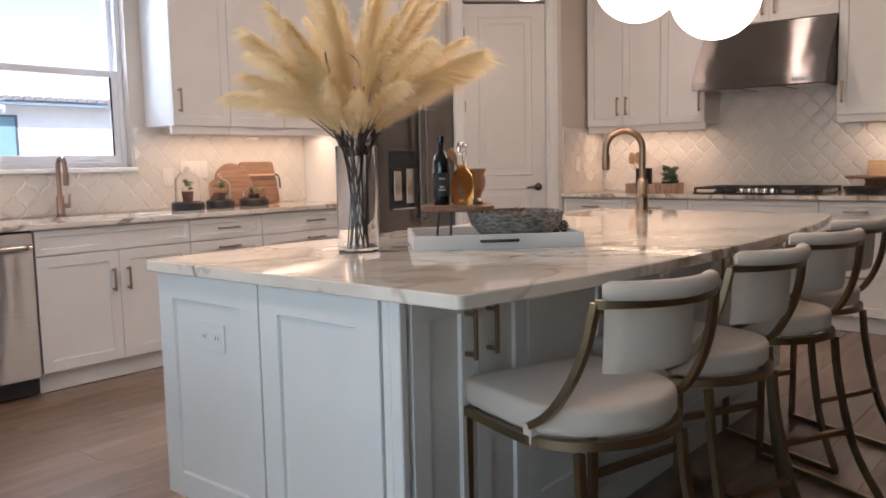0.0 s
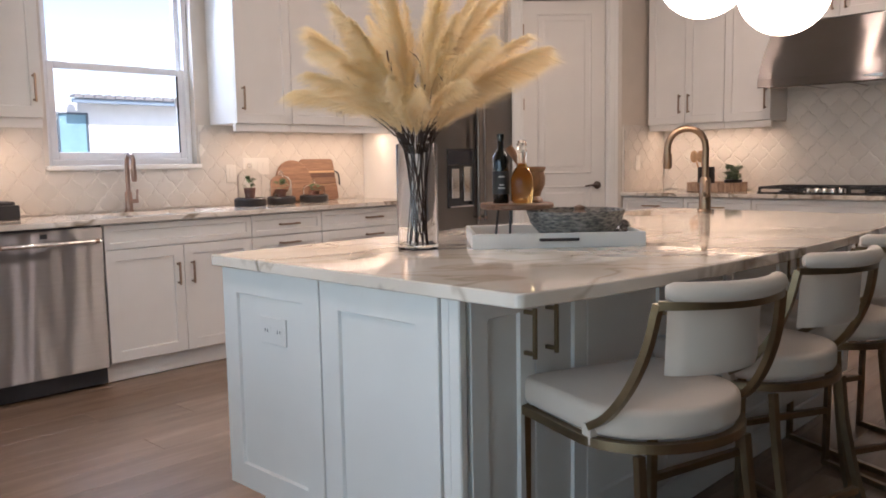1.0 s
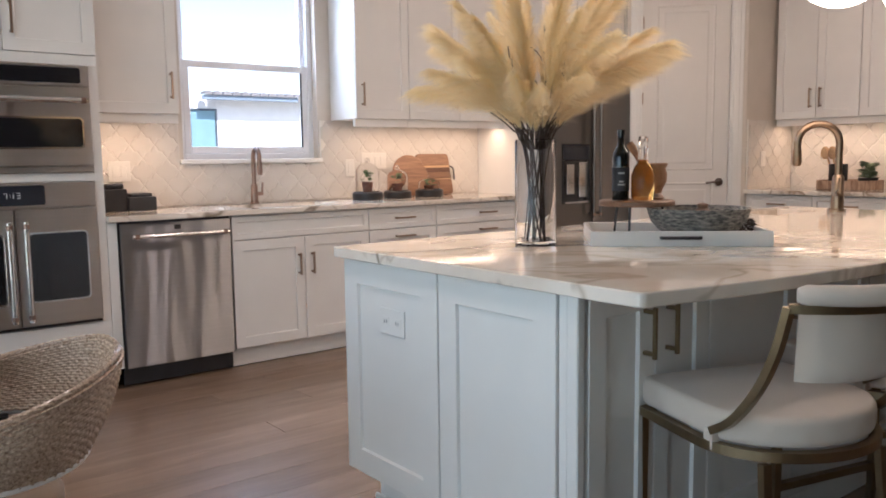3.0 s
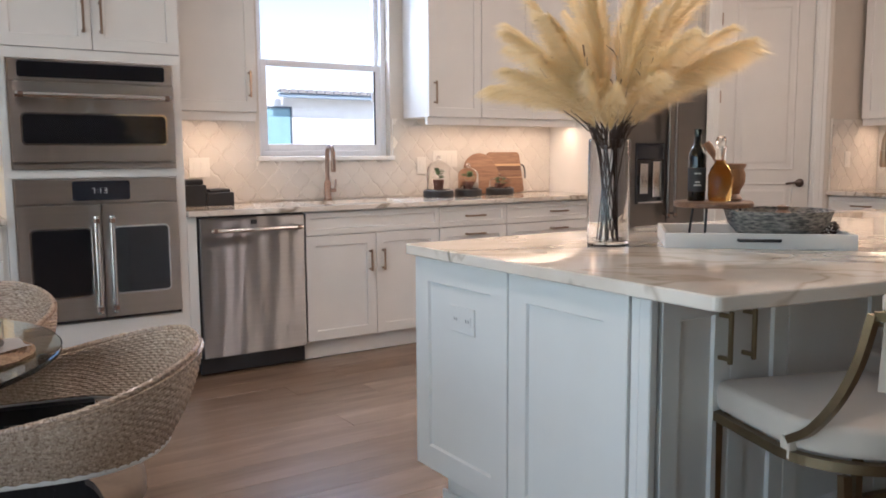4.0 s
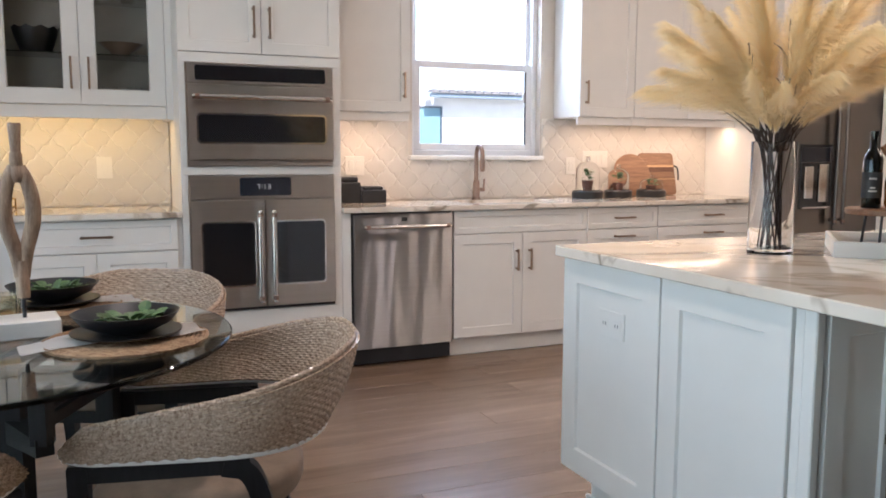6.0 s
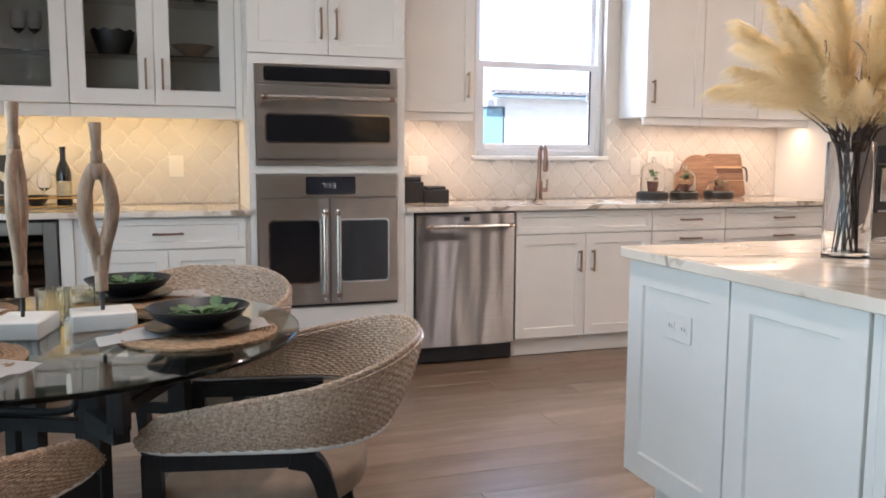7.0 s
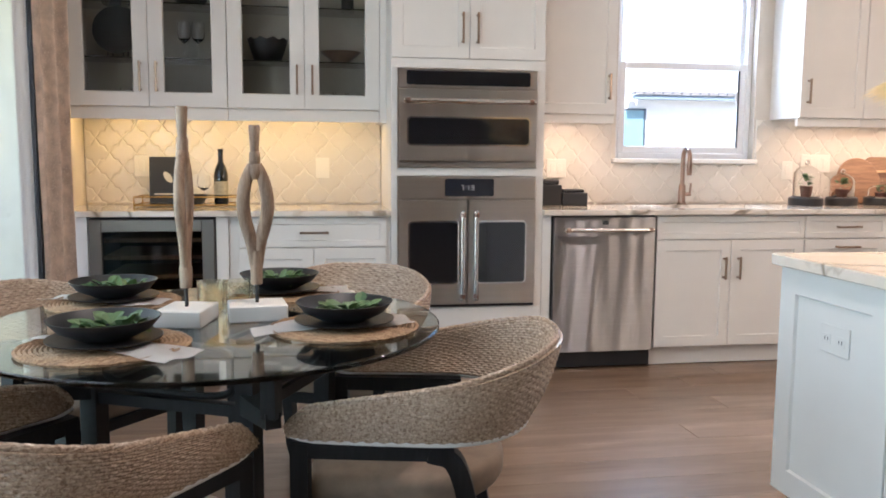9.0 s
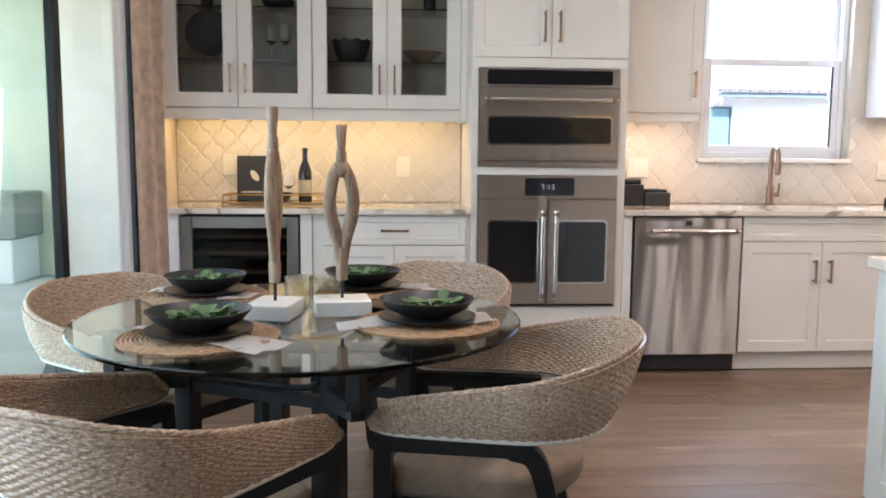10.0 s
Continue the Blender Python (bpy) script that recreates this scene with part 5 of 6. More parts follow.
def spray(rng, n, spread, height, size, z0=0.0):
    bm = bmesh.new()
    for _ in range(n):
        a, r = rng.uniform(0, 2 * math.pi), spread * math.sqrt(rng.random())
        el = rng.uniform(0.1, 1.2)
        leaf_mesh(bm, (r * math.cos(a), r * math.sin(a), z0 + height * rng.random()),
                  (math.cos(a + rng.uniform(-1, 1)), math.sin(a + rng.uniform(-1, 1)), el), size * rng.uniform(0.7, 1.2), size * rng.uniform(0.7, 1.0), rng)
    return bm


for k, (x, y, ang) in enumerate(MATS):
    z = TZ + 0.0005
    pm = thing("placemat", pose(x, y, z, 0, 0, ang), "round braided jute placemat on the glass table", "placemat", "placemats")
    prof = []
    for j in range(18):
        r0 = 0.185 * j / 18
        prof += [(r0 + 0.001, 0.0055), (r0 + 0.0055, 0.0085)]
    bm = lathe([(0, 0.006)] + prof + [(0.187, 0.006), (0.185, 0.0), (0, 0)], 64)
    for vtx in bm.verts:
        if vtx.co.z > 0.003:
            vtx.co.z += 0.0012 * math.sin(math.atan2(vtx.co.y, vtx.co.x) * 46)
    part("braid", bm, JUTE, pm, smooth=False)
    np_ = thing("napkin", pose(x, y, z + 0.0105, 0, 0, (-35, 190, 150, 12)[k]), "pale striped linen napkin folded under the plate", "napkin", "napkins")
    bm = bmesh.new()
    g = [[bm.verts.new((-0.17 + 0.40 * i / 14, -0.060 + 0.12 * j / 10 + 0.01 * math.sin(i * 0.5),
                        0.003 + 0.0032 * math.sin(i * 0.9 + j * 0.8) + (-0.011 * max(0, (i - 11) / 3)))) for j in range(11)] for i in range(15)]
    for i in range(14):
        for j in range(10):
            bm.faces.new((g[i][j], g[i + 1][j], g[i + 1][j + 1], g[i][j + 1]))
    bmesh.ops.solidify(bm, geom=bm.faces[:], thickness=-0.003)
    part("cloth", bm, NAPKIN, np_, smooth=True)
    zz = z + 0.016
    pl = thing("plate", pose(x, y, zz), "black stoneware dinner plate", "plate", "plates")
    part("dish", lathe(((0, 0), (0.07, 0), (0.09, 0.002), (0.124, 0.007), (0.125, 0.010), (0.09, 0.006), (0.07, 0.005), (0, 0.005)), 48), mat("dark glossy plate glaze", (0.020, 0.019, 0.018), 0.36, vary=0.3, scale=18), pl, smooth=True)
    bw = thing("bowl", pose(x, y, zz + 0.0055), "wide black stoneware bowl filled with green sprigs", "bowl", "bowls")
    part("dish", lathe(((0, 0), (0.055, 0), (0.062, 0.004), (0.100, 0.022), (0.120, 0.045), (0.122, 0.048), (0.118, 0.048), (0.096, 0.027), (0.055, 0.009), (0, 0.008)), 48), STONEWARE, bw, smooth=True)
    sp = thing("sprig", pose(x + 0.01, y, zz + 0.014), "dusty green leaf sprigs lying in the bowl", "foliage", "sprigs")
    part("leaves", spray(random.Random(20 + k), 74, 0.066, 0.024, 0.032), LEAF, sp)


def sculpture(x, y, turn, top, label):
    root = thing("sculpture", pose(x, y, TZ + 0.0005, 0, 0, turn), label, "sculpture", "carved sculptures")
    h = top - TZ
    part("base", box(-0.075, -0.06, 0, 0.075, 0.06, 0.043, 0.003), MARBLE, root, "white marble block")
    part("rod", tube(((0, 0, 0.042), (0, 0, 0.10)), 0.005, 10), BLACK, root, "black steel rod", True)
    u = (h - 0.092) / 638          # carved in proportion to the height

    def at(k):
        return h - k * u

    bm = tube(((0, 0, at(638)), (0, 0, at(565)), (0, 0, at(560)), (0, 0, at(500))), [0.0150, 0.0165, 0.0140, 0.0150], 14)
    for s in (-1, 1):
        pts = curve_pts([(s * o, 0, at(k)) for k, o in ((562, 0.003), (505, 0.0075), (455, 0.0135), (405, 0.0225), (350, 0.0300), (290, 0.0310), (230, 0.0245), (190, 0.0150), (160, 0.005))], 5)
        nn = len(pts)
        tube(pts, [0.0115 + 0.0025 * math.sin(math.pi * j / (nn - 1)) ** 1.2 for j in range(nn)], 12, bm, False, 1.25)
    tube(((0, 0, at(215)), (0, 0, at(190)), (0, 0, at(158)), (0, 0, at(153))), [0.012, 0.0175, 0.0160, 0.0135], 14, bm)
    tube(((0, 0, at(154)), (0, 0, at(150)), (0, 0, at(112)), (0, 0, at(105))), [0.0125, 0.0145, 0.0145, 0.0125], 14, bm)
    tube(((0, 0, at(106)), (0, 0, at(60)), (0, 0, at(8)), (0, 0, at(0))), [0.0110, 0.0130, 0.0152, 0.0140], 14, bm)
    part("figure", bm, GREYWOOD, root, "weathered carved wooden loop", True)


sculpture(-1.525, 2.46, 79, 1.305, "tall weathered wooden loop sculpture on a marble block")
sculpture(-1.350, 2.50, 8, 1.262, "weathered wooden loop sculpture on a marble block")
AMBER = mat("hammered gold glass", (1.0, 0.945, 0.80), 0.10, 0.0, 0.08, 60, 1.0, 70)
AMBER.node_tree.nodes["Principled BSDF"].inputs["Transmission Weight"].default_value = 1.0
AMBER.node_tree.nodes["Principled BSDF"].inputs["IOR"].default_value = 1.35
for x, y, h in ((-1.477, 2.60, 0.087), (-1.413, 2.685, 0.075)):
    vt = thing("votive", pose(x, y, TZ + 0.0005), "faceted pale gold glass votive holder", "candle holder", "votives")
    part("cup", lathe(((0, 0), (0.034, 0), (0.038, 0.004), (0.041, h), (0.0385, h), (0.035, 0.008), (0, 0.008)), 10), AMBER, vt)

# ---- things on the island ----
vase = thing("vase", pose(0.618, 2.107, TOP), "clear glass cylinder vase standing on the island", "vase")
part("cylinder", lathe(((0, 0), (0.060, 0), (0.063, 0.003), (0.063, 0.322), (0.0615, 0.324), (0.0595, 0.322), (0.0595, 0.018), (0, 0.018)), 40), glass_mat("vase glass", ior=1.32), vase, "", True)
pam = thing("pampas_grass", pose(0.618, 2.107, TOP + 0.02), "bunch of cream pampas plumes on dark stems in a glass vase", "dried grass")
STEM = mat("dark dried stem", (0.055, 0.035, 0.028), 0.7, vary=0.3, scale=30)
m, n, l, b = node_mat("cream pampas plume")
b.inputs["Base Color"].default_value, b.inputs["Roughness"].default_value = (0.74, 0.58, 0.34, 1), 0.8
geo, rmp = n.new("ShaderNodeNewGeometry"), n.new("ShaderNodeValToRGB")
rmp.color_ramp.elements[0].color, rmp.color_ramp.elements[1].color = (1.0, 0.85, 0.575, 1), (1.0, 0.93, 0.735, 1)
l.new(geo.outputs["Random Per Island"], rmp.inputs["Fac"])
l.new(rmp.outputs[0], b.inputs["Base Color"])
tr, ad = n.new("ShaderNodeBsdfTranslucent"), n.new("ShaderNodeMixShader")
l.new(rmp.outputs[0], tr.inputs["Color"])
ad.inputs[0].default_value = 0.6
l.new(b.outputs[0], ad.inputs[1])
l.new(tr.outputs[0], ad.inputs[2])
l.new(ad.outputs[0], n["Material Output"].inputs["Surface"])
PLUME = m


def plume(rng, spine, wide):
    """Soft hairs along a bending spine: full from the start, drawn out to a drooping tip."""
    verts, faces = [], []
    n = len(spine) - 1
    for _ in range(1500):
        t = rng.random() ** 0.85
        f = t * n
        i = min(int(f), n - 1)
        p = spine[i].lerp(spine[i + 1], f - i)
        d = (spine[i + 1] - spine[i]).normalized()
        ref = Vector((rng.uniform(-1, 1), rng.uniform(-1, 1), rng.uniform(-1, 1)))
        out = (ref - d * ref.dot(d)).normalized()
        full = min(1.0, 0.40 + t * 2.6) * (1 - 0.76 * t ** 2)
        ln = (0.035 + 0.105 * full) * rng.uniform(0.5, 1.3)
        spread = wide * full * rng.uniform(0.15, 1.25)
        w = rng.uniform(0.0005, 0.0011)
        side = d.cross(out).normalized() * w
        b1 = p + d * ln * 0.45 + out * spread * 0.70
        c = p + d * ln * 1.05 + out * spread * 1.05 + Vector((rng.uniform(-0.2, 0.2), rng.uniform(-0.2, 0.2), -0.45)) * ln
        k = len(verts)
        verts += [p - side, p + side, b1 + side, b1 - side, c]
        faces += [(k, k + 1, k + 2, k + 3), (k + 3, k + 2, k + 4)]
    bm = bmesh.new()
    me = bpy.data.meshes.new("tmp")
    me.from_pydata(verts, [], faces)
    bm.from_mesh(me)
    bpy.data.meshes.remove(me)
    return bm


rng = random.Random(11)
NP = 50
for k in range(NP):
    az = 2.399963 * k + rng.uniform(-0.3, 0.3)
    f = ((k + 0.5) / NP) ** 0.62
    tilt = radians(min(72, 4 + 70 * f + rng.uniform(-11, 11)))
    length = rng.uniform(0.58, 0.82) - 0.26 * f
    d = Vector((math.cos(az), math.sin(az), 0))
    turn = az + rng.uniform(1.6, 4.6)
    foot = Vector((math.cos(turn), math.sin(turn), 0)) * rng.uniform(0.015, 0.048)
    lip = d * rng.uniform(0.015, 0.05) + Vector((0, 0, 0.30))
    pts = [foot, lip] if k % 3 == 0 else [lip * 0.9 - d * 0.01, lip]
    cur_t = tilt * 0.35
    p = lip.copy()
    for j in range(9):
        cur_t += (tilt - cur_t) * 0.26 + (0.07 if j > 4 else 0)
        p = p + (d * math.sin(cur_t) + Vector((0, 0, math.cos(cur_t)))) * length * 0.085
        pts.append(p.copy())
    sm = curve_pts(pts, 4)
    cut = int(len(sm) * (rng.uniform(0.17, 0.26) if k % 4 else rng.uniform(0.34, 0.48)))
    thick = 0.0028 if k % 4 == 0 else 0.0019
    part("stem", tube(sm[:cut + 6], [thick * (1 - 0.45 * i / (cut + 6)) for i in range(cut + 6)], 5), STEM, pam)
    part("plume", plume(rng, sm[cut:], rng.uniform(0.032, 0.052)), PLUME, pam)
# bare dark twigs that show among the plumes
for k in range(11):
    az, tilt = 2.1 * k + 0.4, radians(6 + 3.2 * k)
    d = Vector((math.cos(az), math.sin(az), 0))
    lip = d * 0.035 + Vector((0, 0, 0.29))
    aim = d * math.sin(tilt) + Vector((0, 0, math.cos(tilt)))
    far = lip + aim * rng.uniform(0.22, 0.40)
    bm = tube(curve_pts((Vector((d.y, -d.x, 0)) * 0.03, lip, lip.lerp(far, 0.5) + d * 0.006, far), 5), 0.0026, 6)
    for q in (0.45, 0.7):
        root = lip.lerp(far, q)
        turn = Vector((-d.y, d.x, 0)) * rng.choice((-1, 1))
        tube((root, root + aim * 0.03 + turn * 0.022, root + aim * 0.05 + turn * 0.05), [0.0022, 0.0018, 0.0012], 5, bm)
    part("twig", bm, STEM, pam)

# white tray with a stone bowl, a riser and bottles
U, V = Vector((0.384, -0.381, 0)).normalized(), Vector((0.704, 0.710, 0)).normalized()
TROT = math.degrees(math.atan2(U.y, U.x))
tray = thing("tray", pose(0.910, 1.786, TOP, 0, 0, TROT), "white wooden serving tray with black handles", "tray")
TW, TD, TH = 0.535, 0.36, 0.045
part("bottom", box(-TW / 2 + 0.012, 0.012, 0.002, TW / 2 - 0.012, TD - 0.012, 0.012), WHITE, tray)
for x0, y0, x1, y1 in ((-TW / 2, 0, TW / 2, 0.0115), (-TW / 2, TD - 0.0115, TW / 2, TD), (-TW / 2, 0.012, -TW / 2 + 0.0115, TD - 0.012), (TW / 2 - 0.0115, 0.012, TW / 2, TD - 0.012)):
    part("side", box(x0, y0, 0, x1, y1, TH, 0.0015), WHITE, tray)
part("handle", tube(((-0.058, 0, 0.026), (-0.058, -0.010, 0.026), (0.058, -0.010, 0.026), (0.058, 0, 0.026)), 0.005, 8), BLACK, tray, "black bar handle")
part("handle", tube(((-0.058, TD, 0.026), (-0.058, TD + 0.010, 0.026), (0.058, TD + 0.010, 0.026), (0.058, TD, 0.026)), 0.005, 8), BLACK, tray, "black bar handle")


def on_tray(u, v, z=0.0125):
    p = Vector((0.910, 1.786, TOP + z)) + U * u + V * v
    return pose(p.x, p.y, p.z, 0, 0, TROT)


m, n, l, b = node_mat("ribbed grey stone")
tc, mp, wv, rp = n.new("ShaderNodeTexCoord"), n.new("ShaderNodeMapping"), n.new("ShaderNodeTexNoise"), n.new("ShaderNodeValToRGB")
mp.inputs["Scale"].default_value = (38, 38, 130)
wv.inputs["Scale"].default_value, wv.inputs["Detail"].default_value = 1.2, 4
rp.color_ramp.elements[0].position, rp.color_ramp.elements[1].position = 0.36, 0.68
rp.color_ramp.elements[0].color, rp.color_ramp.elements[1].color = (0.065, 0.066, 0.062, 1), (0.36, 0.33, 0.29, 1)
l.new(tc.outputs["Object"], mp.inputs["Vector"])
l.new(mp.outputs[0], wv.inputs["Vector"])
l.new(wv.outputs["Fac"], rp.inputs["Fac"])
l.new(rp.outputs[0], b.inputs["Base Color"])
bp = n.new("ShaderNodeBump")
bp.inputs["Strength"].default_value, bp.inputs["Distance"].default_value = 0.6, 0.003
l.new(wv.outputs["Fac"], bp.inputs["Height"])
l.new(bp.outputs[0], b.inputs["Normal"])
b.inputs["Roughness"].default_value = 0.65
sb = thing("stone_bowl", on_tray(0.085, 0.195), "wide mottled grey stone bowl on the tray", "bowl")
part("dish", lathe(((0, 0), (0.085, 0), (0.12, 0.018), (0.148, 0.05), (0.160, 0.086), (0.162, 0.092), (0.154, 0.092), (0.140, 0.055), (0.11, 0.026), (0, 0.014)), 56), m, sb, smooth=True)
wp = thing("wooden_knob", on_tray(0.10, 0.20, 0.085), "small wooden knob resting in the bowl", "ornament")
part("body", lathe(((0, -0.06), (0.05, -0.055), (0.058, -0.03), (0.03, 0.005), (0.016, 0.018), (0.018, 0.03), (0, 0.036)), 20), ACACIA, wp, "", True)
pc = thing("pine_cone", on_tray(0.235, 0.20, 0.014), "dark dried cone beside the bowl", "ornament")
bm = bmesh.new()
for k in range(60):
    a, t = 2.4 * k, k / 60
    r = 0.030 * math.sin(math.pi * (0.15 + 0.8 * t))
    leaf_mesh(bm, (r * math.cos(a) * 0.5, r * math.sin(a) * 0.5, 0.05 * t), (math.cos(a), math.sin(a), 0.5), 0.022, 0.014, rng)
part("scales", bm, STEM, pc)
rz = thing("riser", on_tray(-0.105, 0.225), "round wooden riser board on thin black legs", "riser")
part("board", lathe(((0, 0.098), (0.118, 0.098), (0.122, 0.102), (0.122, 0.112), (0.118, 0.116), (0, 0.116)), 48), ACACIA, rz, "", True)
for k in range(3):
    a = radians(250 + 120 * k)
    part("leg", tube(((0.085 * math.cos(a), 0.085 * math.sin(a), 0.099), (0.10 * math.cos(a), 0.10 * math.sin(a), 0)), 0.004, 8), BLACK, rz)
RZ = 0.0125 + 0.1165
DARKGLASS = mat("near-black bottle glass", (0.008, 0.009, 0.008), 0.06, 0.0, 0.1, coat=0.3)
LABELPAPER = mat("dark bottle label", (0.03, 0.03, 0.032), 0.6)
BARPAPER = mat("pale print", (0.50, 0.48, 0.44), 0.6)
bb = thing("oil_bottle", on_tray(-0.158, 0.22, RZ), "slim black glass oil bottle with a dark label", "bottle")
part("body", lathe(((0, 0), (0.0255, 0), (0.0275, 0.004), (0.0275, 0.142), (0.0225, 0.160), (0.0115, 0.176), (0.0105, 0.208), (0.0125, 0.210), (0.0125, 0.227), (0, 0.228)), 32), DARKGLASS, bb, "", True)
part("label", lathe(((0.0278, 0.030), (0.0281, 0.031), (0.0281, 0.105), (0.0278, 0.106)), 32), LABELPAPER, bb)
for z, w in ((0.048, 0.8), (0.058, 0.5), (0.085, 0.7)):
    bm = bmesh.new()
    L = [[bm.verts.new((0.0284 * math.cos(a), 0.0284 * math.sin(a), zz)) for zz in (z, z + 0.005)] for a in [radians(-90 - 30 * w + 60 * w * j / 6) for j in range(7)]]
    for p, q in zip(L, L[1:]):
        bm.faces.new((p[0], q[0], q[1], p[1]))
    part("print_bar", bm, BARPAPER, bb)
AMBEROIL = glass_mat("golden oil glass", (0.86, 0.56, 0.20), 0.02, 1.3)
ob_ = thing("oil_decanter", on_tray(-0.092, 0.180, RZ), "golden oil in a round glass decanter with a stopper", "bottle")
part("oil", lathe(((0, 0.002), (0.031, 0.002), (0.036, 0.012), (0.037, 0.080), (0.028, 0.106), (0.016, 0.122), (0.015, 0.13), (0, 0.13)), 32), AMBEROIL, ob_, "golden oil", True)
part("neck", lathe(((0.0145, 0.131), (0.016, 0.131), (0.016, 0.165), (0.020, 0.168), (0.020, 0.172), (0.0145, 0.172)), 24), GLASS, ob_, "", True)
part("stopper", lathe(((0, 0.173), (0.012, 0.173), (0.014, 0.18), (0.018, 0.192), (0.012, 0.204), (0, 0.206)), 20), GLASS, ob_, "glass stopper", True)
OLIVE = wood_mat("honey olive wood", (0.26, 0.12, 0.055), (0.46, 0.25, 0.13), 0.4, 2, 7, 0.05, 0.1, 5)
mo = thing("mortar", on_tray(-0.052, 0.255, RZ), "turned wooden mortar with its pestle leaning in", "mortar")
part("cup", lathe(((0, 0), (0.036, 0), (0.040, 0.006), (0.030, 0.020), (0.034, 0.034), (0.046, 0.058), (0.047, 0.084), (0.042, 0.100), (0.048, 0.111), (0.048, 0.117), (0.043, 0.118), (0.039, 0.10), (0.02, 0.06), (0, 0.055)), 32), OLIVE, mo, "", True)
part("pestle", tube(((0.0, 0.0, 0.065), (-0.05, 0.01, 0.145), (-0.066, 0.013, 0.172), (-0.075, 0.015, 0.185)), [0.014, 0.010, 0.014, 0.012], 14), OLIVE, mo, "", True)

# ---- things on the sink run ----
POT = mat("terracotta pot", (0.22, 0.10, 0.07), 0.8, vary=0.15)
for k, (x, r, h) in enumerate(((1.865, 0.080, 0.290), (2.112, 0.074, 0.230), (2.39, 0.078, 0.150))):
    cl = thing("cloche", pose(x, 4.98, TOP), "glass bell cloche on a black base over a small plant", "cloche", "glass cloches")
    part("base", lathe(((0, 0), (r * 1.25, 0), (r * 1.3, 0.006), (r * 1.3, 0.044), (r * 1.2, 0.052), (r * 1.02, 0.0525), (r * 1.02, 0.036), (0, 0.036)), 36), BLACK, cl, "black base", True)
    dome = [(r, 0.037), (r, h * 0.62)] + [(r * math.cos(a), h * 0.62 + h * 0.24 * math.sin(a)) for a in [math.pi / 2 * j / 8 for j in range(1, 9)]]
    inner_d = [(max(0.0, q - 0.0014), z - (0.0014 if q < r * 0.9 else 0)) for q, z in dome[::-1]]
    part("bell", lathe(dome + inner_d + dome[:1], 36), THIN, cl, "clear glass bell", True)
    ring = [(0.012 * math.cos(a), 0, h * 0.86 + 0.014 + 0.014 * math.sin(a)) for a in [2 * math.pi * j / 16 for j in range(17)]]
    part("ring", tube(ring, 0.0042, 8), CHROME if k < 2 else GLASS, cl, "", True)
    part("pot", lathe(((0, 0.037), (0.022, 0.037), (0.030, 0.037 + h * 0.26), (0.031, 0.037 + h * 0.28), (0, 0.037 + h * 0.27)), 20), POT, cl, "", True)
    part("plant", spray(random.Random(40 + k), 15, 0.022, h * 0.2, 0.03, 0.037 + h * 0.28), LEAF, cl)
b1 = thing("cutting_board", pose(2.335, 5.105, TOP, -14), "round acacia cutting board leaning on the tile", "cutting board", "leaning boards")
bm = lathe(((0, 0), (0.148, 0), (0.152, 0.004), (0.152, 0.016), (0.148, 0.02), (0, 0.02)), 56, None, pose(0, 0.0, 0.152, 90))
part("disc", bm, ACACIA, b1, "", True)
b2 = thing("cutting_board", pose(2.575, 5.135, TOP, -13), "striped rectangular acacia board with a leather loop", "cutting board", "leaning boards")
WALNUT = wood_mat("walnut strip", (0.06, 0.026, 0.015), (0.13, 0.06, 0.035), 0.5, 0, 6)
MAPLE = wood_mat("pale maple strip", (0.42, 0.26, 0.14), (0.56, 0.37, 0.21), 0.5, 0, 6)
zs = [0, 0.115, 0.120, 0.17, 0.205, 0.22, 0.31]
for k, (z0, z1) in enumerate(zip(zs, zs[1:])):
    cut = 0.03 if k in (0, 5) else 0.0
    bm = box(-0.15 + cut, -0.02, z0, 0.15 - cut, 0, z1 - 0.0005, 0.0015)
    for c in ((-0.15 + cut, 0.15 - cut) if cut else ()):      # rounded corners
        bmesh.ops.create_cone(bm, segments=24, radius1=cut, radius2=cut, depth=0.0196, cap_ends=True, matrix=Matrix.Translation((c, -0.01, cut if k == 0 else z1 - cut)) @ Matrix.Rotation(radians(90), 4, "X"))
        w = -0.03 if c < 0 else 0.03
        box(min(c, c + w), -0.0198, cut if k == 0 else z0, max(c, c + w), -0.0002, z1 - 0.0005 if k == 0 else z1 - cut, 0, bm)
    part("strip", bm, (ACACIA, MAPLE, ACACIA, WALNUT, MAPLE, ACACIA)[k], b2)
part("leather_loop", tube(curve_pts(((0.148, -0.01, 0.22), (0.185, -0.012, 0.20), (0.188, -0.012, 0.15), (0.182, -0.012, 0.11)), 6), 0.006, 6), BLACK, b2, "dark leather loop")
for x, w, h in ((0.205, 0.062, 0.155), (0.345, 0.078, 0.098)):
    cn = thing("canister", pose(x, 5.02, TOP), "matt black square canister with a lid", "canister", "canisters")
    part("body", box(-w, -w, 0, w, w, h * 0.80, 0.006, None, 2), BLACK, cn)
    part("lid", box(-w * 0.80, -w * 0.80, h * 0.805, w * 0.80, w * 0.80, h, 0.008, None, 2), BLACK, cn)


PLATE = mat("cream wall plate", (0.68, 0.65, 0.60), 0.35, vary=0.02)


def plate_at(name, m, label, w, h, rocker=True):
    root = thing(name, m, label, "switch", "wall plates")
    part("plate", box(-w / 2, -0.006, -h / 2, w / 2, 0, h / 2, 0.0025, None, 2), PLATE, root)
    n = max(1, round(w / 0.06) - 0)
    for j in range(n):
        cx = (j - (n - 1) / 2) * 0.046
        part("rocker", box(cx - 0.016, -0.009, -0.033, cx + 0.016, -0.0062, 0.033, 0.002), PLATE, root)


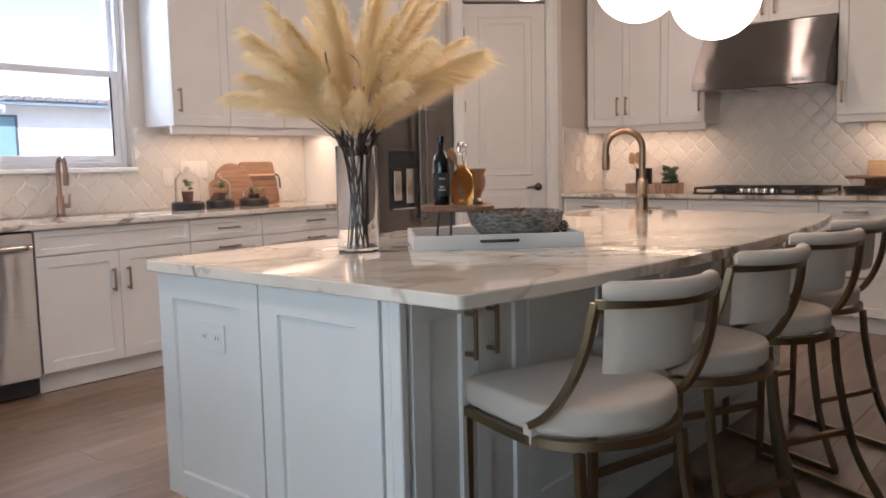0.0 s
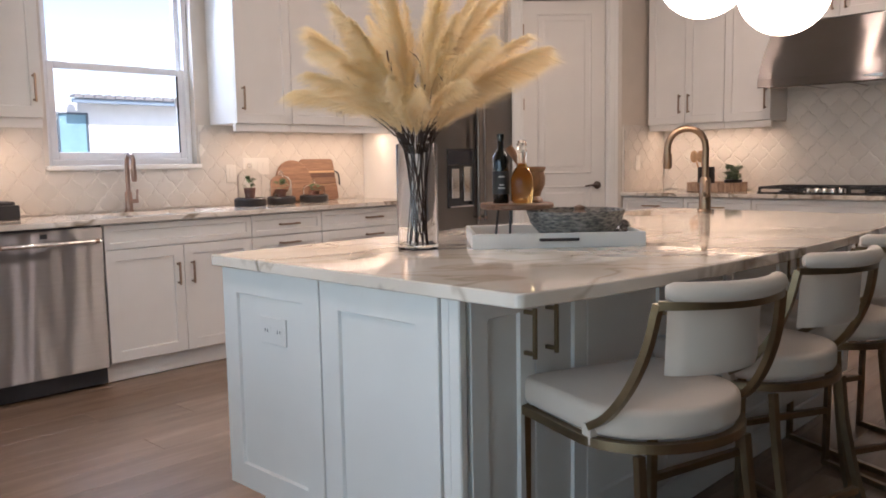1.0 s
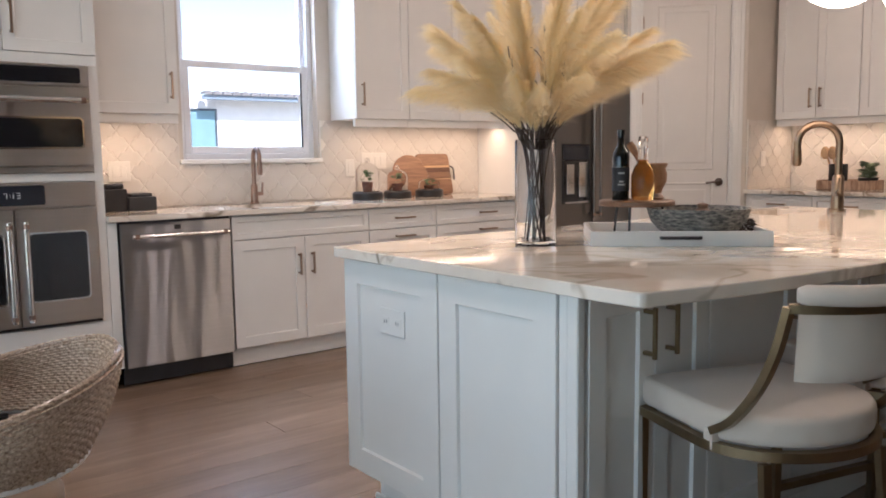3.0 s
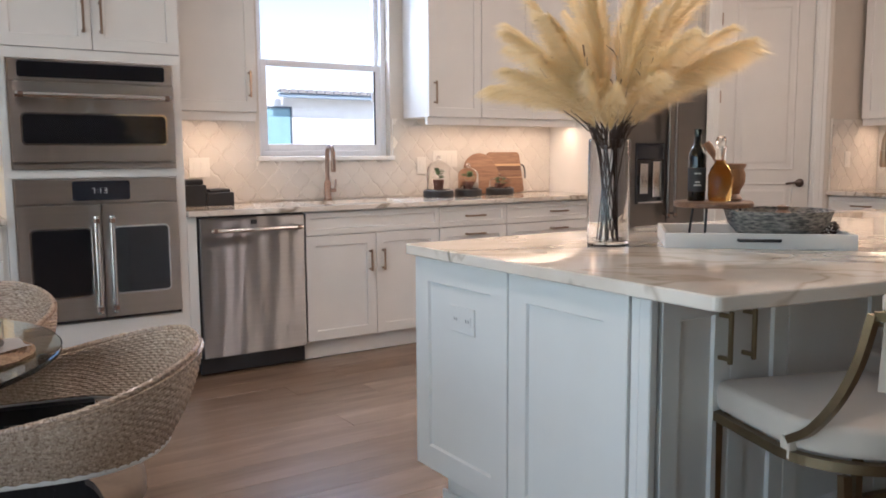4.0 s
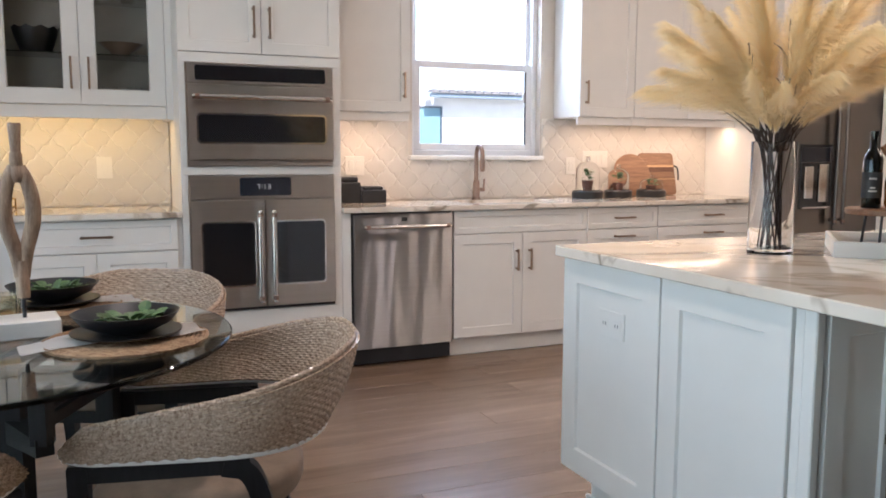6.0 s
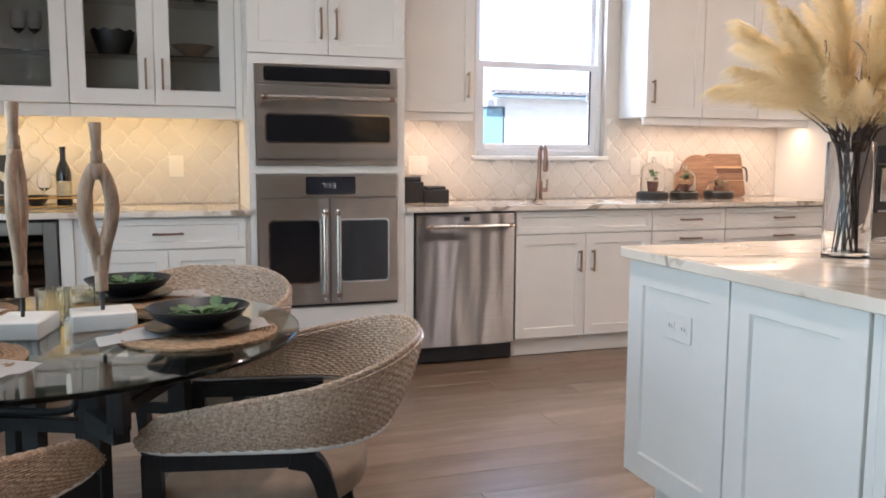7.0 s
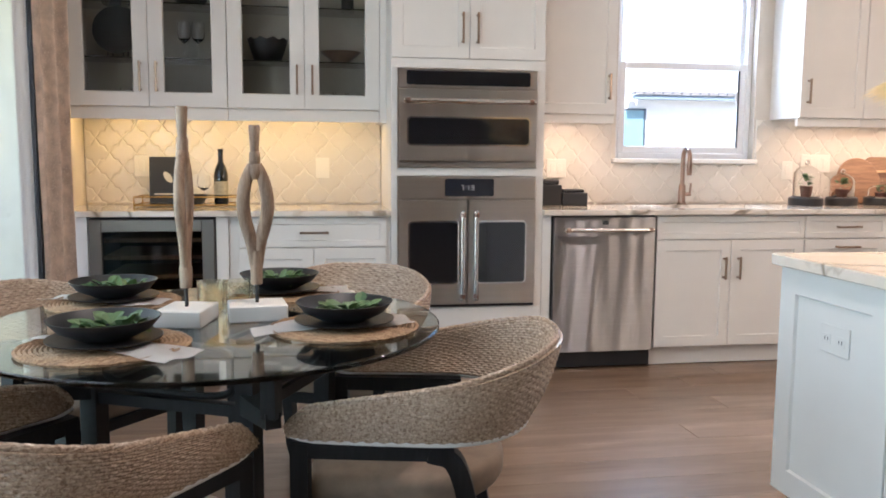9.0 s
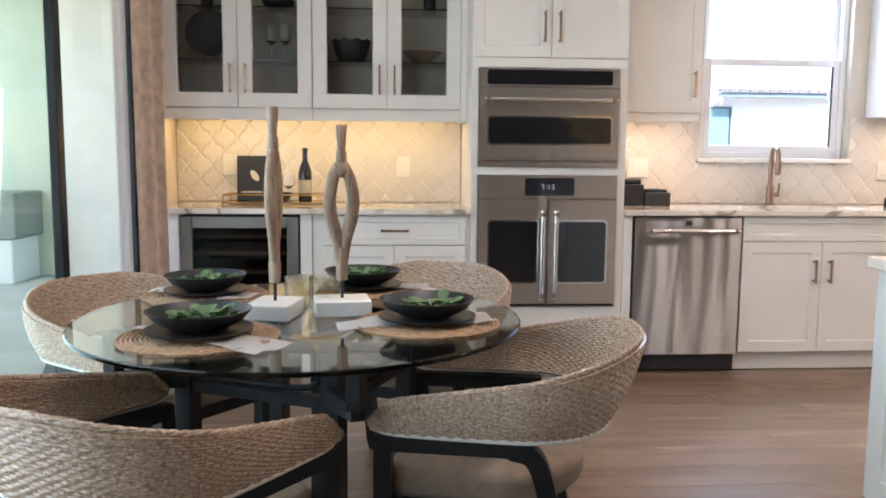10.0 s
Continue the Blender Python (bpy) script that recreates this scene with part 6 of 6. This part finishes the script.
TILE_Y = 5.197
plate_at("switch_plate", pose(0.30, TILE_Y, 1.125), "white double switch plate on the tile", 0.125, 0.118)
plate_at("switch_plate", pose(2.06, TILE_Y, 1.165), "white wide switch plate on the tile", 0.21, 0.118)
plate_at("outlet", pose(1.86, TILE_Y, 1.12), "white outlet plate on the tile", 0.075, 0.118)
plate_at("outlet", pose(-2.16, TILE_Y, 1.125), "white outlet plate on the bar tile", 0.08, 0.12)
plate_at("outlet", pose(-1.135, TILE_Y, 1.12), "white outlet plate on the bar tile", 0.08, 0.12)
plate_at("outlet", pose(4.82, 3.824, 1.14), "white outlet plate on the tiled return wall", 0.075, 0.118)

# ---- things on the bar ----
gt = thing("gold_tray", pose(-1.86, 5.0, TOP), "gold wire serving tray with a mirrored base", "tray")
part("base", box(-0.28, -0.11, 0.006, 0.28, 0.11, 0.012, 0.002), CHROME, gt)
GOLD = mat("gold wire", (0.62, 0.42, 0.16), 0.25, 1.0)
for z in (0.012, 0.055):
    part("rail", tube(((-0.285, -0.115, z), (0.285, -0.115, z), (0.285, 0.115, z), (-0.285, 0.115, z), (-0.285, -0.115, z)), 0.004, 8), GOLD, gt)
for x, y in ((-0.285, -0.115), (0.285, -0.115), (0.285, 0.115), (-0.285, 0.115), (0, -0.115)):
    part("post", tube(((x, y, 0), (x, y, 0.056)), 0.004, 8), GOLD, gt)
bk = thing("book", pose(-2.015, 5.09, TOP + 0.0125, -10, 0, 4), "black hardcover book with a pale motif standing on the tray", "book")
part("cover", box(-0.085, -0.012, 0, 0.085, 0.012, 0.262, 0.002), BLACK, bk)
bm = lathe([(0.0, -0.001), (1.0, -0.001), (1.0, 0.0), (0, 0)], 24, None, pose(0.015, -0.0125, 0.145, 90, 0, 0) @ Matrix.Rotation(radians(35), 4, "Z") @ Matrix.Diagonal((0.018, 0.036, 1, 1)))
part("motif", bm, BARPAPER, bk, "pale oval motif")
part("print_bar", box(-0.06, -0.0135, 0.045, 0.06, -0.0125, 0.053), BARPAPER, bk)
wb = thing("wine_bottle", pose(-1.70, 5.0, TOP + 0.0125), "dark wine bottle with a pale label", "bottle")
part("body", lathe(((0, 0), (0.036, 0), (0.0385, 0.004), (0.0385, 0.165), (0.030, 0.20), (0.0145, 0.235), (0.0140, 0.29), (0.016, 0.291), (0.016, 0.305), (0, 0.306)), 36), DARKGLASS, wb, "", True)
part("label", lathe(((0.0387, 0.05), (0.0391, 0.051), (0.0391, 0.125), (0.0387, 0.126)), 36), mat("cream label", (0.45, 0.40, 0.28), 0.6, vary=0.25, scale=40), wb)
sbw = thing("small_bowl", pose(-1.83, 4.96, TOP + 0.0125), "small black bowl on the gold tray", "bowl")
part("dish", lathe(((0, 0), (0.03, 0), (0.055, 0.03), (0.062, 0.055), (0.058, 0.055), (0.03, 0.01), (0, 0.008)), 32), STONEWARE, sbw, "", True)


def wine_glass(m, group, h=0.19, label="clear stemmed wine glass"):
    root = thing("wine_glass", m, label, "glass", group)
    part("bowl", lathe(((0.006, h * 0.45), (0.03, h * 0.55), (0.038, h * 0.72), (0.031, h), (0.0298, h), (0.0365, h * 0.72), (0.028, h * 0.56), (0.0, h * 0.47)), 28), GLASS, root, "", True)
    part("stem", lathe(((0, 0), (0.033, 0), (0.033, 0.002), (0.006, 0.006), (0.0035, 0.02), (0.0035, h * 0.44), (0.006, h * 0.449), (0, h * 0.449)), 24), GLASS, root, "", True)


wine_glass(pose(-1.80, 5.05, TOP + 0.0125), "bar glasses", 0.16)

# ---- dishes in the glass cabinets ----
CY = UPPER + 0.17
S0, S1, S2 = 1.4635, 1.7065, 1.9965


def dish(name, x, z, prof, label, material, group, tilt=0.0, y=CY):
    root = thing(name, pose(x, y, z, tilt), label, "tableware", group)
    part("body", lathe(prof, 40), material, root, "", True)
    return root


PLATTER = ((0, 0), (0.10, 0.002), (0.132, 0.012), (0.133, 0.016), (0.10, 0.008), (0, 0.007))
dish("platter", -2.24, S1 + 0.16, PLATTER, "round black platter standing on edge", STONEWARE, "cabinet dishes", 82, CY + 0.05)
st = thing("plate_stand", pose(-2.24, CY + 0.02, S1), "small wire plate stand", "stand")
for x in (-0.04, 0.04):
    part("wire", tube(((x, -0.05, 0.03), (x, -0.05, 0.003), (x, 0.06, 0.003), (x, 0.085, 0.12)), 0.003, 6), BLACK, st)
for x in (-1.885, -1.81):
    wine_glass(pose(x, CY, S1), "cabinet glasses", 0.21)
dish("bowl_stack", -1.845, S0, ((0, 0), (0.05, 0), (0.075, 0.02), (0.085, 0.06), (0.08, 0.06), (0, 0.05)), "stack of small black bowls", STONEWARE, "cabinet dishes")
dish("small_vase", -1.845, S2, ((0, 0), (0.05, 0), (0.085, 0.03), (0.09, 0.05), (0.04, 0.09), (0, 0.09)), "low black vase on the upper shelf", STONEWARE, "cabinet dishes")
dish("small_vase", -2.24, S2, ((0, 0), (0.03, 0), (0.035, 0.05), (0.02, 0.12), (0.022, 0.16), (0, 0.16)), "slim black vase on the upper shelf", STONEWARE, "cabinet dishes")
rib = dish("ribbed_bowl", -1.435, S1, ((0, 0), (0.06, 0), (0.075, 0.01), (0.10, 0.08), (0.112, 0.125), (0.106, 0.125), (0.06, 0.02), (0, 0.015)), "deep black bowl with a scalloped rim", STONEWARE, "cabinet dishes")
for v in rib.children[0].data.vertices:      # scalloped rim
    if v.co.z > 0.07:
        v.co.z += (v.co.z - 0.07) * 0.13 * math.cos(10 * math.atan2(v.co.y, v.co.x))
dish("plate_stack", -1.43, S0, ((0, 0), (0.075, 0), (0.08, 0.01), (0.08, 0.06), (0, 0.06)), "stack of dark small plates", STONEWARE, "cabinet dishes")
dish("serving_bowl", -1.03, S1, ((0, 0), (0.05, 0), (0.055, 0.02), (0.095, 0.05), (0.115, 0.068), (0.108, 0.068), (0.05, 0.03), (0, 0.025)), "brown footed serving bowl", mat("brown glazed bowl", (0.20, 0.14, 0.10), 0.3), "cabinet dishes")
for x in (-1.10, -1.03, -0.96):
    dish("tumbler", x, S0, ((0, 0), (0.026, 0), (0.030, 0.085), (0.028, 0.085), (0.0245, 0.006), (0, 0.006)), "clear glass tumbler on the shelf", GLASS, "cabinet glasses")
dish("tumbler", -2.20, S0, ((0, 0), (0.026, 0), (0.030, 0.085), (0.028, 0.085), (0.0245, 0.006), (0, 0.006)), "clear glass tumbler on the shelf", GLASS, "cabinet glasses")
dish("small_vase", -0.99, S2, ((0, 0), (0.035, 0), (0.035, 0.12), (0.03, 0.125), (0, 0.125)), "small black jar on the upper shelf", STONEWARE, "cabinet dishes")

# ---- things on the cooktop run ----
ty = thing("round_tray", pose(5.02, 3.23, TOP), "shallow grey-brown round wooden tray", "tray")
part("dish", lathe(((0, 0), (0.223, 0), (0.228, 0.004), (0.228, 0.07), (0.216, 0.07), (0.216, 0.012), (0, 0.012)), 56), GREYWOOD, ty, "", True)
cr = thing("utensil_crock", pose(5.04, 3.33, TOP + 0.0125), "black crock holding wooden spoons", "crock")
part("pot", lathe(((0, 0), (0.062, 0), (0.066, 0.005), (0.066, 0.178), (0.060, 0.178), (0.058, 0.01), (0, 0.01)), 32), BLACK, cr, "", True)
for dx, dy, tw in ((0.0, 0.085, 0.0), (0.03, 0.055, 0.5), (-0.02, 0.03, 0.9)):
    bm = tube(((dx * 0.2, dy * 0.2, 0.012), (dx, dy, 0.225)), 0.007, 8)
    bmesh.ops.create_uvsphere(bm, u_segments=14, v_segments=8, radius=1, matrix=Matrix.Translation((dx * 1.1, dy * 1.25, 0.262)) @ Matrix.Diagonal((0.010, 0.034, 0.050, 1)))
    part("spoon", bm, MAPLE, cr, "pale wooden spoon", True)
pt = thing("potted_plant", pose(5.05, 3.11, TOP + 0.0125), "small leafy green plant in a low black pot", "plant")
part("pot", lathe(((0, 0), (0.055, 0), (0.068, 0.075), (0.064, 0.075), (0, 0.068)), 28), BLACK, pt, "", True)
SAGE = mat("pale sage leaf", (0.17, 0.22, 0.13), 0.6, vary=0.3, scale=30)
part("leaves", spray(random.Random(70), 150, 0.045, 0.11, 0.036, 0.07), SAGE, pt)
pnn = thing("frying_pan", pose(4.95, 1.66, TOP), "black frying pan on the counter", "pan")
part("body", lathe(((0, 0), (0.12, 0), (0.145, 0.05), (0.141, 0.05), (0.118, 0.006), (0, 0.006)), 40), BLACK, pnn, "", True)
cs = thing("cake_stand", pose(5.03, 1.63, TOP + 0.052), "wooden footed board stacked above the pan", "stand")
part("foot", lathe(((0, -0.045), (0.07, -0.045), (0.05, 0.03), (0.06, 0.048), (0, 0.048)), 28), ACACIA, cs, "", True)
part("board", lathe(((0, 0.05), (0.17, 0.05), (0.175, 0.054), (0.175, 0.068), (0.17, 0.072), (0, 0.072)), 48), ACACIA, cs, "", True)
lb = thing("cutting_board", pose(5.20, 1.55, TOP, 0, 0, -90) @ pose(0, 0, 0, -8), "pale wooden board leaning on the tile", "cutting board", "leaning boards")
part("panel", box(-0.16, -0.018, 0, 0.16, 0, 0.225, 0.003), MAPLE, lb)

# ---- tiles ----
TDX, TDZ = 0.146, 0.160


def tile_outline():
    pts = []
    corners = ((TDX / 2, 0), (0, TDZ / 2), (-TDX / 2, 0), (0, -TDZ / 2))
    for k in range(4):
        a, b = Vector(corners[k]), Vector(corners[(k + 1) % 4])
        d = b - a
        nrm = Vector((d.y, -d.x)).normalized()
        flip = 1 if k % 2 == 0 else -1
        for j in range(20):
            t = j / 20
            u = min(t, 1 - t)
            w = ((u / 0.40) ** 2.0 if u < 0.40 else 1 - (u - 0.40) / 0.10) * (1 if t < 0.5 else -1)
            pts.append(a + d * t + nrm * w * 0.0068 * flip)
    return pts


OUTLINE = tile_outline()


def clip_poly(poly, axis, limit, keep_less):
    res = []
    n = len(poly)
    for i in range(n):
        p, q = poly[i], poly[(i + 1) % n]
        pin = (p[axis] <= limit) == keep_less or p[axis] == limit
        qin = (q[axis] <= limit) == keep_less or q[axis] == limit
        if pin:
            res.append(p)
        if pin != qin:
            t = (limit - p[axis]) / (q[axis] - p[axis])
            res.append(p.lerp(q, t))
    return res


def tile_mesh(poly):
    """A pillowed tile facing -y over its outline in x, z."""
    bm = bmesh.new()
    c = sum(poly, Vector((0, 0))) / len(poly)
    rings = []
    for gap, y in ((0.0002, 0.0), (0.0003, -0.0022), (0.0026, -0.0044), (0.0062, -0.0058), (0.0120, -0.0063)):
        ring = []
        for p in poly:
            r = (p - c).length
            q = c + (p - c) * max(0.2, 1 - gap * 1.35 / max(r, 0.01))
            ring.append(bm.verts.new((q.x, y, q.y)))
        rings.append(ring)
    n = len(poly)
    for a, b in zip(rings, rings[1:]):
        for k in range(n):
            bm.faces.new((a[k], a[(k + 1) % n], b[(k + 1) % n], b[k]))
    bm.faces.new(rings[-1])
    bmesh.ops.recalc_face_normals(bm, faces=bm.faces[:])
    me = bpy.data.meshes.new("tile")
    bm.to_mesh(me)
    bm.free()
    me.materials.append(CERAMIC)
    me.polygons.foreach_set("use_smooth", [True] * len(me.polygons))
    return me


FULL = tile_mesh(OUTLINE)


def area2(poly):
    return abs(sum(p.x * q.y - q.x * p.y for p, q in zip(poly, poly[1:] + poly[:1]))) / 2


def tiled(name, m, x0, z0, x1, z1, label, hole=None):
    """A grouted panel with its tiles; hole: x0, z0, x1, z1 left free, open at the top."""
    root = thing(name, m, label, "backsplash", kind="structure")
    if hole:
        bm = box(x0, -0.0018, z0, hole[0], 0.009, z1)
        box(hole[2], -0.0018, z0, x1, 0.009, z1, 0, bm)
        box(hole[0], -0.0018, z0, hole[2], 0.009, hole[1], 0, bm)
    else:
        bm = box(x0, -0.0018, z0, x1, 0.009, z1)
    part("grout", bm, GROUT, root)
    i0, i1 = int(x0 / TDX * 2) - 2, int(x1 / TDX * 2) + 2
    for j in range(int(z0 / TDZ * 2) - 1, int(z1 / TDZ * 2) + 3):
        for i in range(i0, i1 + 1):
            if (i + j) % 2:
                continue
            cx, cz = i * TDX / 2, j * TDZ / 2
            poly = [p + Vector((cx, cz)) for p in OUTLINE]
            whole = True
            limits = [(0, x0, False), (0, x1, True), (1, z0, False), (1, z1, True)]
            if hole and cx + TDX / 2 > hole[0] and cx - TDX / 2 < hole[2] and cz + TDZ / 2 > hole[1]:
                limits.append((0, hole[0], True) if cx < hole[0] else (0, hole[2], False) if cx > hole[2] else (1, hole[1], True))
            for ax, lim, less in limits:
                vals = [p[ax] for p in poly]
                if not vals:
                    break
                if (max(vals) > lim) if less else (min(vals) < lim):
                    poly = clip_poly(poly, ax, lim, less)
                    whole = False
            if len(poly) < 3 or area2(poly) < 0.0004:
                continue
            t = new("tile", FULL if whole else tile_mesh([p - Vector((cx, cz)) for p in poly]))
            t.location = (cx, 0.001, cz)
            t.parent = root


tiled("backsplash_sink", pose(0, 5.205, 0), 0.05, TOP + 0.001, 3.048, 1.442, "glazed cream lantern tiles behind the sink counter", (WX0 - 0.03, WZ0 - 0.03, WX1 + 0.013, 3))
tiled("backsplash_bar", pose(0, 5.205, 0), WALL_W + 0.004, TOP + 0.001, -0.79, 1.442, "glazed cream lantern tiles behind the bar")
tiled("backsplash_cooktop", pose(WALL_E - 0.010, 0, 0, 0, 0, -90), -3.83, TOP + 0.001, -0.42, 1.90, "glazed cream lantern tiles behind the cooktop")
tiled("backsplash_return", pose(0, 3.830, 0), EF - 0.005, TOP + 0.001, WALL_E - 0.02, 1.442, "glazed cream lantern tiles on the return wall")

# ---- oak floor planks, laid along x ----
PW = 0.19


def plank_mesh(length, wide):
    bm = box(0, 0, -0.011, length, wide - 0.0010, 0, 0.0008)
    me = bpy.data.meshes.new("plank")
    bm.to_mesh(me)
    bm.free()
    me.materials.append(FLOORWOOD)
    return me


fl = bpy.data.objects["floor"]
prng = random.Random(3)
LENGTHS = [1.2, 1.5, 1.8, 2.1]
PLANKS = {q: plank_mesh(q - 0.0016, PW) for q in LENGTHS}
rest = bmesh.new()
y = WALL_S
while y < WALL_N - 0.01:
    x = WALL_W - prng.uniform(0.05, 0.14)
    wide = min(PW, WALL_N - y)
    while x < WALL_E - 0.01:
        q = prng.choice(LENGTHS)
        last = x + q > WALL_E
        if not last and wide == PW and y > 0.2:
            o = new("plank", PLANKS[q])
            o.location = (x, y, 0)
            o.parent = fl
        else:
            e = min(x + q, WALL_E)
            if y > 0.2:
                o = new("plank", plank_mesh(e - x - 0.0016, wide))
                o.location = (x, y, 0)
                o.parent = fl
            else:
                box(x, y, -0.011, e - 0.0016, y + wide - 0.0016, 0, 0, rest)
        x += q
    y += PW
o = part("plank_field", rest, FLOORWOOD, fl)
tagged(o, kind="stuff")
